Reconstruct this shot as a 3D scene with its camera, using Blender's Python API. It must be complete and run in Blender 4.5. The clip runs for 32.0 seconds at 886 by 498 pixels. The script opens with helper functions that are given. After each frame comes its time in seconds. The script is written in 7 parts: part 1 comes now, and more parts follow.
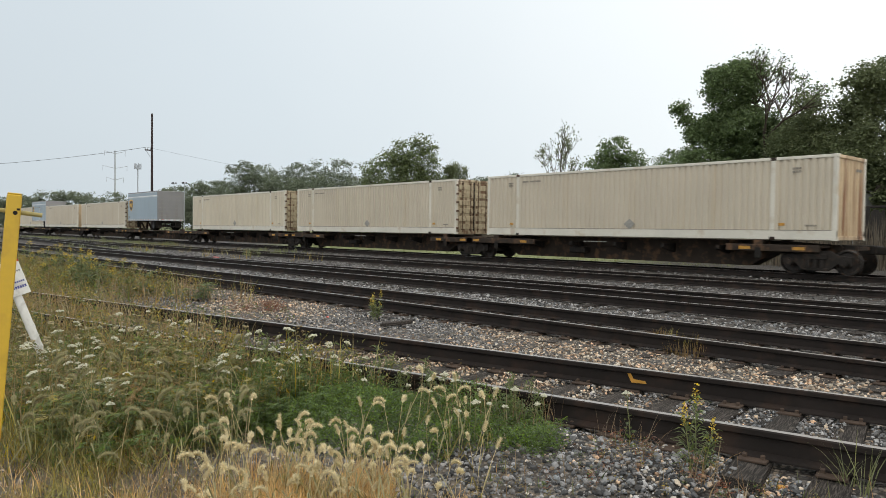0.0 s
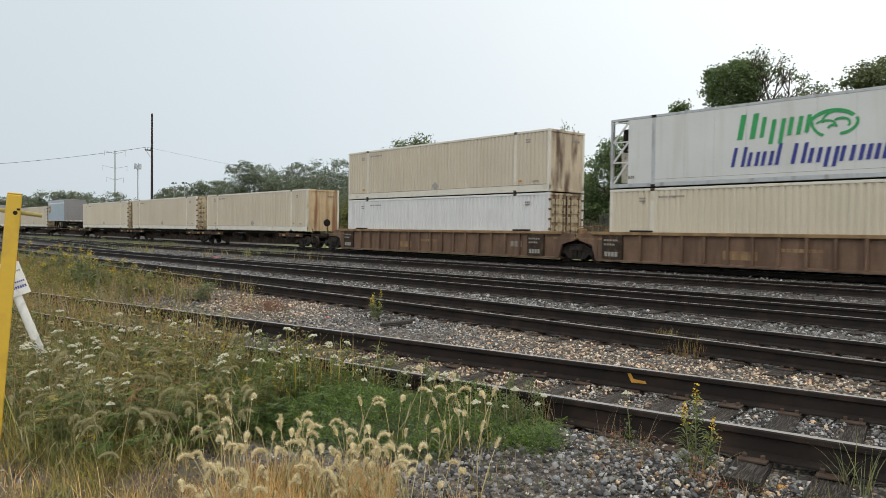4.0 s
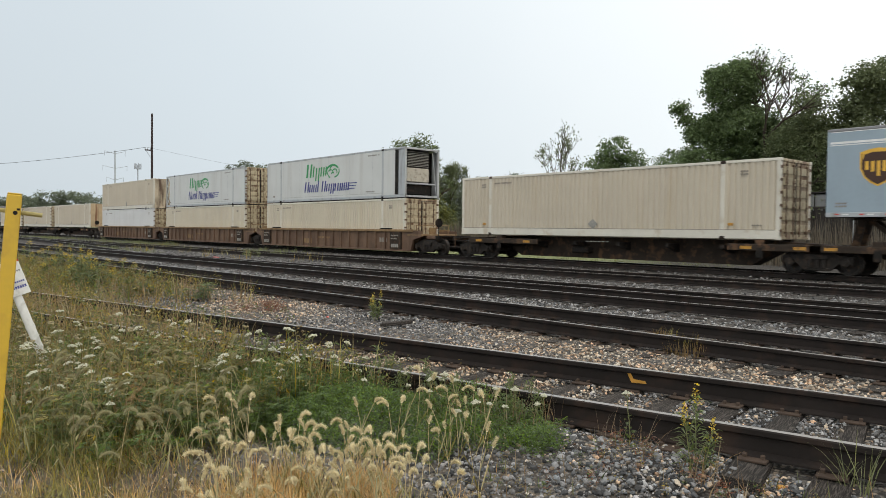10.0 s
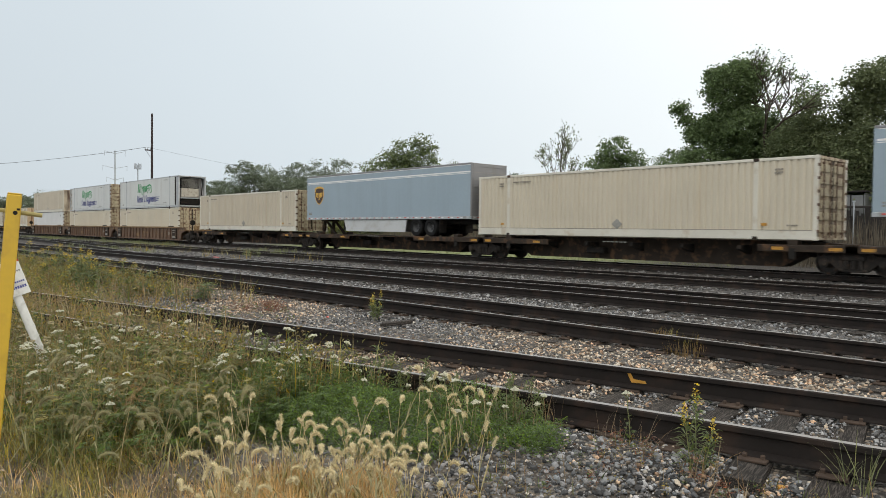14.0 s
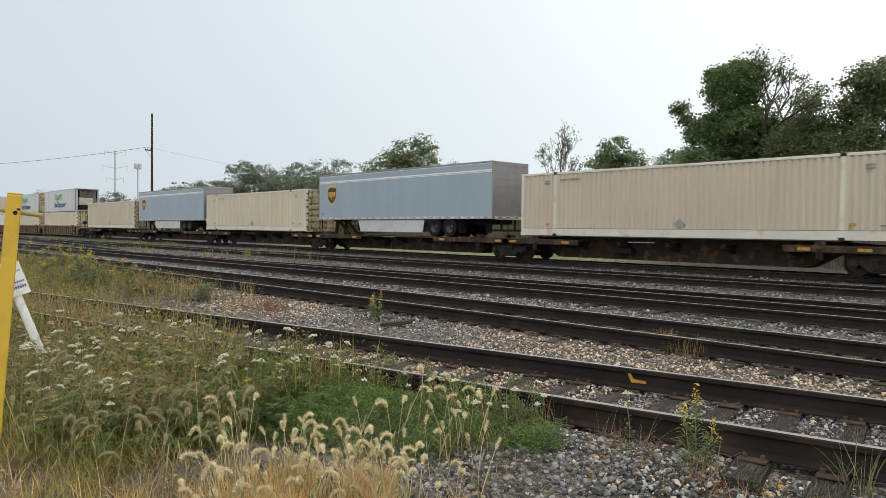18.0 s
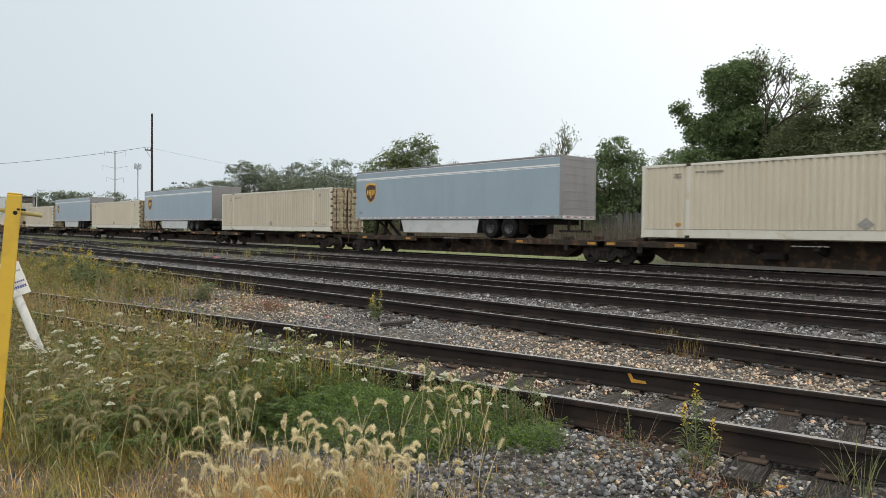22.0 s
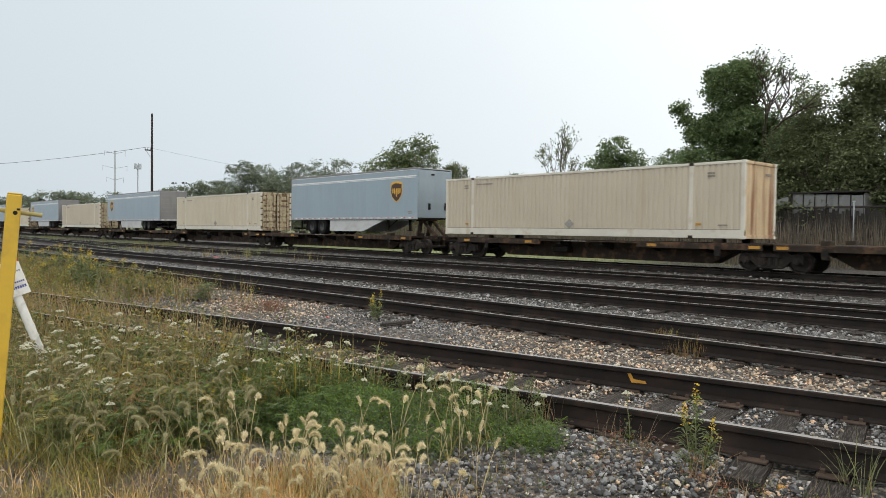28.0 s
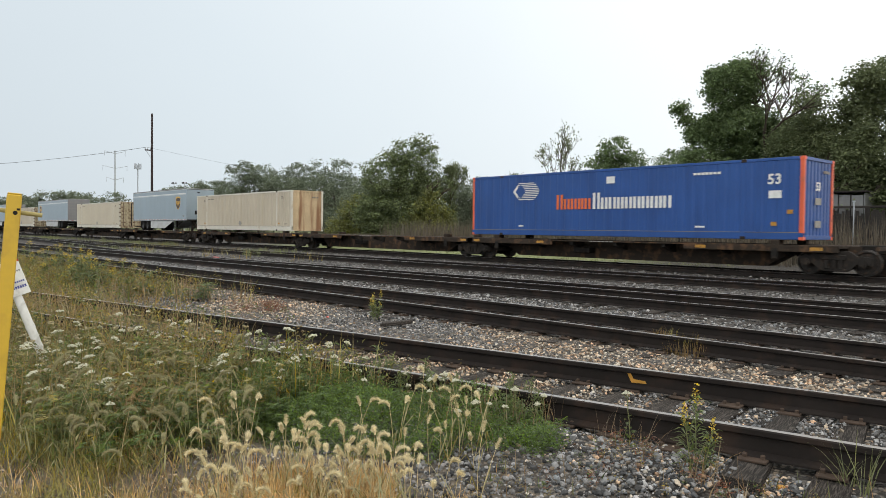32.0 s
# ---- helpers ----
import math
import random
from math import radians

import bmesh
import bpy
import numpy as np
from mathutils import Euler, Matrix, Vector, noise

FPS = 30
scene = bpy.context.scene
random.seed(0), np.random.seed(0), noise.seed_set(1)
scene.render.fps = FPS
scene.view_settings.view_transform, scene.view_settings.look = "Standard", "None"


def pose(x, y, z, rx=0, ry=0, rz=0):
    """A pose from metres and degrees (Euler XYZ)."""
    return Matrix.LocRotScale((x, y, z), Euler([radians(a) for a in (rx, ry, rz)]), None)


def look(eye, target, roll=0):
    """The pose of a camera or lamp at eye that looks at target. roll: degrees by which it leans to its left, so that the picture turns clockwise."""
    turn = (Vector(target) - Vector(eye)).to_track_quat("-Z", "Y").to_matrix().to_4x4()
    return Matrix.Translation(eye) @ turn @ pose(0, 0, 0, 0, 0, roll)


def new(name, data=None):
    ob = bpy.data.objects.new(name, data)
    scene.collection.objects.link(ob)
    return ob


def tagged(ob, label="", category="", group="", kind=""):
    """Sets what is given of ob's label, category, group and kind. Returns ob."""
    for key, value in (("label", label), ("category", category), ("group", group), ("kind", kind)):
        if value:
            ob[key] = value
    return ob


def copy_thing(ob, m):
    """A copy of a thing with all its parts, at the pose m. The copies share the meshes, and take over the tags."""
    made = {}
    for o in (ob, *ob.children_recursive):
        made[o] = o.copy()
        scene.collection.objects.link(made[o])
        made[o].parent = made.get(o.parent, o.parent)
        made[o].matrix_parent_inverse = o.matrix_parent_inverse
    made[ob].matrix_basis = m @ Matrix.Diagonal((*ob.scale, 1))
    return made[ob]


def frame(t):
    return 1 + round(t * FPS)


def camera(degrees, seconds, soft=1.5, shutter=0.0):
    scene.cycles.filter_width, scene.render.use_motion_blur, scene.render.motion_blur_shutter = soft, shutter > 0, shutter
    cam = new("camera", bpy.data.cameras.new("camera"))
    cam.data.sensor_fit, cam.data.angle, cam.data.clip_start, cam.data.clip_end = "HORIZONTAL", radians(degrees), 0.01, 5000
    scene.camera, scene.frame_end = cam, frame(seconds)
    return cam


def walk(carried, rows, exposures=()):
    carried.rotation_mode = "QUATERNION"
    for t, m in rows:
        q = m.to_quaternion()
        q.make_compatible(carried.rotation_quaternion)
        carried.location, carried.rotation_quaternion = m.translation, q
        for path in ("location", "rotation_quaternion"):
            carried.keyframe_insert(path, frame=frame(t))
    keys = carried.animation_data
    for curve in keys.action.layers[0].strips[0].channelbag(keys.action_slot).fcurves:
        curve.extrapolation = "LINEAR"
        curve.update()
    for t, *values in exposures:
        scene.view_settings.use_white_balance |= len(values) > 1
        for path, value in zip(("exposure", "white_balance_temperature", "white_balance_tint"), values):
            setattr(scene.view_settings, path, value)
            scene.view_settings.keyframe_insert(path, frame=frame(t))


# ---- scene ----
# ---------- camera ----------
D = 26.8                      # centre line of the train's track
V, ACC = -8.277, 0.0094       # speed of the train at 16 s and its slow loss of speed
EYE = Vector((0.0, 0.0, 1.37))
YAW, PITCH, ROLL = radians(48.438), radians(-1.516), 0.688
AIM = Vector((-math.sin(YAW) * math.cos(PITCH), math.cos(YAW) * math.cos(PITCH), math.sin(PITCH)))
cam = camera(63.37, 32.0, soft=0.8, shutter=0.25)
walk(cam, [(0.0, look(EYE, EYE + AIM, ROLL)), (32.0, look(EYE, EYE + AIM, ROLL))], exposures=[(0.0, 0.0), (12.0, 0.0), (22.0, 0.03), (29.0, 0.05), (32.0, 0.08)])

# ---------- world and sun ----------
world = bpy.data.worlds.new("overcast")
scene.world = world
world.use_nodes = True


def sky_nodes():
    nt = world.node_tree
    nt.nodes.clear()
    out = nt.nodes.new("ShaderNodeOutputWorld")
    bg = nt.nodes.new("ShaderNodeBackground")
    sky = nt.nodes.new("ShaderNodeTexSky")
    sky.sky_type, sky.sun_disc = "NISHITA", False
    sky.sun_elevation, sky.sun_rotation = radians(48), radians(110)
    sky.dust_density, sky.air_density = 6.0, 1.0
    # thin bright cloud layer, brighter towards the hidden sun
    tc = nt.nodes.new("ShaderNodeTexCoord")
    dot = nt.nodes.new("ShaderNodeVectorMath")
    dot.operation = "DOT_PRODUCT"
    dot.inputs[1].default_value = Vector((0.80, 0.35, 0.55)).normalized()
    nt.links.new(tc.outputs["Generated"], dot.inputs[0])
    ramp = nt.nodes.new("ShaderNodeValToRGB")
    els = ramp.color_ramp.elements
    els[0].position, els[0].color = 0.0, (0.55, 0.62, 0.67, 1)
    els[1].position, els[1].color = 0.95, (1.50, 1.48, 1.42, 1)
    mid = els.new(0.55)
    mid.color = (1.06, 1.11, 1.125, 1)
    low = els.new(0.30)
    low.color = (0.75, 0.83, 0.88, 1)
    mp = nt.nodes.new("ShaderNodeMapRange")
    mp.inputs[1].default_value, mp.inputs[2].default_value = -1.0, 1.0
    nt.links.new(dot.outputs["Value"], mp.inputs[0])
    nz = nt.nodes.new("ShaderNodeTexNoise")
    nz.inputs["Scale"].default_value, nz.inputs["Detail"].default_value = 1.6, 5
    nt.links.new(tc.outputs["Generated"], nz.inputs["Vector"])
    ad = nt.nodes.new("ShaderNodeMath")
    ad.operation = "MULTIPLY_ADD"
    ad.inputs[1].default_value, ad.inputs[2].default_value = 0.12, -0.06
    nt.links.new(nz.outputs["Fac"], ad.inputs[0])
    sm = nt.nodes.new("ShaderNodeMath")
    nt.links.new(mp.outputs[0], sm.inputs[0])
    nt.links.new(ad.outputs[0], sm.inputs[1])
    nt.links.new(sm.outputs[0], ramp.inputs[0])
    sc = nt.nodes.new("ShaderNodeVectorMath")
    sc.operation = "SCALE"
    sc.inputs["Scale"].default_value = 0.10
    nt.links.new(sky.outputs[0], sc.inputs[0])
    mix = nt.nodes.new("ShaderNodeMix")
    mix.data_type = "RGBA"
    mix.inputs[0].default_value = 0.93
    nt.links.new(sc.outputs[0], mix.inputs[6])
    nt.links.new(ramp.outputs[0], mix.inputs[7])
    nt.links.new(mix.outputs[2], bg.inputs[0])
    bg.inputs[1].default_value = 1.0
    nt.links.new(bg.outputs[0], out.inputs[0])


sky_nodes()
sun = new("sun", bpy.data.lights.new("sun", "SUN"))
sun.data.energy, sun.data.angle, sun.data.color = 0.82, radians(22), (1.0, 0.95, 0.88)
sun.matrix_world = look((0, 0, 60), (-12, 44, 0))


# ---------- materials ----------
def mat(name, col, rough=0.6, metal=0.0, var=0.12, scale=1.5, fine=30.0, bump=0.15, dirt=None, amt=0.0, streak=0.0, edge=(0.52, 0.68), rnd=0.0, island=False, spec=0.5, depth=0.01, world_space=False, trans=0.0, grain=0.0):
    """A painted or natural surface: colour that varies at two scales, dirt or rust in blotches or streaks, fine relief."""
    m = bpy.data.materials.new(name)
    m.use_nodes = True
    nt = m.node_tree
    nodes, link = nt.nodes, nt.links.new
    b = nodes["Principled BSDF"]
    b.inputs["Roughness"].default_value, b.inputs["Metallic"].default_value = rough, metal
    b.inputs["Specular IOR Level"].default_value = spec
    if world_space:
        vec = nodes.new("ShaderNodeNewGeometry").outputs["Position"]
    else:
        vec = nodes.new("ShaderNodeTexCoord").outputs["Object"]
    if grain:
        # wood grain runs along y
        gm = nodes.new("ShaderNodeMapping")
        gm.inputs["Scale"].default_value = (grain, 1.0, grain)
        link(vec, gm.inputs["Vector"])
        vec = gm.outputs[0]
    n1, n2 = nodes.new("ShaderNodeTexNoise"), nodes.new("ShaderNodeTexNoise")
    n1.inputs["Scale"].default_value, n1.inputs["Detail"].default_value = scale, 6
    n2.inputs["Scale"].default_value, n2.inputs["Detail"].default_value = fine, 3
    link(vec, n1.inputs["Vector"])
    link(vec, n2.inputs["Vector"])

    def mixer(a, bcol, fac, kind="MIX"):
        x = nodes.new("ShaderNodeMix")
        x.data_type, x.blend_type = "RGBA", kind
        for s, v in ((0, fac), (6, a), (7, bcol)):
            if isinstance(v, (tuple, float, int)):
                x.inputs[s].default_value = v if not isinstance(v, tuple) else (*v, 1)[:4]
            else:
                link(v, x.inputs[s])
        return x.outputs[2]

    def ramp(src, lo, hi, a=0.0, bb=1.0):
        r = nodes.new("ShaderNodeMapRange")
        for i, v in enumerate((lo, hi, a, bb)):
            r.inputs[i + 1].default_value = v
        link(src, r.inputs[0])
        return r.outputs[0]

    dark = tuple(c * (1 - var) for c in col)
    light = tuple(min(1, c * (1 + var)) for c in col)
    c = mixer(dark, light, ramp(n1.outputs["Fac"], 0.3, 0.7))
    c = mixer(c, (0.0, 0.0, 0.0), ramp(n2.outputs["Fac"], 0.35, 0.75, var * 0.9, 0.0))
    if rnd:
        seed = nodes.new("ShaderNodeNewGeometry").outputs["Random Per Island"] if island else nodes.new("ShaderNodeObjectInfo").outputs["Random"]
        hs = nodes.new("ShaderNodeHueSaturation")
        val = seed
        if rnd > 0.75:
            # many dark pieces and few light ones
            pw = nodes.new("ShaderNodeMath")
            pw.operation = "POWER"
            pw.inputs[1].default_value = 1.6
            link(seed, pw.inputs[0])
            val = pw.outputs[0]
        link(ramp(val, 0, 1, 1.12 - rnd if rnd > 0.75 else 1 - rnd, 1 + rnd * (1.35 if rnd > 0.75 else 1)), hs.inputs["Value"])
        mul = nodes.new("ShaderNodeMath")
        mul.operation = "MULTIPLY"
        mul.inputs[1].default_value = 7.31
        fr = nodes.new("ShaderNodeMath")
        fr.operation = "FRACT"
        link(seed, mul.inputs[0])
        link(mul.outputs[0], fr.inputs[0])
        link(ramp(fr.outputs[0], 0, 1, 0.5 - 0.025 * rnd, 0.5 + 0.025 * rnd), hs.inputs["Hue"])
        link(ramp(fr.outputs[0], 1, 0, 1 - rnd * 0.6, 1 + rnd * 0.6), hs.inputs["Saturation"])
        link(c, hs.inputs["Color"])
        c = hs.outputs["Color"]
    if dirt:
        n3 = nodes.new("ShaderNodeTexNoise")
        n3.inputs["Scale"].default_value, n3.inputs["Detail"].default_value = scale * 1.7, 8
        v = vec
        if streak:
            mpn = nodes.new("ShaderNodeMapping")
            mpn.inputs["Scale"].default_value = (1.6, 1.6, streak)
            link(vec, mpn.inputs["Vector"])
            v = mpn.outputs[0]
        link(v, n3.inputs["Vector"])
        c = mixer(c, dirt, ramp(n3.outputs["Fac"], edge[0], edge[1], 0.0, amt))
    link(c, b.inputs["Base Color"])
    link(ramp(n2.outputs["Fac"], 0.3, 0.7, max(0.05, rough - 0.1), min(1, rough + 0.1)), b.inputs["Roughness"])
    if bump:
        bp = nodes.new("ShaderNodeBump")
        bp.inputs["Strength"].default_value, bp.inputs["Distance"].default_value = bump, depth
        link(n2.outputs["Fac"], bp.inputs["Height"])
        link(bp.outputs[0], b.inputs["Normal"])
    if trans:
        t = nodes.new("ShaderNodeBsdfTranslucent")
        link(c, t.inputs["Color"])
        ms = nodes.new("ShaderNodeMixShader")
        ms.inputs[0].default_value = trans
        link(b.outputs[0], ms.inputs[1])
        link(t.outputs[0], ms.inputs[2])
        link(ms.outputs[0], nodes["Material Output"].inputs["Surface"])
    return m


def glow(name, col, strength):
    m = bpy.data.materials.new(name)
    m.use_nodes = True
    b = m.node_tree.nodes["Principled BSDF"]
    b.inputs["Base Color"].default_value = (*col, 1)
    b.inputs["Emission Color"].default_value = (*col, 1)
    b.inputs["Emission Strength"].default_value = strength
    return m


BEIGE = mat("beige_paint", (0.530, 0.472, 0.372), 0.5, var=0.05, scale=0.6, fine=14, bump=0.05, dirt=(0.47, 0.385, 0.26), amt=0.45, streak=0.12, edge=(0.52, 0.75))
CREAM = mat("cream_paint", (0.578, 0.520, 0.408), 0.5, var=0.05, scale=0.6, fine=14, bump=0.05, dirt=(0.54, 0.455, 0.32), amt=0.45, streak=0.12, edge=(0.52, 0.75))
WHITE = mat("white_paint", (0.63, 0.635, 0.63), 0.45, var=0.04, scale=0.7, fine=16, bump=0.04, dirt=(0.46, 0.43, 0.38), amt=0.45, streak=0.12, edge=(0.55, 0.8))
REEFERW = mat("dull_white_panel", (0.585, 0.595, 0.575), 0.45, var=0.04, scale=0.7, fine=16, bump=0.04, dirt=(0.40, 0.375, 0.33), amt=0.5, streak=0.12, edge=(0.52, 0.8))
# yellow bar whose shade is put into the colour, hence olive
OLIVEBAR = mat("shaded_yellow_bar", (0.40, 0.34, 0.13), 0.6, var=0.15, scale=8, fine=40, bump=0.1)
PALE = mat("pale_rail_paint", (0.63, 0.60, 0.515), 0.45, var=0.06, scale=1.2, fine=18, bump=0.05, dirt=(0.40, 0.30, 0.18), amt=0.5, edge=(0.58, 0.72))
RUSTY = mat("rusty_door_paint", (0.50, 0.42, 0.28), 0.6, var=0.15, scale=1.4, fine=20, bump=0.15, dirt=(0.13, 0.065, 0.03), amt=0.92, streak=0.30, edge=(0.43, 0.60))
DOORTAN = mat("dull_tan_door_pressing", (0.50, 0.43, 0.285), 0.6, var=0.15, scale=1.6, fine=20, bump=0.1, dirt=(0.17, 0.095, 0.05), amt=0.75, streak=0.6, edge=(0.50, 0.66))
STAIN = mat("stained_end_wall", (0.58, 0.44, 0.27), 0.6, var=0.15, scale=0.8, fine=20, bump=0.1, dirt=(0.22, 0.095, 0.04), amt=0.9, streak=0.16, edge=(0.51, 0.66))
SOOT = mat("scorched_end_wall", (0.58, 0.49, 0.36), 0.65, var=0.15, scale=0.6, fine=20, bump=0.15, dirt=(0.085, 0.045, 0.025), amt=0.95, streak=0.35, edge=(0.47, 0.62))
BROWN = mat("weathered_brown_steel", (0.160, 0.097, 0.060), 0.75, var=0.28, scale=1.2, fine=25, bump=0.25, dirt=(0.085, 0.046, 0.028), amt=0.75, streak=0.25, edge=(0.45, 0.62))
CHORD = mat("ochre_steel", (0.27, 0.175, 0.080), 0.7, var=0.18, scale=1.2, fine=25, bump=0.2, dirt=(0.16, 0.09, 0.045), amt=0.8, edge=(0.45, 0.62))
BLACKST = mat("black_grimy_steel", (0.016, 0.014, 0.012), 0.8, spec=0.25, var=0.3, scale=2.5, fine=30, bump=0.3, dirt=(0.045, 0.03, 0.021), amt=0.7)
TRUCKST = mat("dusty_cast_steel", (0.030, 0.026, 0.023), 0.85, spec=0.2, var=0.3, scale=3.0, fine=30, bump=0.3, dirt=(0.065, 0.045, 0.032), amt=0.7)
DECK = mat("brown_black_deck_steel", (0.040, 0.029, 0.021), 0.8, spec=0.25, var=0.3, scale=2.0, fine=30, bump=0.3, dirt=(0.14, 0.075, 0.04), amt=0.7)
WHEEL = mat("wheel_steel", (0.034, 0.029, 0.025), 0.6, 0.3, var=0.3, scale=4, fine=40, bump=0.25, dirt=(0.11, 0.06, 0.035), amt=0.6)
AMBER = mat("amber_reflective_tape", (0.50, 0.25, 0.035), 0.45, var=0.15, scale=6, fine=60, bump=0.05, dirt=(0.13, 0.08, 0.04), amt=0.8)
GREYBLUE = mat("grey_blue_trailer_side", (0.30, 0.375, 0.43), 0.38, var=0.04, scale=0.5, fine=8, bump=0.03, dirt=(0.22, 0.25, 0.27), amt=0.4, streak=0.2, edge=(0.5, 0.8))
ALU = mat("dull_aluminium", (0.46, 0.48, 0.49), 0.45, 0.35, var=0.08, scale=1.5, fine=25, bump=0.06, dirt=(0.20, 0.18, 0.15), amt=0.6, streak=0.3)
REARGREY = mat("grey_rear_door", (0.23, 0.23, 0.235), 0.5, var=0.06, scale=1.0, fine=12, bump=0.04, dirt=(0.18, 0.16, 0.14), amt=0.5, streak=0.2)
SKIRT = mat("white_skirt_plastic", (0.52, 0.53, 0.53), 0.45, var=0.05, scale=1.0, fine=12, bump=0.03, dirt=(0.36, 0.34, 0.30), amt=0.5)
RIMGREY = mat("dull_dark_rim", (0.045, 0.045, 0.045), 0.5, 0.3, var=0.2, scale=6, fine=40, bump=0.1)
TYRE = mat("tyre_rubber", (0.016, 0.016, 0.016), 0.9, spec=0.12, var=0.2, scale=6, fine=60, bump=0.2)
RED = mat("red_paint", (0.62, 0.06, 0.04), 0.4, var=0.08, scale=3, fine=40, bump=0.05, dirt=(0.25, 0.06, 0.04), amt=0.4)
ORANGE = mat("orange_red_paint", (0.72, 0.13, 0.055), 0.45, var=0.1, scale=1.5, fine=30, bump=0.06, dirt=(0.35, 0.12, 0.07), amt=0.5)
BLUE = mat("strong_blue_paint", (0.020, 0.080, 0.29), 0.4, var=0.1, scale=0.7, fine=16, bump=0.06, dirt=(0.012, 0.05, 0.19), amt=0.6, streak=0.15, edge=(0.48, 0.7))
LETTER_W = mat("white_marking", (0.78, 0.78, 0.76), 0.5, var=0.08, scale=6, fine=40, bump=0.0)
LETTER_G = mat("green_marking", (0.03, 0.30, 0.09), 0.45, var=0.08, scale=6, fine=40, bump=0.0)
LETTER_B = mat("navy_marking", (0.025, 0.035, 0.22), 0.45, var=0.08, scale=6, fine=40, bump=0.0)
LETTER_O = mat("orange_marking", (0.75, 0.16, 0.04), 0.45, var=0.08, scale=6, fine=40, bump=0.0)
MARK_D = mat("dark_stencil", (0.25, 0.225, 0.19), 0.6, var=0.2, scale=9, fine=60, bump=0.0)
MARK_G = mat("grey_placard", (0.30, 0.29, 0.26), 0.5, var=0.15, scale=9, fine=60, bump=0.0)
GOLD = mat("gold_marking", (0.72, 0.42, 0.05), 0.4, var=0.06, scale=6, fine=40, bump=0.0)
UMBER = mat("dark_brown_marking", (0.055, 0.022, 0.010), 0.4, var=0.06, scale=6, fine=40, bump=0.0)
UNIT = mat("cooling_unit_casing", (0.50, 0.46, 0.38), 0.55, var=0.1, scale=3, fine=30, bump=0.08, dirt=(0.15, 0.11, 0.08), amt=0.6)
RAILTOP = mat("rail_head_steel", (0.40, 0.37, 0.345), 0.33, 0.9, var=0.06, scale=1.2, fine=9, bump=0.0, dirt=(0.20, 0.15, 0.12), amt=0.4)
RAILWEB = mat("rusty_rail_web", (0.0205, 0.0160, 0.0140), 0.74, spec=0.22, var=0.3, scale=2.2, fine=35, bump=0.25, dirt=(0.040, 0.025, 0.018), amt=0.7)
TIEWOOD = mat("weathered_tie_wood", (0.055, 0.047, 0.041), 0.9, var=0.4, scale=5, fine=45, bump=0.8, depth=0.02, dirt=(0.15, 0.13, 0.112), amt=0.75, spec=0.25, grain=14.0, edge=(0.47, 0.62), rnd=0.35)
PLATE = mat("tie_plate_rust", (0.07, 0.045, 0.03), 0.8, var=0.3, scale=6, fine=60, bump=0.3)
STONE = mat("ballast_stone", (0.235, 0.230, 0.225), 0.85, var=0.3, scale=9, fine=70, bump=0.35, rnd=0.95, island=True)
STONE_FAR = mat("dark_far_ballast", (0.180, 0.174, 0.168), 0.88, var=0.3, scale=9, fine=70, bump=0.35, rnd=0.9, island=True)
STONE_ONE = mat("loose_ballast_stone", (0.165, 0.166, 0.166), 0.85, var=0.3, scale=9, fine=70, bump=0.35, rnd=0.95)
STONE_SLATE = mat("slate_ballast_stone", (0.140, 0.145, 0.150), 0.85, var=0.3, scale=9, fine=70, bump=0.35, rnd=0.9, island=True)
STONE_WARM = mat("tan_ballast_stone", (0.45, 0.36, 0.265), 0.85, var=0.3, scale=9, fine=70, bump=0.35, rnd=0.8, island=True)
BARK = mat("bark", (0.075, 0.058, 0.043), 0.95, var=0.3, scale=4, fine=25, bump=0.6, depth=0.03)
LEAF = mat("maple_leaf", (0.182, 0.245, 0.115), 0.75, var=0.2, scale=0.5, fine=6, bump=0.0, rnd=0.22, island=True, trans=0.40, spec=0.12)
LEAF_Y = mat("yellowing_leaf", (0.225, 0.240, 0.080), 0.6, var=0.2, scale=0.5, fine=6, bump=0.0, rnd=0.45, island=True, trans=0.25, spec=0.3)
LEAF_S = mat("soft_dusty_leaf", (0.185, 0.222, 0.115), 0.8, var=0.15, scale=0.5, fine=5, bump=0.0, rnd=0.18, island=True, trans=0.42, spec=0.06)
LEAF_D = mat("dark_leaf", (0.190, 0.222, 0.115), 0.75, var=0.2, scale=0.5, fine=6, bump=0.0, rnd=0.22, island=True, trans=0.38, spec=0.1)
# far leaves: distance haze is mixed into this pale greyed green
LEAF_F = mat("haze_tinted_far_leaf", (0.195, 0.228, 0.158), 0.8, var=0.2, scale=0.3, fine=4, bump=0.0, rnd=0.16, island=True, trans=0.25, spec=0.1)
LEAF_G = mat("fresh_green_leaf", (0.190, 0.235, 0.110), 0.6, var=0.2, scale=0.5, fine=6, bump=0.0, rnd=0.4, island=True, trans=0.25, spec=0.3)
REED = mat("dry_reed", (0.150, 0.126, 0.092), 0.9, var=0.2, scale=1.0, fine=8, bump=0.0, rnd=0.4, island=True, trans=0.2)
GRASS_L = mat("light_lawn_blade", (0.23, 0.25, 0.115), 0.8, var=0.2, scale=0.6, fine=8, bump=0.0, rnd=0.3, island=True, trans=0.25)
GRASS_G = mat("green_weed_blade", (0.150, 0.195, 0.058), 0.7, var=0.30, scale=1.5, fine=8, bump=0.0, dirt=(0.24, 0.20, 0.075), amt=0.75, edge=(0.50, 0.62), rnd=0.45, island=True, trans=0.3)
GRASS_O = mat("olive_weed_blade", (0.365, 0.305, 0.088), 0.75, var=0.28, scale=1.2, fine=8, bump=0.0, dirt=(0.29, 0.175, 0.075), amt=0.8, edge=(0.50, 0.60), rnd=0.55, island=True, trans=0.3)
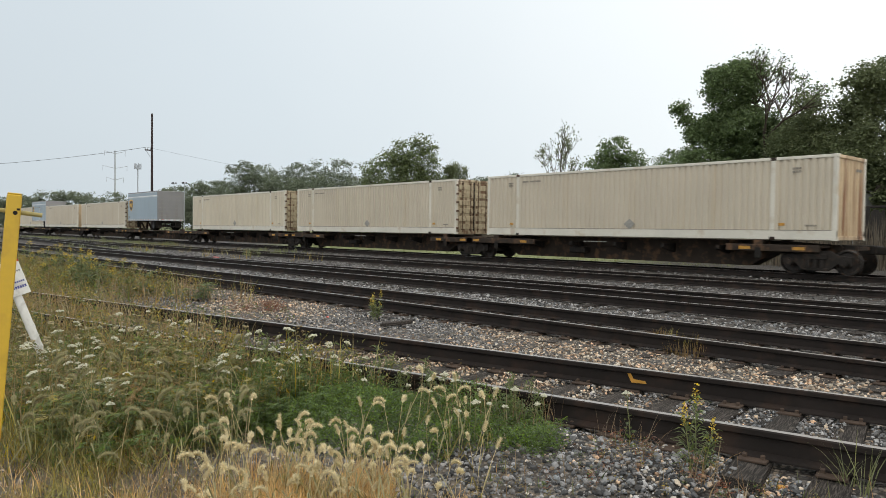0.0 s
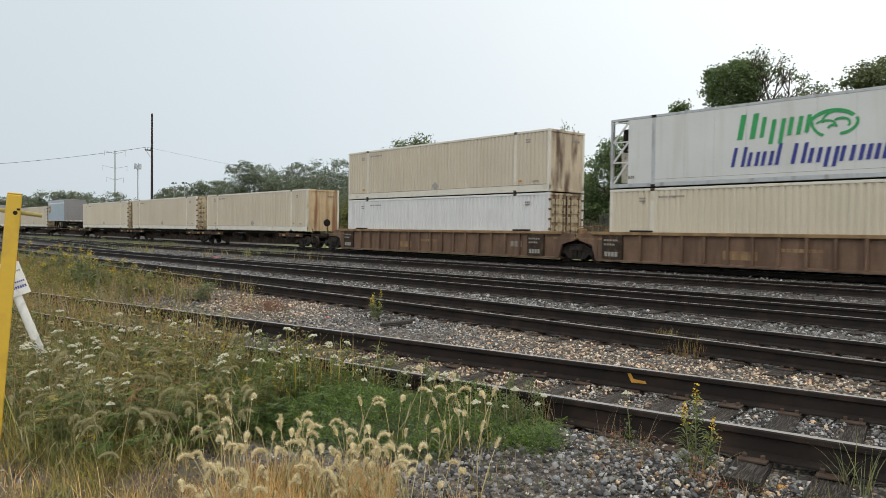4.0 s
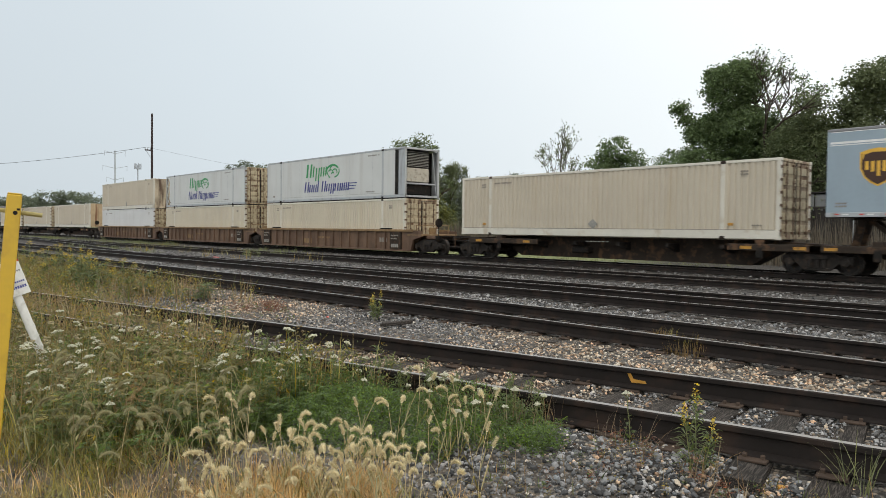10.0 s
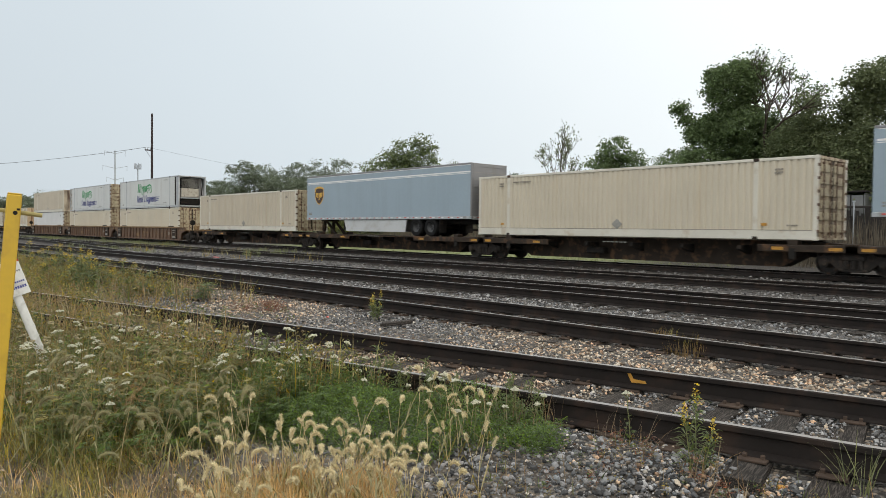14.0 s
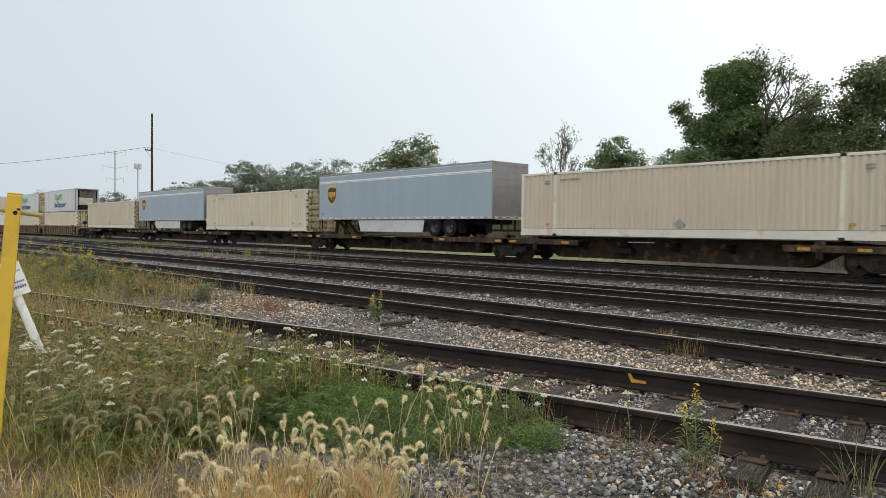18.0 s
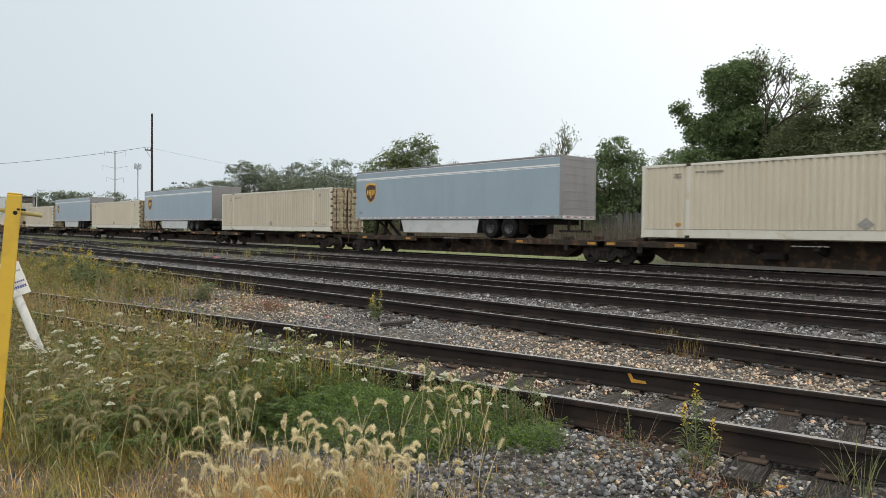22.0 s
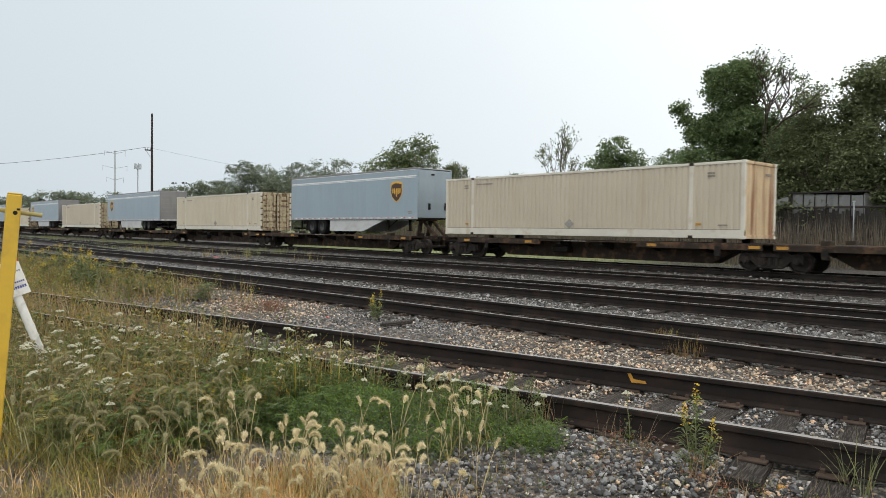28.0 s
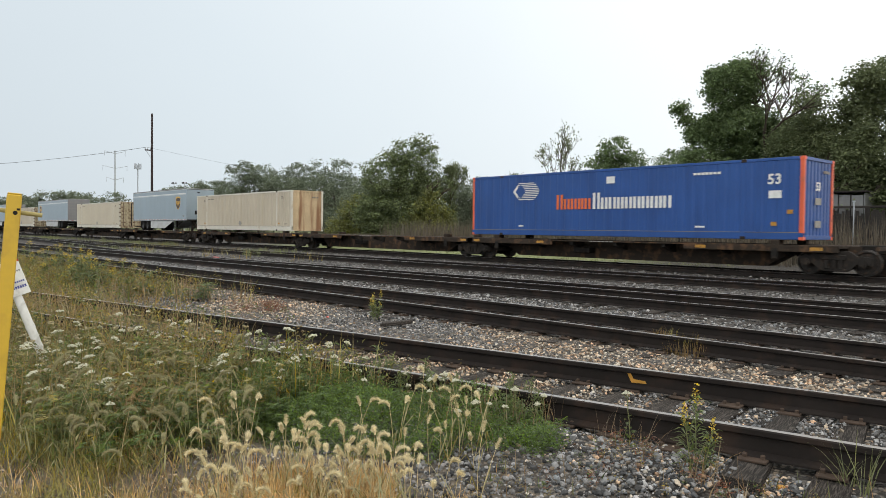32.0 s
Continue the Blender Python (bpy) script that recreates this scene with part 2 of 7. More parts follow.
GRASS_D = mat("golden_dry_blade", (0.80, 0.575, 0.275), 0.8, var=0.25, scale=3.0, fine=8, bump=0.0, dirt=(0.70, 0.43, 0.19), amt=0.7, edge=(0.52, 0.66), rnd=0.4, island=True, trans=0.3)
GRASS_Y = mat("yellow_green_blade", (0.36, 0.33, 0.105), 0.75, var=0.3, scale=3.0, fine=8, bump=0.0, dirt=(0.50, 0.34, 0.13), amt=0.7, edge=(0.50, 0.64), rnd=0.5, island=True, trans=0.3)
GRASS_B = mat("brown_dry_stalk", (0.32, 0.235, 0.135), 0.85, var=0.2, scale=2.0, fine=8, bump=0.0, rnd=0.45, island=True, trans=0.15)
GRASS_T = mat("tan_seeding_grass", (0.43, 0.325, 0.175), 0.85, var=0.2, scale=2.0, fine=8, bump=0.0, rnd=0.4, island=True, trans=0.2)
DOCK = mat("reddish_dock_leaf", (0.24, 0.12, 0.075), 0.8, var=0.2, scale=2.0, fine=8, bump=0.0, rnd=0.4, island=True, trans=0.15)
LEAFLET = mat("small_green_leaf", (0.155, 0.235, 0.062), 0.65, var=0.3, scale=2.5, fine=8, bump=0.0, rnd=0.5, island=True, trans=0.3)
FOXTAIL = mat("foxtail_bristle", (0.82, 0.73, 0.48), 0.85, var=0.1, scale=8, fine=60, bump=0.0, rnd=0.25, island=True, trans=0.35)
STRAW = mat("straw_stem", (0.62, 0.50, 0.27), 0.75, var=0.15, scale=6, fine=40, bump=0.0, trans=0.1)
STALK = mat("pale_green_stalk", (0.24, 0.25, 0.10), 0.7, var=0.15, scale=6, fine=40, bump=0.0, trans=0.1)
UMBEL = mat("white_umbel", (0.64, 0.63, 0.49), 0.8, var=0.06, scale=20, fine=90, bump=0.0, rnd=0.12, island=True, trans=0.25)
NEST = mat("dry_brown_umbel", (0.43, 0.37, 0.21), 0.85, var=0.2, scale=20, fine=90, bump=0.0, rnd=0.35, island=True, trans=0.2)
FOXGREEN = mat("greenish_foxtail_bristle", (0.44, 0.41, 0.23), 0.85, var=0.1, scale=8, fine=60, bump=0.0, rnd=0.25, island=True, trans=0.4)
PETAL = mat("goldenrod_flower", (0.60, 0.44, 0.05), 0.8, var=0.15, scale=20, fine=90, bump=0.0, rnd=0.25, island=True, trans=0.2)
PAINTO = mat("orange_marking_paint", (0.55, 0.28, 0.04), 0.6, var=0.2, scale=14, fine=80, bump=0.1)
LAMP_RED = glow("lit_red_lens", (1.0, 0.03, 0.04), 3.5)
POSTY = mat("yellow_post_paint", (0.60, 0.395, 0.035), 0.5, var=0.08, scale=3, fine=25, bump=0.1, dirt=(0.30, 0.18, 0.04), amt=0.5)
POSTW = mat("white_post_plastic", (0.74, 0.74, 0.71), 0.5, var=0.06, scale=5, fine=40, bump=0.05, dirt=(0.32, 0.31, 0.27), amt=0.6)
POLEWOOD = mat("utility_pole_wood", (0.045, 0.032, 0.033), 0.9, var=0.2, scale=2, fine=20, bump=0.4)
# lightened to a haze colour so that the far tower looks distant
GALV = mat("haze_pale_galvanised_steel", (0.40, 0.43, 0.46), 0.6, 0.1, var=0.1, scale=1, fine=10, bump=0.1)
SHEDGREY = mat("dull_grey_sheet", (0.20, 0.205, 0.205), 0.7, var=0.2, scale=1.2, fine=12, bump=0.1, dirt=(0.12, 0.11, 0.10), amt=0.7, streak=0.2)
GREYWOOD = mat("weathered_grey_boards", (0.115, 0.112, 0.105), 0.9, var=0.3, scale=2, fine=20, bump=0.4, rnd=0.3)
# near black: the shade under the trees is put into the board colour
FENCEWOOD = mat("shade_dark_boards", (0.026, 0.022, 0.019), 0.9, var=0.3, scale=2, fine=20, bump=0.4, rnd=0.3)


# ---------- mesh helpers ----------
def box(bm, x0, x1, y0, y1, z0, z1, bev=0.0):
    vs = [bm.verts.new((x, y, z)) for x in (x0, x1) for y in (y0, y1) for z in (z0, z1)]
    fs = [bm.faces.new([vs[i] for i in q]) for q in ((0, 1, 3, 2), (4, 6, 7, 5), (0, 4, 5, 1), (2, 3, 7, 6), (0, 2, 6, 4), (1, 5, 7, 3))]
    if bev:
        es = list({e for f in fs for e in f.edges})
        bmesh.ops.bevel(bm, geom=es, offset=bev, segments=1, affect="EDGES")
    return bm


def prism(bm, pts, axis, a, b):
    """Extrudes a closed outline of two coordinates along an axis from a to b."""
    def at(u, v, w):
        return {"x": (w, u, v), "y": (u, w, v), "z": (u, v, w)}[axis]
    lo = [bm.verts.new(at(u, v, a)) for u, v in pts]
    hi = [bm.verts.new(at(u, v, b)) for u, v in pts]
    n = len(pts)
    bm.faces.new(lo)
    bm.faces.new(hi[::-1])
    for i in range(n):
        bm.faces.new((lo[i], hi[i], hi[(i + 1) % n], lo[(i + 1) % n]))
    return bm


def cyl(bm, p, q, r, n=12, r2=None):
    p, q = Vector(p), Vector(q)
    w = (q - p).normalized()
    u = w.orthogonal().normalized()
    v = w.cross(u)
    r2 = r if r2 is None else r2
    lo = [bm.verts.new(p + r * (math.cos(k) * u + math.sin(k) * v)) for k in np.linspace(0, 2 * math.pi, n, False)]
    hi = [bm.verts.new(q + r2 * (math.cos(k) * u + math.sin(k) * v)) for k in np.linspace(0, 2 * math.pi, n, False)]
    bm.faces.new(lo[::-1])
    bm.faces.new(hi)
    for i in range(n):
        bm.faces.new((lo[i], lo[(i + 1) % n], hi[(i + 1) % n], hi[i]))
    return bm


def lathe(bm, prof, c, axis="y", n=28):
    """Turns a closed profile of (radius, along) round an axis through c."""
    rings = []
    for r, a in prof:
        ring = []
        for k in np.linspace(0, 2 * math.pi, n, False):
            s, t = r * math.cos(k), r * math.sin(k)
            ring.append(bm.verts.new((c[0] + s, c[1] + a, c[2] + t) if axis == "y" else (c[0] + s, c[1] + t, c[2] + a)))
        rings.append(ring)
    for i in range(len(rings)):
        a, b = rings[i], rings[(i + 1) % len(rings)]
        for k in range(n):
            bm.faces.new((a[k], a[(k + 1) % n], b[(k + 1) % n], b[k]))
    return bm


def to_mesh(name, bm, material, smooth=False):
    bmesh.ops.recalc_face_normals(bm, faces=bm.faces)
    me = bpy.data.meshes.new(name)
    bm.to_mesh(me)
    bm.free()
    me.materials.append(material)
    if smooth:
        for p in me.polygons:
            p.use_smooth = True
        me.set_sharp_from_angle(angle=radians(35))
    return me


def part(name, bm, material, parent, label="", smooth=False):
    ob = new(name, to_mesh(name, bm, material, smooth))
    ob.parent = parent
    if name in ("stencil", "hinge", "rust_spots", "end_marking", "graffiti_patch"):
        tagged(ob, kind="stuff")
    return tagged(ob, label)


def shared(name, me, parent, m):
    ob = new(name, me)
    ob.parent = parent
    ob.matrix_basis = m
    return ob


def thing(name, label, category, group="", kind="", m=None):
    ob = new(name)
    ob.empty_display_size = 0.3
    if m is not None:
        ob.matrix_basis = m
    return tagged(ob, label, category, group, kind)


def B():
    return bmesh.new()


def bulk(name, verts, faces_tri, material, smooth=False):
    """A large mesh from arrays: verts (n, 3), triangles (m, 3)."""
    me = bpy.data.meshes.new(name)
    verts, faces_tri = np.asarray(verts, np.float32), np.asarray(faces_tri, np.int32)
    n, m = len(verts), len(faces_tri)
    me.vertices.add(n)
    me.vertices.foreach_set("co", verts.ravel())
    me.loops.add(m * 3)
    me.loops.foreach_set("vertex_index", faces_tri.ravel())
    me.polygons.add(m)
    me.polygons.foreach_set("loop_start", np.arange(0, m * 3, 3, dtype=np.int32))
    me.polygons.foreach_set("use_smooth", np.full(m, smooth))
    me.update(calc_edges=True)
    me.materials.append(material)
    return me


def scatter(base_v, base_f, mats3, locs):
    """Repeats a small mesh: mats3 (k, 3, 3), locs (k, 3)."""
    base_v, base_f = np.asarray(base_v, float), np.asarray(base_f)
    v = np.einsum("kij,nj->kni", mats3, base_v) + locs[:, None, :]
    f = base_f[None] + (np.arange(len(locs)) * len(base_v))[:, None, None]
    return v.reshape(-1, 3), f.reshape(-1, 3)


def turns(rng, k, tilt=math.pi):
    """Random rotations: a spin about z after a tilt about a random level axis."""
    a, b, c = rng.uniform(0, 2 * math.pi, k), rng.uniform(0, tilt, k), rng.uniform(0, 2 * math.pi, k)
    z, o = np.zeros(k), np.ones(k)

    def rz(t):
        return np.stack([np.cos(t), -np.sin(t), z, np.sin(t), np.cos(t), z, z, z, o], -1).reshape(k, 3, 3)
    rx = np.stack([o, z, z, z, np.cos(b), -np.sin(b), z, np.sin(b), np.cos(b)], -1).reshape(k, 3, 3)
    return rz(a) @ rx @ rz(c)


def bars(bm, x, y, z, n, w, h, gap=0.3, rows=1, lead=1.6, sign=1):
    """Unreadable lettering as small plain bars on a side face at depth y."""
    for r in range(rows):
        for i in range(n):
            if (i * 7 + r * 3) % 9 == 4:
                continue
            box(bm, x + i * w * (1 + gap), x + i * w * (1 + gap) + w, y, y + 0.004 * sign, z - r * h * lead, z - r * h * lead + h)
    return bm


# ---------- ground ----------
RISE = 0.08    # the siding lies a little higher than the other tracks


def ground_z(x, y):
    """Height of the ground below the rail heads (0)."""
    base = -0.27 + 0.05 * math.sin(0.9 * x + 0.4 * y) * math.exp(-max(0, y - 3) ** 2)
    k = min(1.0, max(0.0, (y - 2.9 - 0.17 * (x + 4)) / 1.0))
    z = base * (1 - k) + -0.235 * k
    q = y - 5.19 - 0.225 * x
    z += RISE * min(1.0, max(0.0, (q + 1.5) / 0.7)) * min(1.0, max(0.0, (2.7 - q) / 0.9)) * (1.0 if -36 < x < 14 else 0.0)
    z += (0.026 if x < -2.1 else -0.03) * min(1.0, max(0.0, (q + 1.5) / 0.6)) * min(1.0, max(0.0, (-0.05 - q) / 0.08)) * (1.0 if -36 < x < 14 else 0.0)
    if y > 28.6:
        z = -0.235 - 0.30 * min(1.0, (y - 28.6) / 3.0)
    if y > 38:
        z = -0.515 + 0.25 * min(1.0, (y - 38) / 6.0)
    if y > 60:
        z = -0.265
    return z


def build_ground():
    xs = np.unique(np.concatenate([np.linspace(-3000, -200, 12), np.linspace(-200, -40, 33), np.linspace(-40, 40, 161), np.linspace(40, 200, 17), np.linspace(200, 3000, 12)]))
    ys = np.unique(np.concatenate([np.linspace(-3000, -40, 10), np.linspace(-40, 0, 21), np.linspace(0, 12, 61), np.linspace(12, 70, 59), np.linspace(70, 300, 12), np.linspace(300, 3000, 10)]))
    rng = np.random.default_rng(3)
    nx, ny = len(xs), len(ys)
    v = np.array([(x, y, ground_z(x, y) + (rng.normal(0, 0.008) if abs(x) < 40 and 0 < y < 70 else 0)) for y in ys for x in xs])
    f = []
    for j in range(ny - 1):
        for i in range(nx - 1):
            a = j * nx + i
            f += [(a, a + 1, a + nx + 1), (a, a + nx + 1, a + nx)]
    m = ground_material()
    ob = new("ground", bulk("ground", v, f, m, True))
    tagged(ob, "gravel, dirt and grass ground along the railway lines", "ground", kind="structure")


def ground_material():
    m = bpy.data.materials.new("yard_ground")
    m.use_nodes = True
    nt = m.node_tree
    nodes, link = nt.nodes, nt.links.new
    b = nodes["Principled BSDF"]
    b.inputs["Roughness"].default_value = 0.95
    pos = nodes.new("ShaderNodeNewGeometry").outputs["Position"]
    sep = nodes.new("ShaderNodeSeparateXYZ")
    link(pos, sep.inputs[0])

    def noise_at(scale, detail=5):
        n = nodes.new("ShaderNodeTexNoise")
        n.inputs["Scale"].default_value, n.inputs["Detail"].default_value = scale, detail
        link(pos, n.inputs["Vector"])
        return n.outputs["Fac"]

    def rng(src, lo, hi, a=0.0, bb=1.0):
        r = nodes.new("ShaderNodeMapRange")
        for i, v in enumerate((lo, hi, a, bb)):
            r.inputs[i + 1].default_value = v
        link(src, r.inputs[0])
        return r.outputs[0]

    def mix(a, c, fac):
        x = nodes.new("ShaderNodeMix")
        x.data_type = "RGBA"
        for s, v in ((0, fac), (6, a), (7, c)):
            if isinstance(v, tuple):
                x.inputs[s].default_value = (*v, 1)
            else:
                link(v, x.inputs[s])
        return x.outputs[2]

    def math2(op, a, c):
        x = nodes.new("ShaderNodeMath")
        x.operation = op
        for s, v in ((0, a), (1, c)):
            if isinstance(v, (int, float)):
                x.inputs[s].default_value = v
            else:
                link(v, x.inputs[s])
        return x.outputs[0]

    vor = nodes.new("ShaderNodeTexVoronoi")
    vor.inputs["Scale"].default_value = 30
    link(pos, vor.inputs["Vector"])
    cells = nodes.new("ShaderNodeSeparateColor")
    link(vor.outputs["Color"], cells.inputs[0])
    gravel = mix((0.05, 0.047, 0.043), (0.27, 0.245, 0.215), math2("POWER", cells.outputs[0], 1.5))
    gravel = mix(gravel, (0.42, 0.33, 0.24), rng(cells.outputs[1], 0.72, 0.74, 0.0, 0.55))
    # cell edges painted dark as the shade in gaps between stones
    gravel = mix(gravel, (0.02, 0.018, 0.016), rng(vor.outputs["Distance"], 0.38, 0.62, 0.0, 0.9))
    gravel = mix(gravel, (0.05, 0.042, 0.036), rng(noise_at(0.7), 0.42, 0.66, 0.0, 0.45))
    dirt = mix((0.085, 0.072, 0.056), (0.20, 0.168, 0.13), noise_at(5, 8))
    grass = mix((0.17, 0.19, 0.075), (0.24, 0.26, 0.12), noise_at(3, 8))
    wob = math2("MULTIPLY", math2("SUBTRACT", noise_at(0.8, 6), 0.5), 2.4)
    y = math2("ADD", sep.outputs[1], wob)
    yy = math2("SUBTRACT", y, math2("MULTIPLY", sep.outputs[0], 0.17))
    near = rng(yy, 3.2, 4.4)
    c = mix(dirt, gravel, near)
    c = mix(c, (0.035, 0.032, 0.030), math2("MULTIPLY", rng(y, 11.0, 15.0), 0.6))
    far = rng(y, 30.0, 31.2)
    xr = math2("ADD", sep.outputs[0], wob)
    right = rng(xr, -29.0, -23.0)
    strip = math2("MULTIPLY", rng(xr, -76.0, -62.0), math2("SUBTRACT", 1.0, right))
    c = mix(c, grass, math2("MULTIPLY", far, strip))
    scrub = mix((0.10, 0.085, 0.055), (0.17, 0.145, 0.10), noise_at(2, 8))
    path = math2("MULTIPLY", rng(y, 29.0, 29.8), math2("SUBTRACT", 1.0, rng(y, 33.0, 34.0)))
    c = mix(c, (0.11, 0.106, 0.10), math2("MULTIPLY", path, right))
    c = mix(c, scrub, math2("MULTIPLY", rng(y, 40.5, 42.0), right))
    c = mix(c, scrub, rng(y, 45.0, 47.0))
    c = mix(c, grass, rng(y, 90.0, 140.0))
    link(c, b.inputs["Base Color"])
    bp = nodes.new("ShaderNodeBump")
    bp.inputs["Strength"].default_value, bp.inputs["Distance"].default_value = 0.8, 0.03
    link(vor.outputs["Distance"], bp.inputs["Height"])
    link(bp.outputs[0], b.inputs["Normal"])
    return m


build_ground()


# ---------- tracks ----------
GAUGE = 1.505   # between the centres of the rail heads
RAIL_OUTLINE = [(-0.075, -0.186), (0.075, -0.186), (0.075, -0.174), (0.012, -0.150), (0.009, -0.052), (0.036, -0.040), (0.036, -0.008), (0.028, 0.0), (-0.028, 0.0), (-0.036, -0.008), (-0.036, -0.040), (-0.009, -0.052), (-0.012, -0.150), (-0.075, -0.174)]


def rail(points, parent, z=0.0, name="rail"):
    """A rail along a line of (x, y) points; its running surface is a sub-part."""
    pts = [Vector((x, y, z)) for x, y in points]

    def sweep(outline):
        bm = B()
        rows = []
        for i, p in enumerate(pts):
            d = (pts[min(i + 1, len(pts) - 1)] - pts[max(i - 1, 0)]).normalized()
            side = Vector((-d.y, d.x, 0))
            rows.append([bm.verts.new(p + side * u + Vector((0, 0, v))) for u, v in outline])
        for a, c in zip(rows, rows[1:]):
            for k in range(len(outline)):
                bm.faces.new((a[k], a[(k + 1) % len(outline)], c[(k + 1) % len(outline)], c[k]))
        bm.faces.new(rows[0])
        bm.faces.new(rows[-1][::-1])
        return bm
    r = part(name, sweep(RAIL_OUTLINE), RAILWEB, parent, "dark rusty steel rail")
    part("running_surface", sweep([(-0.026, -0.006), (0.026, -0.006), (0.026, 0.0012), (0.015, 0.003), (-0.015, 0.003), (-0.026, 0.0012)]), RAILTOP, r, "worn shiny rail top")
    return r


def line(a, b, x0, x1, step=12.0):
    n = max(2, int(abs(x1 - x0) / step) + 1)
    return [(x, a + b * x) for x in np.linspace(x0, x1, n)]


def tie_mesh(seed):
    rng = random.Random(seed)
    bm = B()
    box(bm, -0.105, 0.105, -1.3, 1.3, -0.18, 0.0)
    bmesh.ops.subdivide_edges(bm, edges=[e for e in bm.edges if abs(e.verts[0].co.y - e.verts[1].co.y) > 1], cuts=6)
    for v in bm.verts:
        v.co += Vector((rng.uniform(-0.012, 0.012), rng.uniform(-0.01, 0.01), rng.uniform(-0.012, 0.004)))
    return to_mesh("tie", bm, TIEWOOD)


TIES = [tie_mesh(i) for i in range(5)]


def hardware_mesh():
    """Tie plate with its spikes, flush with the foot of a rail."""
    bm = B()
    box(bm, -0.09, 0.09, -0.17, 0.17, 0.0, 0.016, 0.003)
    for sx in (-0.055, 0.055):
        for sy in (-0.095, 0.095):
            box(bm, sx - 0.014, sx + 0.014, sy - 0.018, sy + 0.018, 0.0, 0.040, 0.004)
    return to_mesh("tie_plate", bm, PLATE)


PLATES = hardware_mesh()


def track(name, label, a, b, x0, x1, z=0.0, spacing=0.52, ties=(0, 0), top=-0.19, split=True):
    """Two rails Y = a + b X and its mate, with ties between the x limits of ties."""
    root = thing(name, label, "railway track", "railway tracks", "structure")
    g = GAUGE * math.sqrt(1 + b * b)
    rail(line(a, b, x0, x1), root, z)
    rail(line(a + g, b, x0, x1), root, z)
    rng = random.Random(name)
    ang = math.degrees(math.atan(b))
    n = int((ties[1] - ties[0]) / spacing)
    for i in range(n):
        x = ties[0] + i * spacing + rng.uniform(-0.05, 0.05)
        yc = a + g / 2 + b * x
        m = pose(x, yc + rng.uniform(-0.06, 0.06), z + top + rng.uniform(-0.01, 0.006), rng.uniform(-0.6, 0.6), 0, ang + rng.uniform(-2.0, 2.0))
        t = shared("tie", TIES[rng.randrange(5)], root, m)
        if split:
            for s in (-0.5, 0.5):
                shared("tie_plate", PLATES, t, pose(0, s * GAUGE, 0.0))
    return root


track("siding_track", "rusty siding track with weathered wooden ties in weeds", 5.19, 0.225, -34, 12, z=RISE, spacing=0.47, ties=(-16.42, 6), top=-0.194)
track("middle_track", "dark steel railway track bedded deep in ballast", 8.761, 0.036, -160, 30, ties=(-26, 8), top=-0.220)
track("passing_track", "dark steel railway track in grey ballast", 13.225, 0.044, -160, 34, ties=(-24, 8), top=-0.21, split=False)
track("yard_track", "dark steel railway track beside the main line", 20.05, 0.035, -130, 50, ties=(-30, 10), top=-0.21, split=False)
track("main_track", "main line track under the freight train", D - GAUGE / 2, 0.0, -400, 120, ties=(-60, 20), top=-0.21, split=False)
turnout = thing("turnout_rails", "curved rails of a turnout leaving the passing track", "railway track", "railway tracks", "structure")
rail(line(16.15, 0.072, -49, 30), turnout)
rail([(-40, 13.30), (-46, 13.95), (-52, 14.60), (-58, 15.15), (-66, 15.75), (-80, 16.9), (-110, 19.6)], turnout)
rail([(-52, 16.12), (-58, 16.67), (-66, 17.27), (-80, 18.42), (-110, 21.1)], turnout)


# ---------- the train: parts of the cars ----------
HW = 1.30      # half width of containers and trailers
ZS = 1.16      # underside of containers on the spine cars
CL = 16.30     # container length
moving = []    # (thing, place along the train)
wheelsets = []


def wave(bm, x0, x1, y, z0, z1, pitch, depth, sign, axis="x"):
    """A corrugated sheet whose outer face lies at y; sign points outwards."""
    n = max(1, round((x1 - x0) / pitch))
    p = (x1 - x0) / n
    prof = []
    for i in range(n):
        a = x0 + i * p
        prof += [(a, 0), (a + 0.46 * p, 0), (a + 0.60 * p, -depth), (a + 0.86 * p, -depth)]
    prof.append((x1, 0))
    lo, hi, lo2, hi2 = [], [], [], []
    for u, d in prof:
        def at(dd, z):
            return bm.verts.new((u, y + sign * dd, z) if axis == "x" else (y + sign * dd, u, z))
        lo.append(at(d, z0)), hi.append(at(d, z1)), lo2.append(at(d - 0.03, z0)), hi2.append(at(d - 0.03, z1))
    for i in range(len(prof) - 1):
        bm.faces.new((lo[i], lo[i + 1], hi[i + 1], hi[i]))
        bm.faces.new((lo2[i + 1], lo2[i], hi2[i], hi2[i + 1]))
    return bm


def side_mats(style):
    return {"beige": (BEIGE, PALE), "cream": (CREAM, PALE), "white": (WHITE, WHITE), "blue": (BLUE, BLUE)}[style]


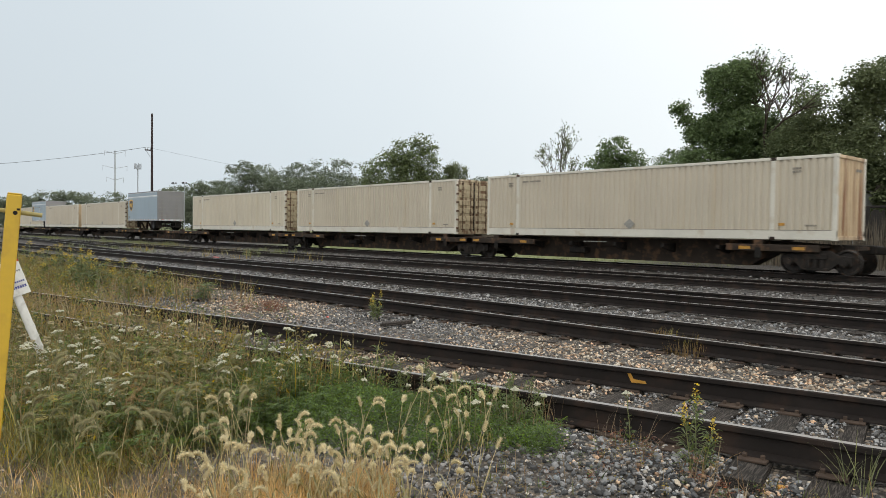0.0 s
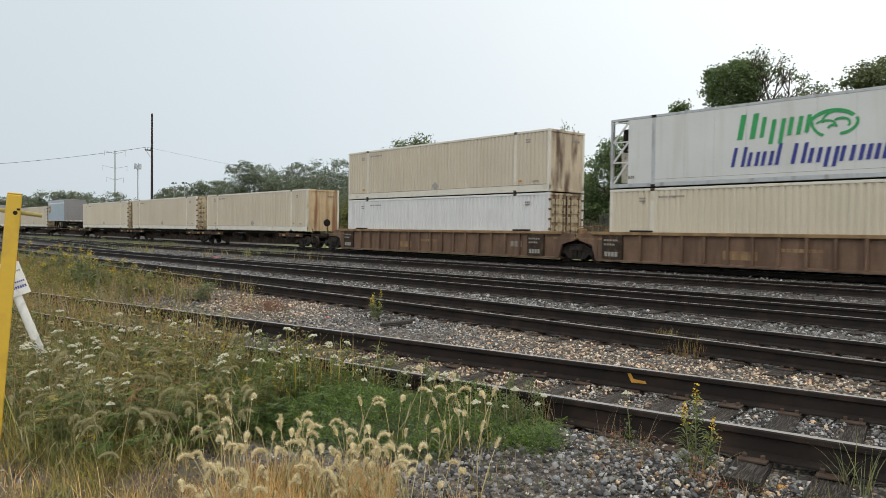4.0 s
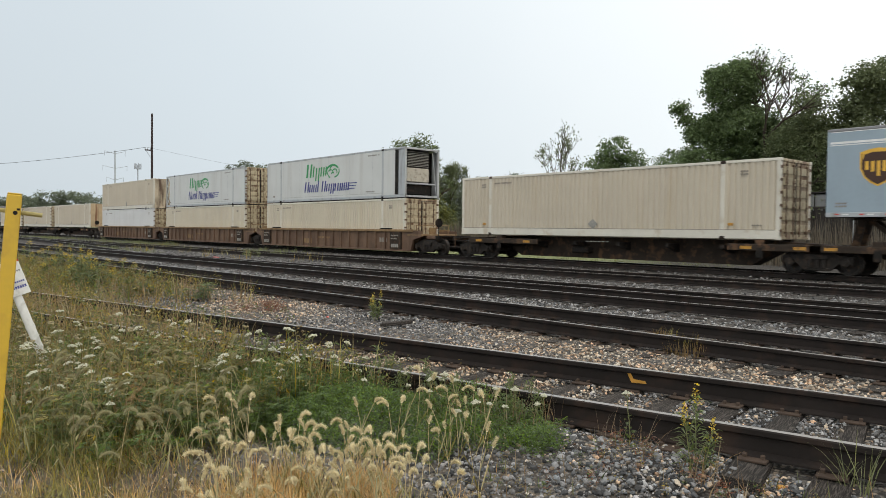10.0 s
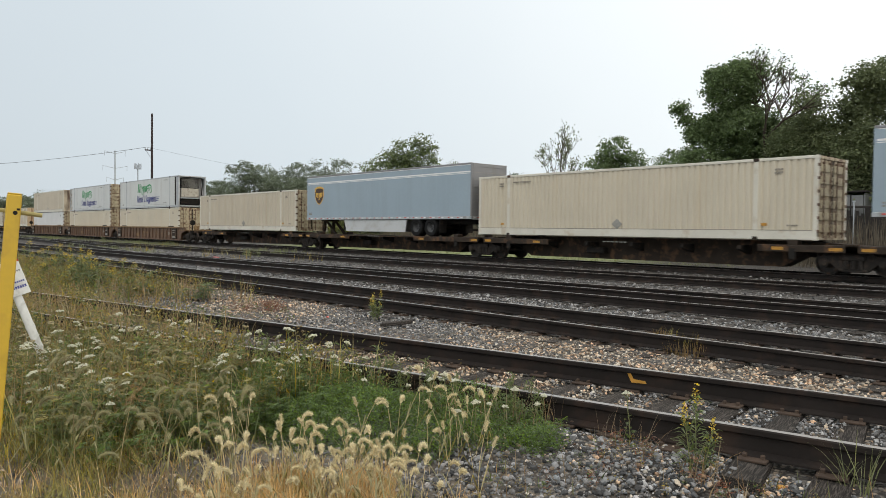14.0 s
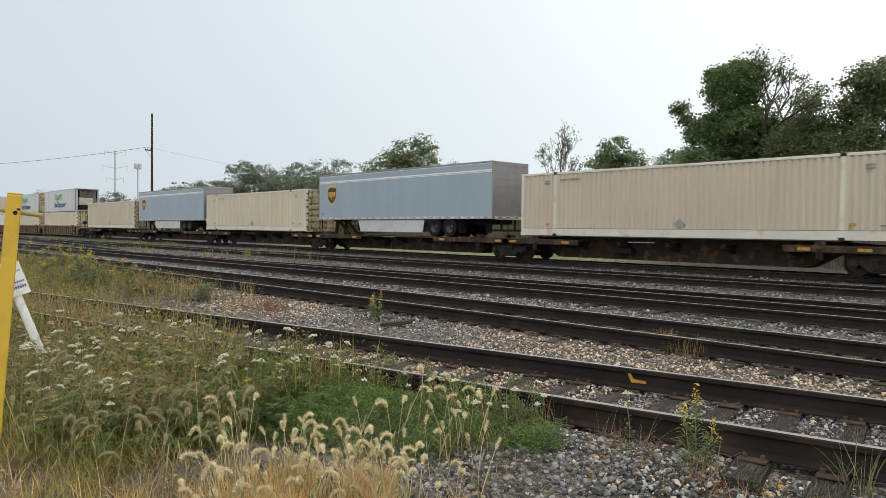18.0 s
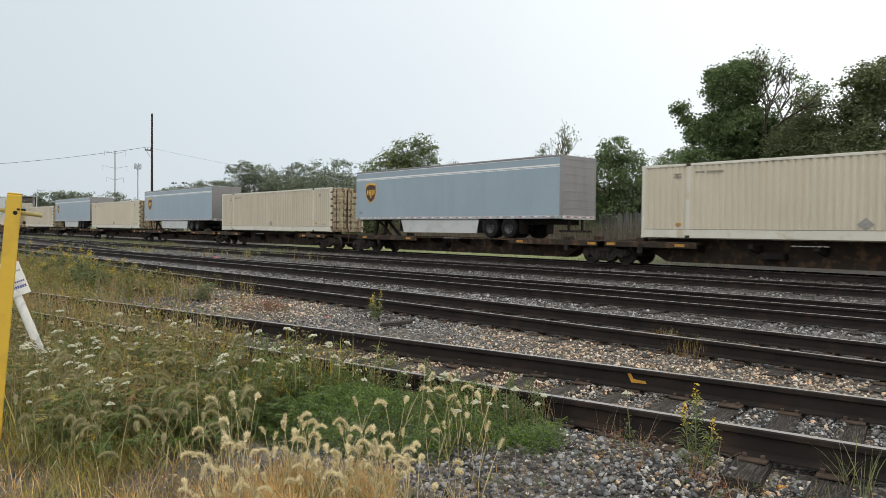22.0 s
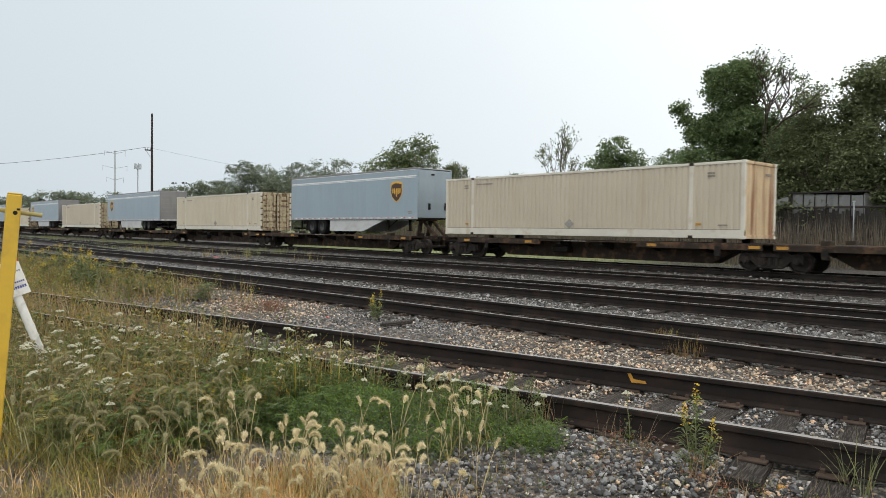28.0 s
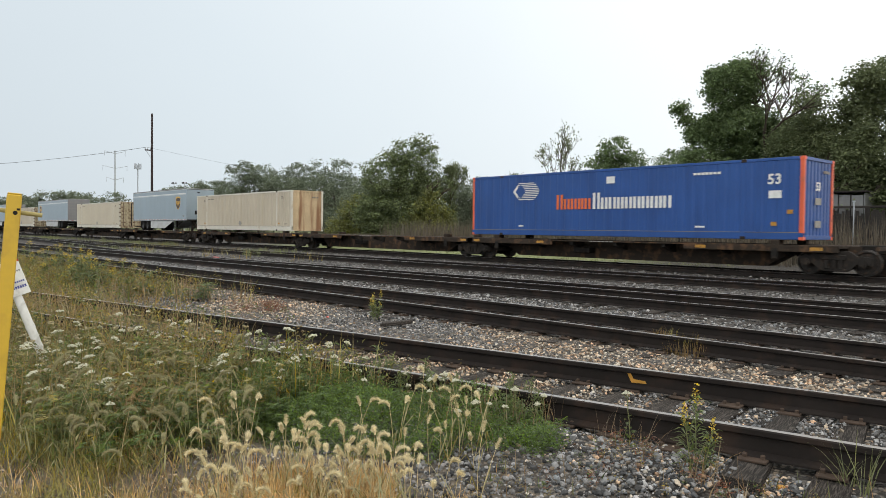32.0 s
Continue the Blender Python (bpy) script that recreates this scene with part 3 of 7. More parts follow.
def end_bars(root, x, sign, paint, zb, h):
    """Two rear doors with lock rods, hinges and cross pressings."""
    # black strip painted in for the dark gap between the doors
    part("door_seal", box(B(), x - 0.045, x + 0.012, -0.045, 0.045, zb + 0.16, zb + h - 0.14), BLACKST, root, "dark strip drawn for the shaded gap between the doors")
    for s in (-1, 1):
        bm = B()
        box(bm, x - 0.05, x, *sorted((s * 0.02, s * 1.19)), zb + 0.16, zb + h - 0.14)
        d = part("door", bm, paint, root, "rust-streaked container door")
        for zz in np.linspace(zb + 0.42, zb + h - 0.42, 6):
            part("door_rib", box(B(), x, x + 0.030, *sorted((s * 0.08, s * 1.10)), zz - 0.135, zz + 0.135, 0.012), DOORTAN, d)
        for yy in (0.28, 0.86):
            bm = cyl(B(), (x + 0.05, s * yy, zb + 0.10), (x + 0.05, s * yy, zb + h - 0.10), 0.020, 8)
            for zz in (zb + 0.25, zb + h * 0.4, zb + h * 0.7, zb + h - 0.25):
                box(bm, x, x + 0.07, s * yy - 0.05, s * yy + 0.05, zz - 0.035, zz + 0.035)
            part("lock_rod", bm, BROWN, d, "rusty vertical lock rod")
        bm = B()
        for zz in np.linspace(zb + 0.32, zb + h - 0.32, 6):
            box(bm, x - 0.01, x + 0.035, s * 1.19 - 0.11, s * 1.19 + 0.07, zz - 0.05, zz + 0.05)
        part("hinge", bm, BROWN, d)


def make_container(style, label, lead="wall", tail="door", end_paint=None, zb=ZS, h=2.9, placard=8.3, pitch=0.25):
    """A long corrugated container; x = 0 is its leading end."""
    side, edge = side_mats(style)
    end_paint = end_paint or side
    c = thing("shipping_container", label, "container", "containers on the train")
    zt = zb + h
    posts = (2.05, CL - 2.12)
    sill = 0.24 if style == "blue" else 0.32
    for s in (-1, 1):
        for a, b in ((0.10, posts[0] - 0.08), (posts[0] + 0.08, posts[1] - 0.08), (posts[1] + 0.08, CL - 0.10)):
            part("side_panel", wave(B(), a, b, s * (HW - 0.012), zb + sill, zt - 0.10, pitch, 0.02 if style == "blue" else 0.05, s), side, c)
        part("top_rail", box(B(), 0.0, CL, *sorted((s * (HW - 0.10), s * HW)), zt - 0.11, zt - 0.004, 0.012), edge if style != "blue" else side, c)
        part("bottom_rail", box(B(), 0.0, CL, *sorted((s * (HW - 0.13), s * (HW + 0.004))), zb + 0.02, zb + sill + 0.02, 0.012), edge if style != "blue" else side, c, "scuffed bottom rail")
        part("bottom_lip", box(B(), 0.16, CL - 0.16, *sorted((s * (HW - 0.02), s * (HW + 0.008))), zb + sill + 0.02, zb + sill + 0.04), MARK_D, c)
        for px in posts:
            part("lifting_post", box(B(), px - 0.08, px + 0.08, *sorted((s * (HW - 0.08), s * (HW + 0.008))), zb + 0.10, zt - 0.08, 0.01), edge, c)
            for zz in (zb, zt - 0.118):
                part("lifting_casting", box(B(), px - 0.10, px + 0.10, *sorted((s * (HW - 0.16), s * (HW + 0.016))), zz, zz + 0.118, 0.012), DECK, c, "worn dark steel casting")
        for px in (0.07, CL - 0.07):
            part("corner_post", box(B(), px - 0.07, px + 0.07, *sorted((s * (HW - 0.14), s * (HW + 0.002))), zb + 0.10, zt - 0.10, 0.015), ORANGE if style == "blue" else edge, c)
            for zz in (zb, zt - 0.118):
                part("corner_casting", box(B(), px - 0.085, px + 0.085, *sorted((s * (HW - 0.16), s * (HW + 0.006))), zz, zz + 0.118, 0.012), ORANGE if style == "blue" else edge, c)
    bm = B()
    box(bm, 0.05, CL - 0.05, -HW + 0.06, HW - 0.06, zt - 0.05, zt - 0.01)
    for x in np.arange(0.6, CL - 0.4, 0.5):
        box(bm, x, x + 0.22, -HW + 0.12, HW - 0.12, zt - 0.01, zt + 0.008)
    part("roof", bm, edge, c)
    part("floor", box(B(), 0.05, CL - 0.05, -HW + 0.06, HW - 0.06, zb + 0.03, zb + 0.15), BLACKST, c)
    for x, sign, kind in ((0.0, -1, lead), (CL, 1, tail)):
        for zz0, zz1 in ((zb + 0.02, zb + 0.17), (zt - 0.13, zt - 0.01)):
            part("end_sill", box(B(), *sorted((x, x - sign * 0.12)), -HW + 0.14, HW - 0.14, zz0, zz1, 0.012), end_paint, c)
        if kind == "door" and sign > 0:
            end_bars(c, x - 0.02, sign, end_paint, zb, h)
        else:
            part("end_wall", wave(B(), -HW + 0.12, HW - 0.12, x - sign * 0.03, zb + 0.15, zt - 0.11, 0.30, 0.028 if end_paint in (STAIN, SOOT) else 0.045, sign, "y"), end_paint, c, "stained corrugated end wall")
    y = -HW - 0.006
    if style != "blue":
        part("stencil", bars(bars(B(), 2.35, y, zt - 0.40, 4, 0.075, 0.075), 2.80, y, zt - 0.40, 7, 0.075, 0.075), MARK_D, c, "unreadable dark stencilled marking")
        part("stencil", bars(B(), 1.45, y, zt - 0.44, 3, 0.08, 0.07, rows=2), MARK_D, c)
        part("stencil", bars(B(), CL - 1.45, y, zt - 0.46, 3, 0.08, 0.07, rows=2), MARK_D, c)
        part("stencil", bars(B(), CL - 1.0, y, zb + 0.48, 5, 0.06, 0.06), MARK_D, c)
        for px in (1.55, CL - 1.9):
            part("warning_label", box(B(), px, px + 0.22, y, y + 0.004, zb + 0.50, zb + 0.60), AMBER, c, "small orange warning label")
        if placard:
            bm = B()
            prism(bm, [(placard, zb + 0.33), (placard + 0.26, zb + 0.55), (placard, zb + 0.77), (placard - 0.26, zb + 0.55)], "y", y - 0.004, y + 0.02)
            part("placard", bm, MARK_G, c, "grey diamond placard")
    if tail == "wall":
        bm = B()
        for i in range(4):
            box(bm, CL - 0.001, CL + 0.012, 0.35 + i * 0.14, 0.45 + i * 0.14, zt - 0.52, zt - 0.42)
        part("end_marking", bm, MARK_D, c)
    return c


def slanted(bm, x, z, w, h, lean, y, cut=0.0):
    """A leaning plain block on a side face."""
    prism(bm, [(x, z), (x + w, z), (x + w + lean * h, z + h), (x + lean * h + cut, z + h)], "y", y, y + 0.006)
    return bm


def arc(bm, cx, cz, rx, rz, a0, a1, t, y, lean=0.0, n=14):
    """A curved painted stroke on a side face."""
    ks = np.linspace(a0, a1, n + 1)
    out = [(cx + rx * math.cos(k) + lean * rz * math.sin(k), cz + rz * math.sin(k)) for k in ks]
    inn = [(cx + (rx - t) * math.cos(k) + lean * (rz - t) * math.sin(k), cz + (rz - t) * math.sin(k)) for k in ks]
    for i in range(n):
        prism(bm, [out[i], out[i + 1], inn[i + 1], inn[i]], "y", y, y + 0.006)
    return bm


def twin(bm, x, z, w, h, lean, y, t):
    """Two leaning painted bars of thickness t that fill a width w, or one where it is narrow."""
    slanted(bm, x, z, t, h, lean, y)
    return slanted(bm, x + w - t, z, t, h, lean, y) if w > 2 * t else bm


def make_reefer(label, unit_tail):
    """A smooth-sided white refrigerated container with painted emblems."""
    zb, h = 3.20, 2.9
    zt = zb + h
    c = thing("refrigerated_container", label, "container", "containers on the train")
    for s in (-1, 1):
        for a, b in ((0.12 if unit_tail else 0.98, 1.97), (2.13, CL - 2.20), (CL - 2.04, CL - (0.95 if unit_tail else 0.12))):
            part("side_panel", box(B(), a, b, *sorted((s * (HW - 0.08), s * (HW - 0.006))), zb + 0.17, zt - 0.10, 0.006), REEFERW, c)
        part("top_rail", box(B(), 0, CL, *sorted((s * (HW - 0.12), s * (HW + 0.004))), zt - 0.11, zt - 0.004, 0.01), ALU, c)
        part("bottom_rail", box(B(), 0, CL, *sorted((s * (HW - 0.12), s * (HW + 0.004))), zb + 0.02, zb + 0.18, 0.01), ALU, c)
        for px in (2.05, CL - 2.12):
            part("lifting_post", box(B(), px - 0.08, px + 0.08, *sorted((s * (HW - 0.10), s * (HW + 0.006))), zb + 0.1, zt - 0.08, 0.01), ALU, c, "grey steel lifting post")
            for zz in (zb, zt - 0.118):
                part("lifting_casting", box(B(), px - 0.11, px + 0.11, *sorted((s * (HW - 0.16), s * (HW + 0.014))), zz, zz + 0.118, 0.012), BLACKST, c)
        for px in (0.06, CL - 0.06):
            part("corner_post", box(B(), px - 0.06, px + 0.06, *sorted((s * (HW - 0.14), s * (HW + 0.006))), zb, zt, 0.012), ALU, c)
        part("panel_seam", box(B(), 2.1, CL - 2.1, *sorted((s * (HW - 0.01), s * (HW - 0.004))), zb + 0.30, zb + 0.315), MARK_G, c)
        for px in np.arange(3.4, CL - 2.2, 1.22):
            part("panel_seam", box(B(), px, px + 0.012, *sorted((s * (HW - 0.012), s * (HW - 0.0035))), zb + 0.32, zt - 0.12), ALU, c)
    part("roof", box(B(), 0.05, CL - 0.05, -HW + 0.08, HW - 0.08, zt - 0.06, zt - 0.012), ALU, c)
    part("floor", box(B(), 0.05, CL - 0.05, -HW + 0.08, HW - 0.08, zb + 0.02, zb + 0.14), BLACKST, c)
    part("end_wall", wave(B(), -HW + 0.12, HW - 0.12, 0.02 if unit_tail else 0.92, zb + 0.1, zt - 0.1, 0.3, 0.03, -1, "y"), REEFERW, c)
    if not unit_tail:
        # open bay at the leading end: a small dark cooling unit behind slanting braces
        u = part("cooling_unit", box(B(), 0.30, 0.88, -0.95, 0.95, zb + 0.22, zb + 1.5, 0.03), UNIT, c, "cooling unit in the open bay")
        part("grille", box(B(), 0.34, 0.88, -0.9, 0.9, zb + 1.55, zb + 2.5, 0.02), BLACKST, u)
        for s in (-1, 1):
            for z0, z1 in ((0.2, 1.1), (1.1, 1.95), (1.95, 2.75)):
                part("brace", prism(B(), [(0.10, zb + z0), (0.20, zb + z0), (0.93, zb + z1), (0.83, zb + z1)], "y", s * (HW - 0.06), s * (HW - 0.02)), REEFERW, u, "white slanting brace")
                part("brace", box(B(), 0.10, 0.93, *sorted((s * (HW - 0.06), s * (HW - 0.02))), zb + z1 - 0.05, zb + z1), REEFERW, u)
            part("bay_post", box(B(), 0.86, 0.98, *sorted((s * (HW - 0.10), s * (HW - 0.002))), zb + 0.15, zt - 0.1, 0.01), REEFERW, c)
    if unit_tail:
        x = CL
        part("bulkhead", box(B(), x - 1.0, x - 0.95, -HW + 0.1, HW - 0.1, zb + 0.1, zt - 0.1), REEFERW, c)
        for s in (-1, 1):
            part("louvre_panel", box(B(), x - 0.94, x - 0.62, *sorted((s * (HW - 0.07), s * (HW - 0.02))), zb + 0.2, zt - 0.14), BLACKST, c, "dark vented side opening")
            part("unit_side", box(B(), x - 0.60, x - 0.13, *sorted((s * (HW - 0.07), s * (HW - 0.012))), zb + 0.2, zt - 0.14), ALU, c)
        u = part("cooling_unit", box(B(), x - 0.92, x - 0.25, -0.95, 0.72, zb + 0.95, zb + 1.75, 0.03), UNIT, c, "beige cooling unit in the nose")
        part("grille", box(B(), x - 0.9, x - 0.28, -0.95, 0.72, zb + 1.78, zb + 2.66, 0.02), BLACKST, u, "dark condenser grille")
        for i in range(9):
            zz = zb + 1.84 + i * 0.09
            part("slat", box(B(), x - 0.28, x - 0.255, -0.9, 0.68, zz, zz + 0.03), MARK_G, u)
        part("lower_unit", box(B(), x - 0.9, x - 0.3, -1.0, 0.9, zb + 0.22, zb + 0.80, 0.02), BLACKST, u)
        part("unit_beam", box(B(), x - 0.3, x - 0.1, -1.1, 1.1, zb + 0.80, zb + 0.88, 0.01), ALU, u)
        part("brace", cyl(B(), (x - 0.12, 1.16, zb + 0.2), (x - 0.12, 0.85, zb + 2.7), 0.03, 8), ALU, u)
        for zz in (zb + 0.04, zt - 0.12):
            part("end_sill", box(B(), x - 0.14, x, -HW + 0.14, HW - 0.14, zz, zz + 0.11, 0.012), ALU, c)
    else:
        end_bars(c, CL - 0.02, 1, RUSTY, zb, h)
        for zz in (zb + 0.02, zt - 0.13):
            part("end_sill", box(B(), CL - 0.12, CL, -HW + 0.14, HW - 0.14, zz, zz + 0.12, 0.012), RUSTY, c)
        bm = B()
        for i in range(7):
            zz = zb + 0.16 + i * 0.4
            box(bm, CL - 0.004, CL + 0.009, -HW + 0.03, -HW + 0.12, zz, zz + 0.12)
        part("rust_spots", bm, RUSTY, c)
    y = -HW - 0.012
    # a green and a navy row of plain leaning bars, and a round emblem in curved strokes
    emblem = part("green_emblem", twin(B(), 5.52, zb + 1.58, 0.66, 0.90, 0.16, y, 0.20), LETTER_G, c, "green painted emblem bars")
    for x, w, hh, z0 in ((6.34, 0.17, 0.72, 0.0), (6.66, 0.48, 0.86, -0.26), (7.30, 0.46, 0.62, 0.0), (7.88, 0.17, 0.60, 0.04)):
        part("emblem_block", twin(B(), x, zb + 1.60 + z0, w, hh, 0.16, y, 0.15), LETTER_G, emblem)
    bm = B()
    for cx, cz, rx, rz, a0, a1, t0 in ((8.78, 1.86, 0.80, 0.50, 0.5, 3.0, 0.13), (8.95, 1.96, 0.52, 0.36, 1.1, 3.3, 0.08), (8.98, 1.88, 0.62, 0.42, -1.5, 0.35, 0.10), (8.62, 2.06, 0.55, 0.62, 3.3, 4.5, 0.09), (9.05, 1.84, 0.30, 0.22, -0.6, 2.4, 0.08), (8.55, 1.82, 0.36, 0.20, 0.2, 2.6, 0.07), (8.80, 1.60, 0.22, 0.26, 0.8, 2.6, 0.08)):
        arc(bm, cx, zb + cz, rx, rz, a0, a1, t0, y)
    part("round_emblem", bm, LETTER_G, emblem)
    navy, xs = None, 5.30
    for w, hh, z0 in ((0.50, 0.70, 0), (0.40, 0.50, 0), (0.40, 0.50, 0), (0.13, 0.74, 0), (0, 0, 0), (0.46, 0.70, 0), (0.40, 0.50, 0), (0.40, 0.66, -0.16), (0.20, 0.50, 0), (0.40, 0.50, 0), (0.36, 0.50, 0), (0.36, 0.50, 0)):
        if w:
            block = part("emblem_block" if navy else "navy_emblem", twin(B(), xs, zb + 0.60 + z0, w, hh, 0.20, y, 0.13), LETTER_B, navy or c, "" if navy else "navy painted emblem bars")
            navy = navy or block
        xs += (w or 0.22) + 0.10
    for k in range(3):
        part("emblem_stripe", slanted(B(), xs - 0.10 + 0.06 * k, zb + 0.68 + 0.17 * k, 0.66 + 0.08 * k, 0.05, 0.2, y), LETTER_B, navy)
    part("stencil", bars(B(), CL - 3.6, y, zt - 0.34, 9, 0.10, 0.08), MARK_G, c)
    part("stencil", bars(B(), CL - 3.8, y, zb + 0.40, 8, 0.10, 0.08), MARK_G, c)
    part("stencil", bars(B(), 0.9, y, zb + 0.38, 3, 0.08, 0.12), MARK_D, c)
    return c


def add_blue_markings(c):
    zb = ZS
    y = -HW - 0.01
    bm = B()
    prism(bm, [(2.80, zb + 2.08), (3.12, zb + 2.42), (3.12, zb + 1.74)], "y", y, y + 0.006)
    for k in range(10):
        zz = zb + 1.68 + k * 0.085
        box(bm, 3.16, 4.45 - 0.4 * abs((k - 4.5) / 5) ** 2, y, y + 0.006, zz, zz + 0.040)
    e = part("diamond_emblem", bm, LETTER_W, c, "white striped diamond emblem")
    part("emblem_core", prism(B(), [(2.98, zb + 2.08), (3.3, zb + 2.42), (3.62, zb + 2.08), (3.3, zb + 1.74)], "y", y - 0.006, y), BLUE, e)
    xs = 5.50
    for name, material, tone, row in (("orange_emblem_block", LETTER_O, "orange", ((0.36, 0.66), (0.33, 0.47), (0.33, 0.47), (0.30, 0.47), (0.33, 0.47))),
                                      ("white_emblem_block", LETTER_W, "white", ((0.36, 0.70), (0.34, 0.48), (0.36, 0.48), (0.33, 0.48), (0.34, 0.48), (0.34, 0.48), (0.34, 0.48), (0.34, 0.48), (0.12, 0.48), (0.36, 0.48)))):
        for w, hh in row:
            part(name, twin(B(), xs, zb + 1.20, w, hh, 0.0, y, 0.13), material, c, tone + " painted emblem bars")
            xs += w + 0.06
        xs += 0.06
    part("notice_panel", box(B(), 8.2, 8.62, y, y + 0.006, zb + 2.27, zb + 2.56), LETTER_W, c, "white notice panel")
    part("stencil", bars(B(), 12.2, y, zb + 2.42, 8, 0.13, 0.09, 0.25), LETTER_W, c)
    part("stencil", box(B(), 12.3, 12.7, y, y + 0.006, zb + 0.42, zb + 0.49), LETTER_W, c)
    part("stencil", box(B(), 3.2, 3.5, y, y + 0.006, zb + 0.42, zb + 0.49), LETTER_W, c)
    part("notice_panel", box(B(), 15.1, 15.55, y, y + 0.006, zb + 1.47, zb + 1.74), LETTER_W, c)
    for px, zz in ((15.2, 0.5), (15.75, 0.92)):
        part("warning_label", box(B(), px, px + 0.2, y, y + 0.006, zb + zz, zb + zz + 0.14), AMBER, c)
    number("53", 0.50, pose(15.05, y - 0.001, zb + 1.98, 90, 0, 0), c)
    number("53", 0.42, pose(CL + 0.02, -0.35, zb + 1.75, 90, 0, 90), c)
    for zz in (1.25, 0.45):
        part("end_panel_marking", box(B(), CL + 0.01, CL + 0.016, -0.35, 0.15, zb + zz, zb + zz + 0.24), MARK_G, c)


def number(text, size, m, parent):
    cu = bpy.data.curves.new("number", "FONT")
    cu.body, cu.size, cu.extrude, cu.offset = text, size, 0.003, 0.012
    tmp = bpy.data.objects.new("number", cu)
    scene.collection.objects.link(tmp)
    me = bpy.data.meshes.new_from_object(tmp.evaluated_get(bpy.context.evaluated_depsgraph_get()))
    bpy.data.objects.remove(tmp)
    me.materials.clear()
    me.materials.append(LETTER_W)
    ob = new("length_number", me)
    ob.parent = parent
    ob.matrix_basis = m
    return ob


def tyre_meshes():
    bm = lathe(B(), [(0.29, -0.12), (0.46, -0.13), (0.505, -0.10), (0.515, 0.0), (0.505, 0.10), (0.46, 0.13), (0.29, 0.12)], (0, 0, 0))
    rim = lathe(B(), [(0.28, -0.10), (0.295, -0.12), (0.295, 0.10), (0.20, 0.05), (0.12, 0.0), (0.10, -0.06), (0.03, -0.07), (0.03, 0.02), (0.10, 0.04)], (0, 0, 0))
    return to_mesh("tyre", bm, TYRE, True), to_mesh("rim", rim, RIMGREY, True)


TYRE_ME, RIM_ME = tyre_meshes()


def make_trailer(label, length, flip=False, short=False):
    """A box trailer riding on a spine car; nose at the leading end unless flip."""
    t = thing("semi_trailer", label, "trailer", "trailers on the train")
    zb, zt = 1.95, 4.86
    L = length

    def fx(a, b):
        return sorted((L - a, L - b)) if flip else sorted((a, b))

    def pt(a):
        return L - a if flip else a
    for s in (-1, 1):
        part("side_wall", box(B(), *fx(0.06, L - 0.06), *sorted((s * (HW - 0.05), s * HW)), zb + 0.14, zt - 0.10, 0.006), GREYBLUE, t)
        part("top_rail", box(B(), *fx(0.0, L), *sorted((s * (HW - 0.07), s * (HW + 0.008))), zt - 0.10, zt, 0.02), REARGREY, t)
        part("white_line", box(B(), *fx(0.1, L - 0.1), *sorted((s * HW, s * (HW + 0.006))), zt - 0.56, zt - 0.53), LETTER_W, t)
        part("white_line", box(B(), *fx(0.1, L - 0.1), *sorted((s * HW, s * (HW + 0.006))), zt - 0.50, zt - 0.43), LETTER_W, t)
        part("white_line", box(B(), *fx(0.1, L - 0.1), *sorted((s * HW, s * (HW + 0.006))), zt - 0.125, zt - 0.102), LETTER_W, t)
        rail_ = part("bottom_rail", box(B(), *fx(0.0, L), *sorted((s * (HW - 0.07), s * (HW + 0.010))), zb, zb + 0.15, 0.01), ALU, t)
        n = int(L / 0.75)
        for i in range(n):
            a = 0.3 + i * (L - 0.6) / n
            part("reflector", box(B(), *fx(a, a + 0.13), *sorted((s * (HW + 0.010), s * (HW + 0.015))), zb + 0.07, zb + 0.11), RED, rail_)
            part("reflector", box(B(), *fx(a + 0.22, a + 0.42), *sorted((s * (HW + 0.010), s * (HW + 0.015))), zb + 0.07, zb + 0.11), LETTER_W, rail_)
        if not short:
            part("side_skirt", prism(B(), [(pt(3.1), zb - 0.02), (pt(9.0), zb - 0.02), (pt(9.0), zb - 0.72), (pt(5.3), zb - 0.72)] if flip else [(pt(4.45), zb - 0.02), (pt(10.8), zb - 0.02), (pt(10.65), zb - 0.72), (pt(4.7), zb - 0.72)], "y", s * (HW - 0.06), s * (HW - 0.09)), SKIRT, t, "pale side skirt")
        for x in np.arange(1.2, L - 0.5, 1.22):
            part("panel_seam", box(B(), *fx(x, x + 0.014), *sorted((s * (HW - 0.004), s * (HW + 0.002))), zb + 0.16, zt - 0.13), GREYBLUE, t)
        part("nose_corner", box(B(), *fx(0.0, 0.09), *sorted((s * (HW - 0.1), s * (HW + 0.006))), zb + 0.12, zt - 0.05, 0.03), GREYBLUE, t)
        part("rear_corner", box(B(), *fx(L - 0.09, L), *sorted((s * (HW - 0.12), s * (HW + 0.010))), zb + 0.05, zt - 0.03, 0.02), REARGREY, t)
    part("roof", box(B(), *fx(0.04, L - 0.04), -HW + 0.06, HW - 0.06, zt - 0.05, zt - 0.01), SKIRT, t)
    part("floor", box(B(), *fx(0.02, L - 0.02), -HW + 0.07, HW - 0.07, zb + 0.01, zb + 0.12), BLACKST, t)
    nose = part("nose_wall", box(B(), *fx(0.0, 0.06), -HW + 0.1, HW - 0.1, zb + 0.1, zt - 0.12, 0.01), GREYBLUE, t, "plain nose wall")
    for yy, zz, w, hh in ((-0.5, 0.55, 0.18, 0.36), (0.72, 0.55, 0.2, 0.42), (-0.3, 2.5, 0.25, 0.09)):
        part("nose_fitting", box(B(), *fx(-0.03, 0.0), yy, yy + w, zb + zz, zb + zz + hh, 0.01), BLACKST, nose)
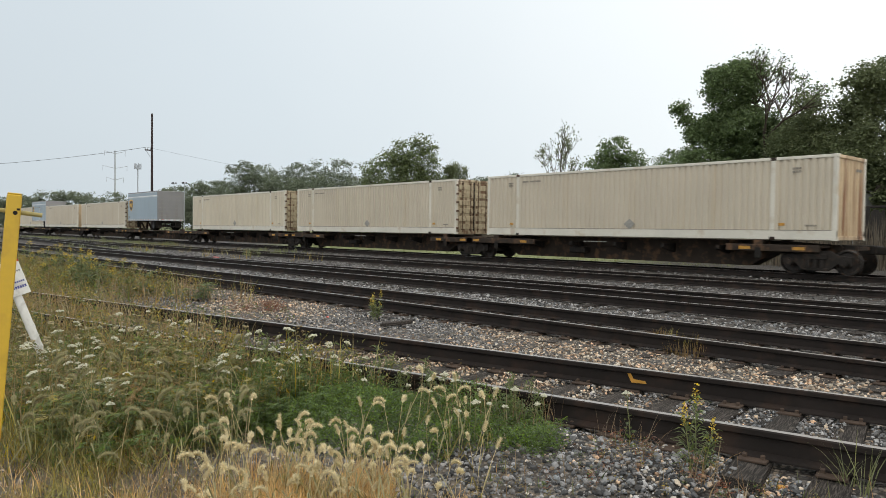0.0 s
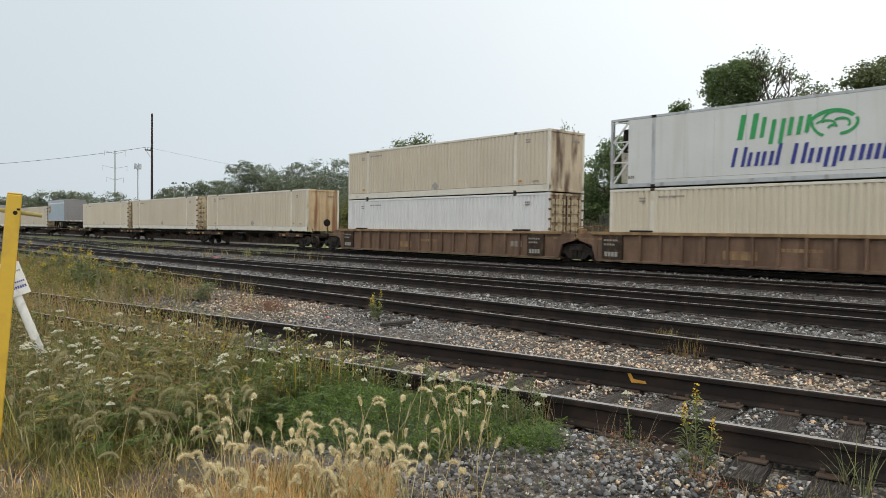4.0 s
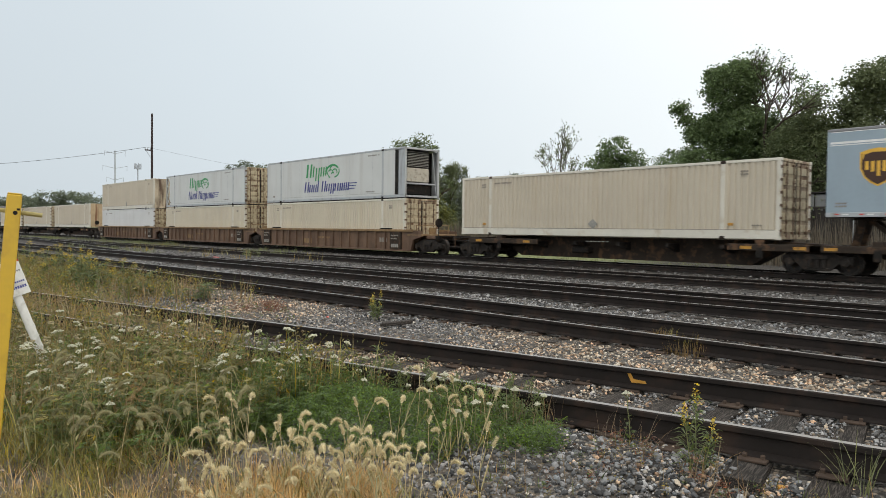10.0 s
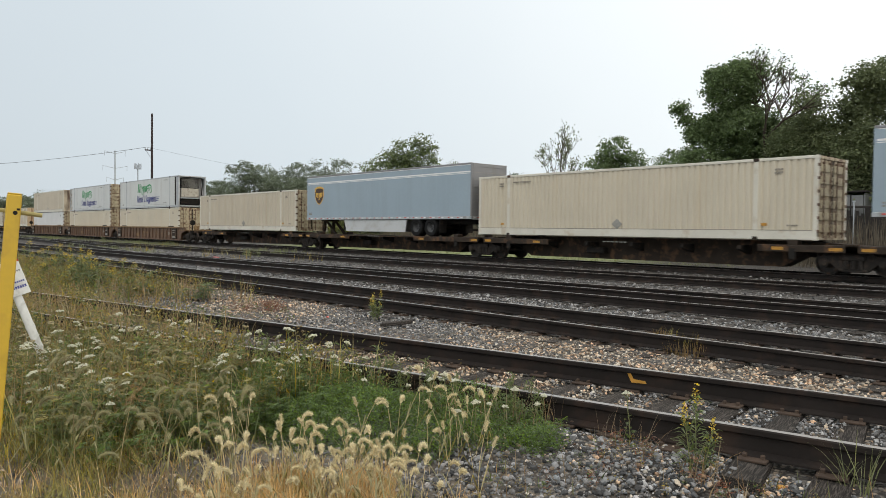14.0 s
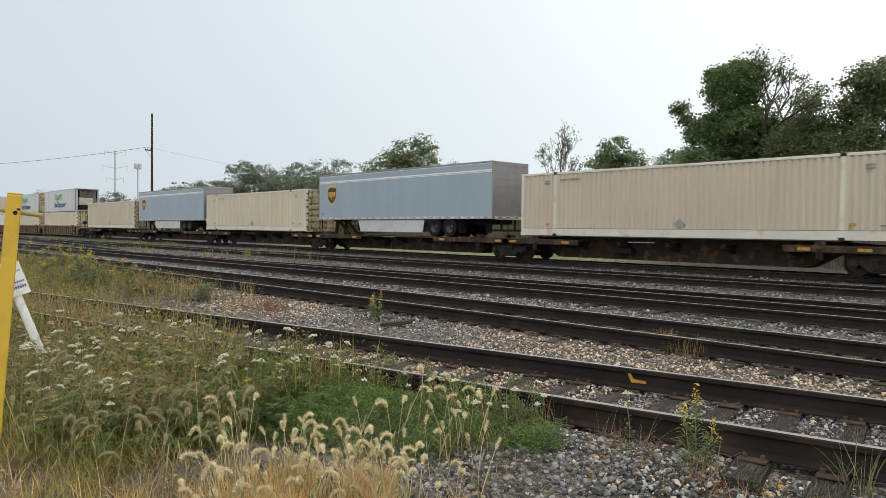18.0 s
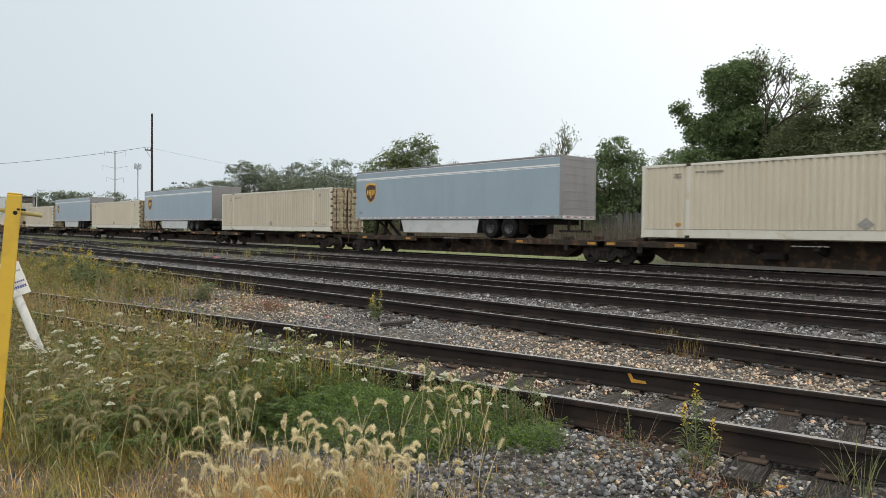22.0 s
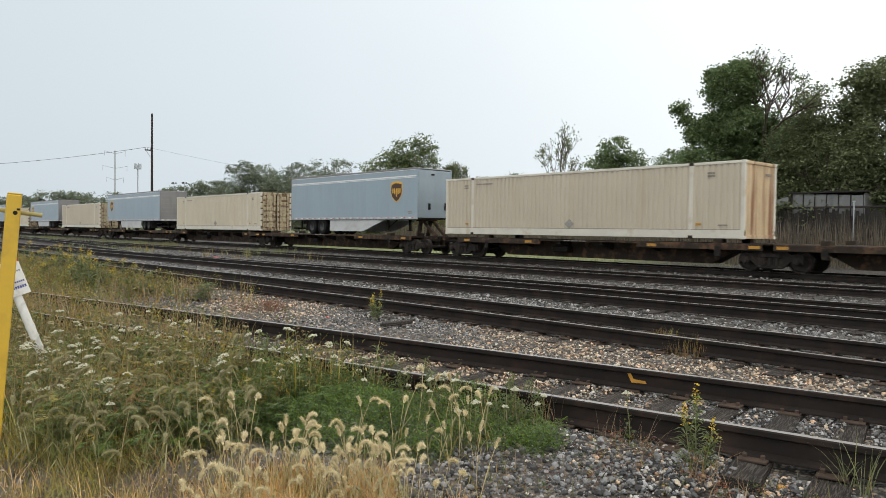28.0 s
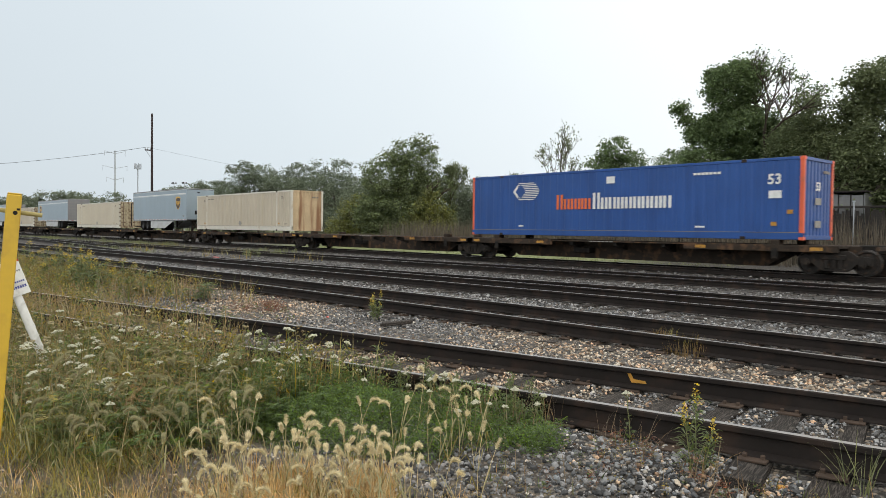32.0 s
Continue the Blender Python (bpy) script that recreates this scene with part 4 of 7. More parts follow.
    rear = part("rear_door", box(B(), *fx(L - 0.05, L - 0.01), -HW + 0.12, HW - 0.12, zb + 0.14, zt - 0.2), REARGREY, t, "grey roll-up rear door")
    for zz in np.linspace(zb + 0.5, zt - 0.5, 6):
        part("door_slat", box(B(), *fx(L - 0.01, L + 0.004), -HW + 0.14, HW - 0.14, zz, zz + 0.018), MARK_G, rear)
    part("rear_header", box(B(), *fx(L - 0.08, L + 0.006), -HW + 0.12, HW - 0.12, zt - 0.2, zt - 0.03), REARGREY, t)
    part("rear_sill", box(B(), *fx(L - 0.1, L + 0.01), -HW + 0.12, HW - 0.12, zb - 0.02, zb + 0.16), ALU, t)
    for i in range(8):
        part("rear_reflector", box(B(), *fx(L + 0.01, L + 0.016), -1.15 + i * 0.29, -0.98 + i * 0.29, zb + 0.06, zb + 0.11), RED if i % 2 else LETTER_W, t)
    bm = B()
    box(bm, *fx(L - 0.2, L - 0.1), -1.15, 1.15, zb - 0.62, zb - 0.52)
    for s in (-0.5, 0.5):
        box(bm, *fx(L - 0.2, L - 0.12), s - 0.05, s + 0.05, zb - 0.6, zb)
    part("rear_bumper", bm, BLACKST, t)
    part("slider_frame", box(B(), *fx(L - (4.6 if not short else 2.4), L - 0.4), -0.55, 0.55, zb - 0.26, zb - 0.01), BLACKST, t)
    axles = (L - 3.6, L - 2.3) if not short else (L - 1.3,)
    if not short:
        axles = (9.95, 11.2) if flip else (11.65, 12.9)
    for ax in axles:
        part("axle", cyl(B(), (pt(ax), -1.1, 1.52), (pt(ax), 1.1, 1.52), 0.07, 10), BLACKST, t)
        for yy in (-1.14, -0.83, 0.83, 1.14):
            ty = shared("tyre", TYRE_ME, t, pose(pt(ax), yy, 1.52))
            shared("rim", RIM_ME, ty, pose(0, 0, 0, 0, 0, 180 if yy < 0 else 0))
            tagged(ty, "black rubber truck tyre")
    part("mud_flap", box(B(), *fx(axles[-1] + 0.72, axles[-1] + 0.74), -1.25, -0.7, zb - 0.72, zb - 0.05), BLACKST, t)
    part("mud_flap", box(B(), *fx(axles[-1] + 0.72, axles[-1] + 0.74), 0.7, 1.25, zb - 0.72, zb - 0.05), BLACKST, t)
    lx = 3.25 if flip else 4.0 if not short else 1.9
    for s in (-0.85, 0.85):
        bm = box(B(), *fx(lx - 0.06, lx + 0.06), s - 0.06, s + 0.06, zb - 0.62, zb)
        box(bm, *fx(lx - 0.13, lx + 0.13), s - 0.12, s + 0.12, zb - 0.66, zb - 0.62)
        part("landing_leg", bm, BLACKST, t)
    part("leg_brace", cyl(B(), (pt(lx), -0.85, zb - 0.5), (pt(lx - 0.5), -0.5, zb), 0.03, 8), BLACKST, t)
    # shield emblem
    y = -HW - 0.004
    cx, cz, w, hh = (1.88 if flip else 1.55 if not short else 0.95), zb + 1.61, 0.54, 0.565

    def shield(k):
        up = [(-0.5, 0.42), (-0.25, 0.5), (0, 0.53), (0.25, 0.5), (0.5, 0.42), (0.5, -0.05), (0.38, -0.30), (0.2, -0.46), (0, -0.56), (-0.2, -0.46), (-0.38, -0.30), (-0.5, -0.05)]
        return [(pt(cx) + 2 * w * k * a, cz + 2 * hh * k * b) for a, b in up]
    g = part("shield_emblem", prism(B(), shield(1.0), "y", y - 0.004, y + 0.003), GOLD, t, "brown and gold shield emblem")
    part("shield_field", prism(B(), shield(0.90), "y", y - 0.009, y - 0.004), UMBER, g)
    x0 = pt(cx)
    bm = B()
    for dx, dz, w2, h2 in ((-0.38, -0.10, 0.10, 0.28), (-0.21, -0.16, 0.10, 0.34), (-0.04, -0.30, 0.10, 0.48), (0.12, -0.16, 0.10, 0.34), (0.28, -0.10, 0.10, 0.28)):
        box(bm, x0 + dx, x0 + dx + w2, y - 0.013, y - 0.009, cz + dz, cz + dz + h2)
    sweep_ = [(x0 - 0.46, cz + 0.22), (x0 - 0.40, cz + 0.40), (x0 - 0.15, cz + 0.47), (x0 + 0.20, cz + 0.46), (x0 + 0.47, cz + 0.40), (x0 + 0.47, cz + 0.46), (x0, cz + 0.56), (x0 - 0.47, cz + 0.46)]
    prism(bm, sweep_, "y", y - 0.013, y - 0.009)
    part("shield_blocks", bm, GOLD, g)
    part("stencil", bars(B(), min(pt(0.3), pt(0.8)), y, zb + 0.42, 4, 0.07, 0.06, rows=2), MARK_D, t)
    return t


# ---------- trucks (bogies) ----------
def wheelset_mesh():
    bm = cyl(B(), (0, -1.05, 0), (0, 1.05, 0), 0.085, 12)
    for s in (-1, 1):
        prof = [(0.10, 0.0), (0.40, -0.02), (0.42, -0.06), (0.46, -0.06), (0.46, -0.03), (0.425, 0.0), (0.42, 0.09), (0.38, 0.09), (0.34, 0.04), (0.20, 0.035), (0.13, 0.08), (0.10, 0.08)]
        lathe(bm, [(r, s * (0.72 + a)) for r, a in prof], (0, 0, 0), n=22)
        for k in range(4):
            a = k * math.pi / 2 + 0.4
            box(bm, 0.27 * math.cos(a) - 0.035, 0.27 * math.cos(a) + 0.035, *sorted((s * 0.75, s * 0.775)), 0.27 * math.sin(a) - 0.035, 0.27 * math.sin(a) + 0.035)
    return to_mesh("wheelset", bm, WHEEL, True)


def frame_mesh():
    """Cast side frame with its bearing ends, spring nest and bolster opening."""
    bm = B()
    o = [(-1.12, 0.36), (-1.12, 0.62), (-0.70, 0.66), (-0.45, 0.82), (0.45, 0.82), (0.70, 0.66), (1.12, 0.62), (1.12, 0.36), (0.70, 0.40), (0.42, 0.16), (-0.42, 0.16), (-0.70, 0.40)]
    prism(bm, o, "y", -0.08, 0.08)
    for s in (-1, 1):
        cyl(bm, (s * 0.89, -0.16, 0.42), (s * 0.89, 0.10, 0.42), 0.14, 14)
        cyl(bm, (s * 0.89, -0.20, 0.42), (s * 0.89, -0.16, 0.42), 0.09, 10)
    for x in (-0.22, 0.0, 0.22):
        cyl(bm, (x, -0.12, 0.24), (x, -0.12, 0.52), 0.075, 10)
    box(bm, -0.36, 0.36, -0.16, 0.12, 0.52, 0.70, 0.02)
    box(bm, -0.40, 0.40, -0.14, 0.12, 0.14, 0.24, 0.02)
    return to_mesh("side_frame", bm, TRUCKST, False)


WHEEL_ME, FRAME_ME = wheelset_mesh(), frame_mesh()
BOLSTER_ME = to_mesh("truck", box(box(B(), -0.28, 0.28, -1.05, 1.05, 0.42, 0.72, 0.03), -0.9, 0.9, -0.18, 0.18, 0.60, 0.70), BLACKST)


def add_truck(root, x):
    t = shared("truck", BOLSTER_ME, root, pose(x, 0, 0))
    tagged(t, "grimy black steel truck with two wheelsets")
    for s in (-1, 1):
        shared("side_frame", FRAME_ME, t, pose(0, s * 1.02, 0, 0, 0, 0 if s < 0 else 180))
    for s in (-0.89, 0.89):
        w = shared("wheelset", WHEEL_ME, t, pose(s, 0, 0.425))
        wheelsets.append((w, s))
    return t


# ---------- spine cars ----------
def make_spine(span, lead_end=False, tail_end=False, hitch=0.0, deck=False):
    """One platform of an articulated spine car between truck centres 0 and span."""
    c = thing("spine_car", "low black and rust-brown spine car platform with amber tapes", "flat car", "spine cars")
    top = 0.98 if deck else 1.13
    part("centre_sill", prism(B(), [(-0.6, 0.98), (2.0, top), (span - 2.0, top), (span + 0.6, 0.98), (span + 0.6, 0.74), (span - 1.6, 0.74), (span - 2.6, 0.19), (2.6, 0.19), (1.6, 0.74), (-0.6, 0.74)], "y", -0.42, 0.42), DECK, c)
    for s in (-1, 1):
        for a, b in ((-0.2, 5.4 if deck else 4.4), (span - (5.4 if deck else 3.1), span + 0.2)):
            pl = part("side_platform", box(box(B(), a, b, *sorted((s * 0.30, s * 1.32)), 0.90, 1.00, 0.01), a, b, *sorted((s * 1.26, s * 1.33)), 0.76, 0.98, 0.01), DECK, c)
            for i in range(2):
                x = a + 0.5 + i * (b - a - 1.4)
                part("amber_tape", box(B(), x, x + 0.42, *sorted((s * 1.333, s * 1.337)), 0.82, 0.93), AMBER, pl, "amber reflective tape")
        if deck:
            part("running_board", box(B(), 5.4, span - 5.4, *sorted((s * 0.95, s * 1.30)), 0.93, 0.985, 0.01), DECK, c)
        for x in np.arange(1.8, span - 1.2, 2.3):
            part("cross_arm", prism(B(), [(s * 0.3, 0.56), (s * 1.26, 0.80), (s * 1.26, 0.94), (s * 0.3, 0.94)], "x", x, x + 0.16), BLACKST, c)
        part("stencil", bars(B(), span * 0.5 - 1.2, s * 1.302 if s > 0 else -1.302, 0.94, 6, 0.16, 0.035), MARK_G, c)
        for x in (1.9, span - 1.9):
            part("pedestal", box(B(), x - 0.17, x + 0.17, *sorted((s * 0.95, s * 1.31)), 0.985, 1.16, 0.02), DECK, c)
            part("drop_bracket", box(B(), x - 0.12, x + 0.12, *sorted((s * 1.26, s * 1.335)), 0.50, 0.90, 0.02), BLACKST, c)
        part("brake_gear", box(B(), span * 0.36, span * 0.36 + 0.9, *sorted((s * 0.40, s * 0.85)), 0.42, 0.70, 0.05), BLACKST, c)
    if hitch:
        bm = B()
        for s in (-0.35, 0.35):
            prism(bm, [(hitch - 0.40, 0.99), (hitch - 0.16, 0.99), (hitch + 0.04, 1.86), (hitch - 0.20, 1.86)], "y", s - 0.06, s + 0.06)
            prism(bm, [(hitch + 1.15, 0.99), (hitch + 1.45, 0.99), (hitch + 0.24, 1.86), (hitch + 0.06, 1.86)], "y", s - 0.06, s + 0.06)
        box(bm, hitch - 0.35, hitch + 0.35, -0.5, 0.5, 1.86, 1.945, 0.02)
        part("trailer_hitch", bm, DECK, c, "rusty folding trailer hitch")
    add_truck(c, 0.0)
    if tail_end:
        add_truck(c, span)
    for on, x, d in ((lead_end, 0.0, -1), (tail_end, span, 1)):
        if on:
            bm = box(B(), *sorted((x + d * 0.5, x + d * 1.55)), -0.32, 0.32, 0.72, 1.02, 0.03)
            box(bm, *sorted((x + d * 1.4, x + d * 2.15)), -0.13, 0.13, 0.72, 0.98, 0.04)
            part("coupler", bm, BLACKST, c)
            for s in (-1, 1):
                bm = cyl(B(), (x + d * 1.35, s * 1.25, 0.5), (x + d * 1.35, s * 1.25, 1.35), 0.02, 6)
                box(bm, *sorted((x + d * 1.30, x + d * 1.40)), *sorted((s * 0.3, s * 1.3)), 0.86, 0.98)
                part("end_platform", bm, DECK, c)
    return c


# ---------- well cars ----------
def make_well(lead_end=False, tail_end=False):
    """One well unit; its well holds a container from x = 0 to CL, trucks centred 1.85 m past the ends."""
    c = thing("well_car", "rust-brown articulated well car with ochre top chord", "well car", "well cars")
    a, b = -0.55, CL + 0.55
    for s in (-1, 1):
        part("side_plate", box(B(), a, b, *sorted((s * 1.325, s * 1.345)), 0.14, 1.28), BROWN, c)
        part("top_chord", box(B(), a - 0.3, b + 0.3, *sorted((s * 1.31, s * 1.45)), 1.24, 1.38, 0.02), CHORD, c, "ochre top chord")
        part("bottom_sill", box(B(), a, b, *sorted((s * 1.20, s * 1.43)), 0.12, 0.22, 0.015), BROWN, c)
        for x in np.arange(0.6, CL, 0.93):
            part("side_rib", box(B(), x, x + 0.11, *sorted((s * 1.345, s * 1.455)), 0.22, 1.24, 0.012), BROWN, c)
        for x in (2.0, CL - 2.0):
            part("guide_block", box(B(), x - 0.9 if x < 5 else x - 0.1, x + 0.1 if x < 5 else x + 0.9, *sorted((s * 1.30, s * 1.46)), 1.38, 1.45, 0.01), BLACKST, c)
        y = s * 1.452
        for x in (-0.25, CL - 1.15):
            pl = part("data_panel", box(B(), x, x + 1.0, *sorted((s * 1.345, s * 1.458)), 0.24, 1.22, 0.005), DECK, c, "dark data panel with worn lettering")
            part("stencil", bars(B(), x + 0.1, y + (0.007 if s > 0 else -0.011), 0.98, 5, 0.11, 0.08, rows=2, lead=2.2), MARK_D, pl)
            part("stencil", bars(B(), x + 0.14, y + (0.007 if s > 0 else -0.011), 0.34, 4, 0.13, 0.20), MARK_G, pl)
        part("stencil", bars(B(), CL - 2.3, s * 1.346 if s > 0 else -1.352, 0.62, 3, 0.2, 0.26), MARK_D, c)
        part("stencil", bars(B(), 7.2, s * 1.346 if s > 0 else -1.352, 0.74, 7, 0.16, 0.12), CHORD, c)
        part("graffiti_patch", bars(B(), 5.1, s * 1.346 if s > 0 else -1.352, 0.40, 4, 0.30, 0.32, 0.1), CHORD, c)
        for x0, x1 in ((a - 1.0, a), (b, b + 1.0)):
            part("end_side", prism(B(), [(x1, 0.14), (x1 - 0.10, 0.14), (x1 - 0.30, 0.80), (x0, 0.98), (x0, 1.28), (x1, 1.32)] if x0 < 0 else [(x0, 0.14), (x0 + 0.10, 0.14), (x0 + 0.30, 0.80), (x1, 0.98), (x1, 1.28), (x0, 1.32)], "y", s * 1.22, s * 1.36), BROWN, c)
    for x0, x1 in ((a - 1.03, a + 0.2), (b - 0.2, b + 1.03)):
        part("end_deck", box(B(), x0, x1, -1.36, 1.36, 1.02, 1.12, 0.015), CHORD, c)
        part("draft_sill", box(B(), x0, x1, -0.4, 0.4, 0.70, 1.02, 0.02), BROWN, c)
        part("bulkhead_plate", box(B(), *((x1 - 0.06, x1) if x0 < 0 else (x0, x0 + 0.06)), -1.3, 1.3, 0.2, 1.12), BROWN, c)
        xm = (x0 + x1) / 2
        bm = B()
        for s in (-1, 1):
            cyl(bm, (xm, s * 1.2, 1.12), (xm, s * 1.2, 1.62), 0.022, 6)
        cyl(bm, (xm, -1.2, 1.62), (xm, 1.2, 1.62), 0.022, 6)
        box(bm, xm - 0.12, xm + 0.12, -0.2, 0.2, 1.12, 1.5, 0.03)
        part("hand_rail", bm, CHORD, c)
    part("well_floor", box(B(), a, b, -1.2, 1.2, 0.14, 0.20), BROWN, c)
    part("well_seat", box(box(B(), 0.0, 0.5, -1.2, 1.2, 0.20, 0.26), CL - 0.5, CL, -1.2, 1.2, 0.20, 0.26), BROWN, c)
    add_truck(c, -1.85)
    if tail_end:
        add_truck(c, CL + 1.85)
    for on, x, d in ((lead_end, a - 1.03, -1), (tail_end, b + 1.03, 1)):
        if on:
            part("end_extension", box(B(), *sorted((x, x + d * 1.2)), -1.0, 1.0, 0.86, 1.04, 0.03), BROWN, c)
            x += d * 1.1
            bm = box(B(), *sorted((x, x + d * 0.9)), -0.14, 0.14, 0.72, 0.98, 0.04)
            box(bm, *sorted((x, x + d * 0.10)), -1.3, 1.3, 0.80, 1.05, 0.02)
            cyl(bm, (x + d * 0.05, -1.1, 0.8), (x + d * 0.05, -1.1, 1.9), 0.03, 8)
            cyl(bm, (x + d * 0.12, -1.1, 1.75), (x + d * 0.06, -1.1, 1.75), 0.24, 14)
            part("coupler", bm, BLACKST, c)
    return c


def put(ob, s):
    """Sets a thing on the train; s is where its zero stands at the start."""
    ob.matrix_basis = pose(s, D, 0)
    moving.append((ob, s))
    return ob


def clone(ob, s, label=""):
    """A copy of a train thing with its own wheelset entries."""
    o = put(copy_thing(ob, pose(s, D, 0)), s)
    for k in o.children_recursive:
        if k.name.startswith("wheelset"):
            wheelsets.append((k, round(k.matrix_basis.translation.x, 2)))
    return tagged(o, label)


def build_train():
    # beige and cream containers with rusty doors behind
    box_a = put(make_container("beige", "beige corrugated container with rust-streaked rear doors", "wall", "door", RUSTY), -44.05)
    for s in (56.5, 127.0, -96.35):
        clone(box_a, s)
    box_b = put(make_container("cream", "cream corrugated container with rusty lock rods on its doors", "wall", "door", RUSTY), 91.0)
    for s in (166.55, -62.1, -131.9):
        clone(box_b, s)
    # containers with a stained blank end wall behind
    box_c = put(make_container("beige", "beige corrugated container with an orange-brown stained end wall", "wall", "wall", STAIN), -25.45)
    for s in (203.7, -114.4):
        clone(box_c, s)
    put(make_container("beige", "beige upper container with a scorched dark end wall", "wall", "wall", SOOT, zb=3.20), -4.15)
    put(make_container("white", "bright white lower container with rusty rear doors", "wall", "door", RUSTY, zb=0.26, placard=0), -4.15)
    low = put(make_container("cream", "cream lower container seated in the well", "wall", "door", RUSTY, zb=0.26, placard=0), 15.5)
    clone(low, 35.4)
    put(make_reefer("white refrigerated container with rusty rear doors and painted emblems", False), 15.5)
    put(make_reefer("white refrigerated container with an open cooling unit bay", True), 35.4)
    blue = put(make_container("blue", "strong blue corrugated container with orange-red corner posts", "wall", "wall", BLUE, placard=0, pitch=0.42), 238.35)
    add_blue_markings(blue)
    # trailers
    tr = put(make_trailer("grey-blue box trailer with a shield emblem and pale skirts", 16.15), 74.3)
    for s in (108.95, 146.2):
        clone(tr, s)
    put(make_trailer("grey-blue box trailer riding tail first with pale skirts", 13.9, flip=True), 187.4)
    pup = put(make_trailer("short grey-blue box trailer on the spine car", 8.5, short=True), -79.1)
    clone(pup, -130.5 + 8.0)
    # spine cars: truck centres
    def spans(xs, hitches, deck=False):
        for i in range(len(xs) - 1):
            put(make_spine(xs[i + 1] - xs[i], i == 0, i == len(xs) - 2, hitches.get(i, 0.0), deck or i in hitches), xs[i])
    spans((-133.4, -115.4, -97.6, -80.3, -63.0, -45.0, -26.7, -9.85), {0: 9.6, 3: 2.3})
    spans((57.3, 74.0, 91.2, 108.4, 126.0, 142.4), {1: 1.2, 3: 1.45})
    spans((146.7, 164.6, 182.9, 200.6), {0: 0.55, 2: 17.7})
    spans((204.9, 220.9, 238.2, 255.6), {}, True)
    spans((260.0, 277.2), {})
    for i, s in enumerate((-4.15, 15.5, 35.4)):
        put(make_well(i == 0, i == 2), s)


build_train()


# ---------- trees and far things ----------
def limb(bm, p, q, r0, r1, n=6):
    return cyl(bm, p, q, r0, n, r1)


def grow(rng, bm, p, d, length, r, depth, tips, spread=0.7):
    """Branches that split and taper; the tips are kept for leaves."""
    q = p + d * length
    limb(bm, p, q, r, r * 0.68, 7 if depth > 2 else 5)
    if depth == 0:
        tips.append(q)
        return
    if depth < 3:
        tips.append((p + q) / 2)
    for _ in range(rng.choice((2, 3, 3))):
        w = Vector((rng.gauss(0, 1), rng.gauss(0, 1), rng.gauss(0.25, 0.6)))
        nd = (d + w * spread).normalized()
        nd.z = max(nd.z, -0.15 if spread > 0.4 else 0.45)
        grow(rng, bm, q, nd.normalized(), length * rng.uniform(0.62, 0.86), r * 0.66, depth - 1, tips, spread)


LEAF_V = [(0, 0, 0), (0.5, 0.42, 0.06), (1.0, 0.0, -0.08), (0.5, -0.42, 0.10)]
LEAF_TRI = [(0, 1, 2), (0, 2, 3)]
BLADE_V = [(0, 0, 0), (0.5, 0.17, 0.06), (1.0, 0.0, -0.08), (0.5, -0.17, 0.10)]


def crown_mesh(name, seed, lobes, count, size, material, tips=(), tip_leaves=0, fuzz=0.3, loose=0.45):
    """Leaves gathered in clumps through the shells of several uneven lobes (x, y, z, rx, ry, rz, density)."""
    rng = np.random.default_rng(seed)
    vol = np.array([(l[3] * l[4] + l[3] * l[5] + l[4] * l[5]) * l[6] for l in lobes])
    share = np.maximum(1, (count * vol / vol.sum()).astype(int))
    locs = []
    for l, k in zip(lobes, share):
        per = 36
        nc = max(4, k // per)
        u = rng.normal(size=(nc, 3))
        u /= np.linalg.norm(u, axis=1)[:, None]
        rad = rng.uniform(0.30, 1.0, nc) ** 0.45 * (1 + (loose - 0.45) * 0.18 * np.clip(rng.normal(size=nc), -2, 1.2))
        cen = np.array(l[:3]) + u * rad[:, None] * np.array(l[3:6]) * rng.uniform(0.80, 1.07, (nc, 1))
        pts = cen[:, None, :] + np.clip(rng.normal(0, 1, (nc, per, 3)), -1.7, 1.7) * np.array((1, 1, 0.6)) * rng.uniform(0.5, 1.5, (nc, 1, 1)) * fuzz
        locs.append(pts.reshape(-1, 3))
    if tip_leaves and len(tips):
        tp = np.array([tuple(q) for q in tips])
        locs.append((tp[:, None, :] + rng.normal(0, fuzz * 0.7, (len(tp), tip_leaves, 3))).reshape(-1, 3))
    locs = np.concatenate(locs)
    locs[:, 2] = np.maximum(locs[:, 2], 0.15)
    k = len(locs)
    m3 = turns(rng, k, 1.3) * (size * rng.uniform(0.55, 1.35, k))[:, None, None]
    v, f = scatter(LEAF_V, LEAF_TRI, m3, locs)
    return bulk(name, v, f, material)


def tree(x, y, h, lobes, label, leaf=None, count=6000, size=0.28, trunk=0.28, seed=1, forks=4, split=0.30, spread=0.55, limbs=(), name="tree", tip_leaves=6, fuzz=0.3, loose=0.45):
    """A tree whose local x runs across the line of sight; lobes in metres."""
    rng = random.Random(seed)
    root = thing(name, label, "tree", m=pose(x, y, ground_z(x, y), 0, 0, math.degrees(math.atan2(-x, y))))
    bm, tips = B(), []
    grow(rng, bm, Vector((0, 0, -0.1)), Vector((0, 0, 1)), h * split, trunk, forks, tips, spread)
    for p, d, ln, r, dep in limbs:
        grow(rng, bm, Vector(p), Vector(d).normalized(), ln, r, dep, tips, 0.5)
    part("trunk", bm, BARK, root, "dark bark trunk and limbs", True)
    ob = new("crown", crown_mesh("crown", seed, [(*l, 1.0)[:7] for l in lobes], count, size, leaf, tips, tip_leaves, fuzz, loose))
    ob.parent = root
    tagged(ob, kind="stuff")
    return root


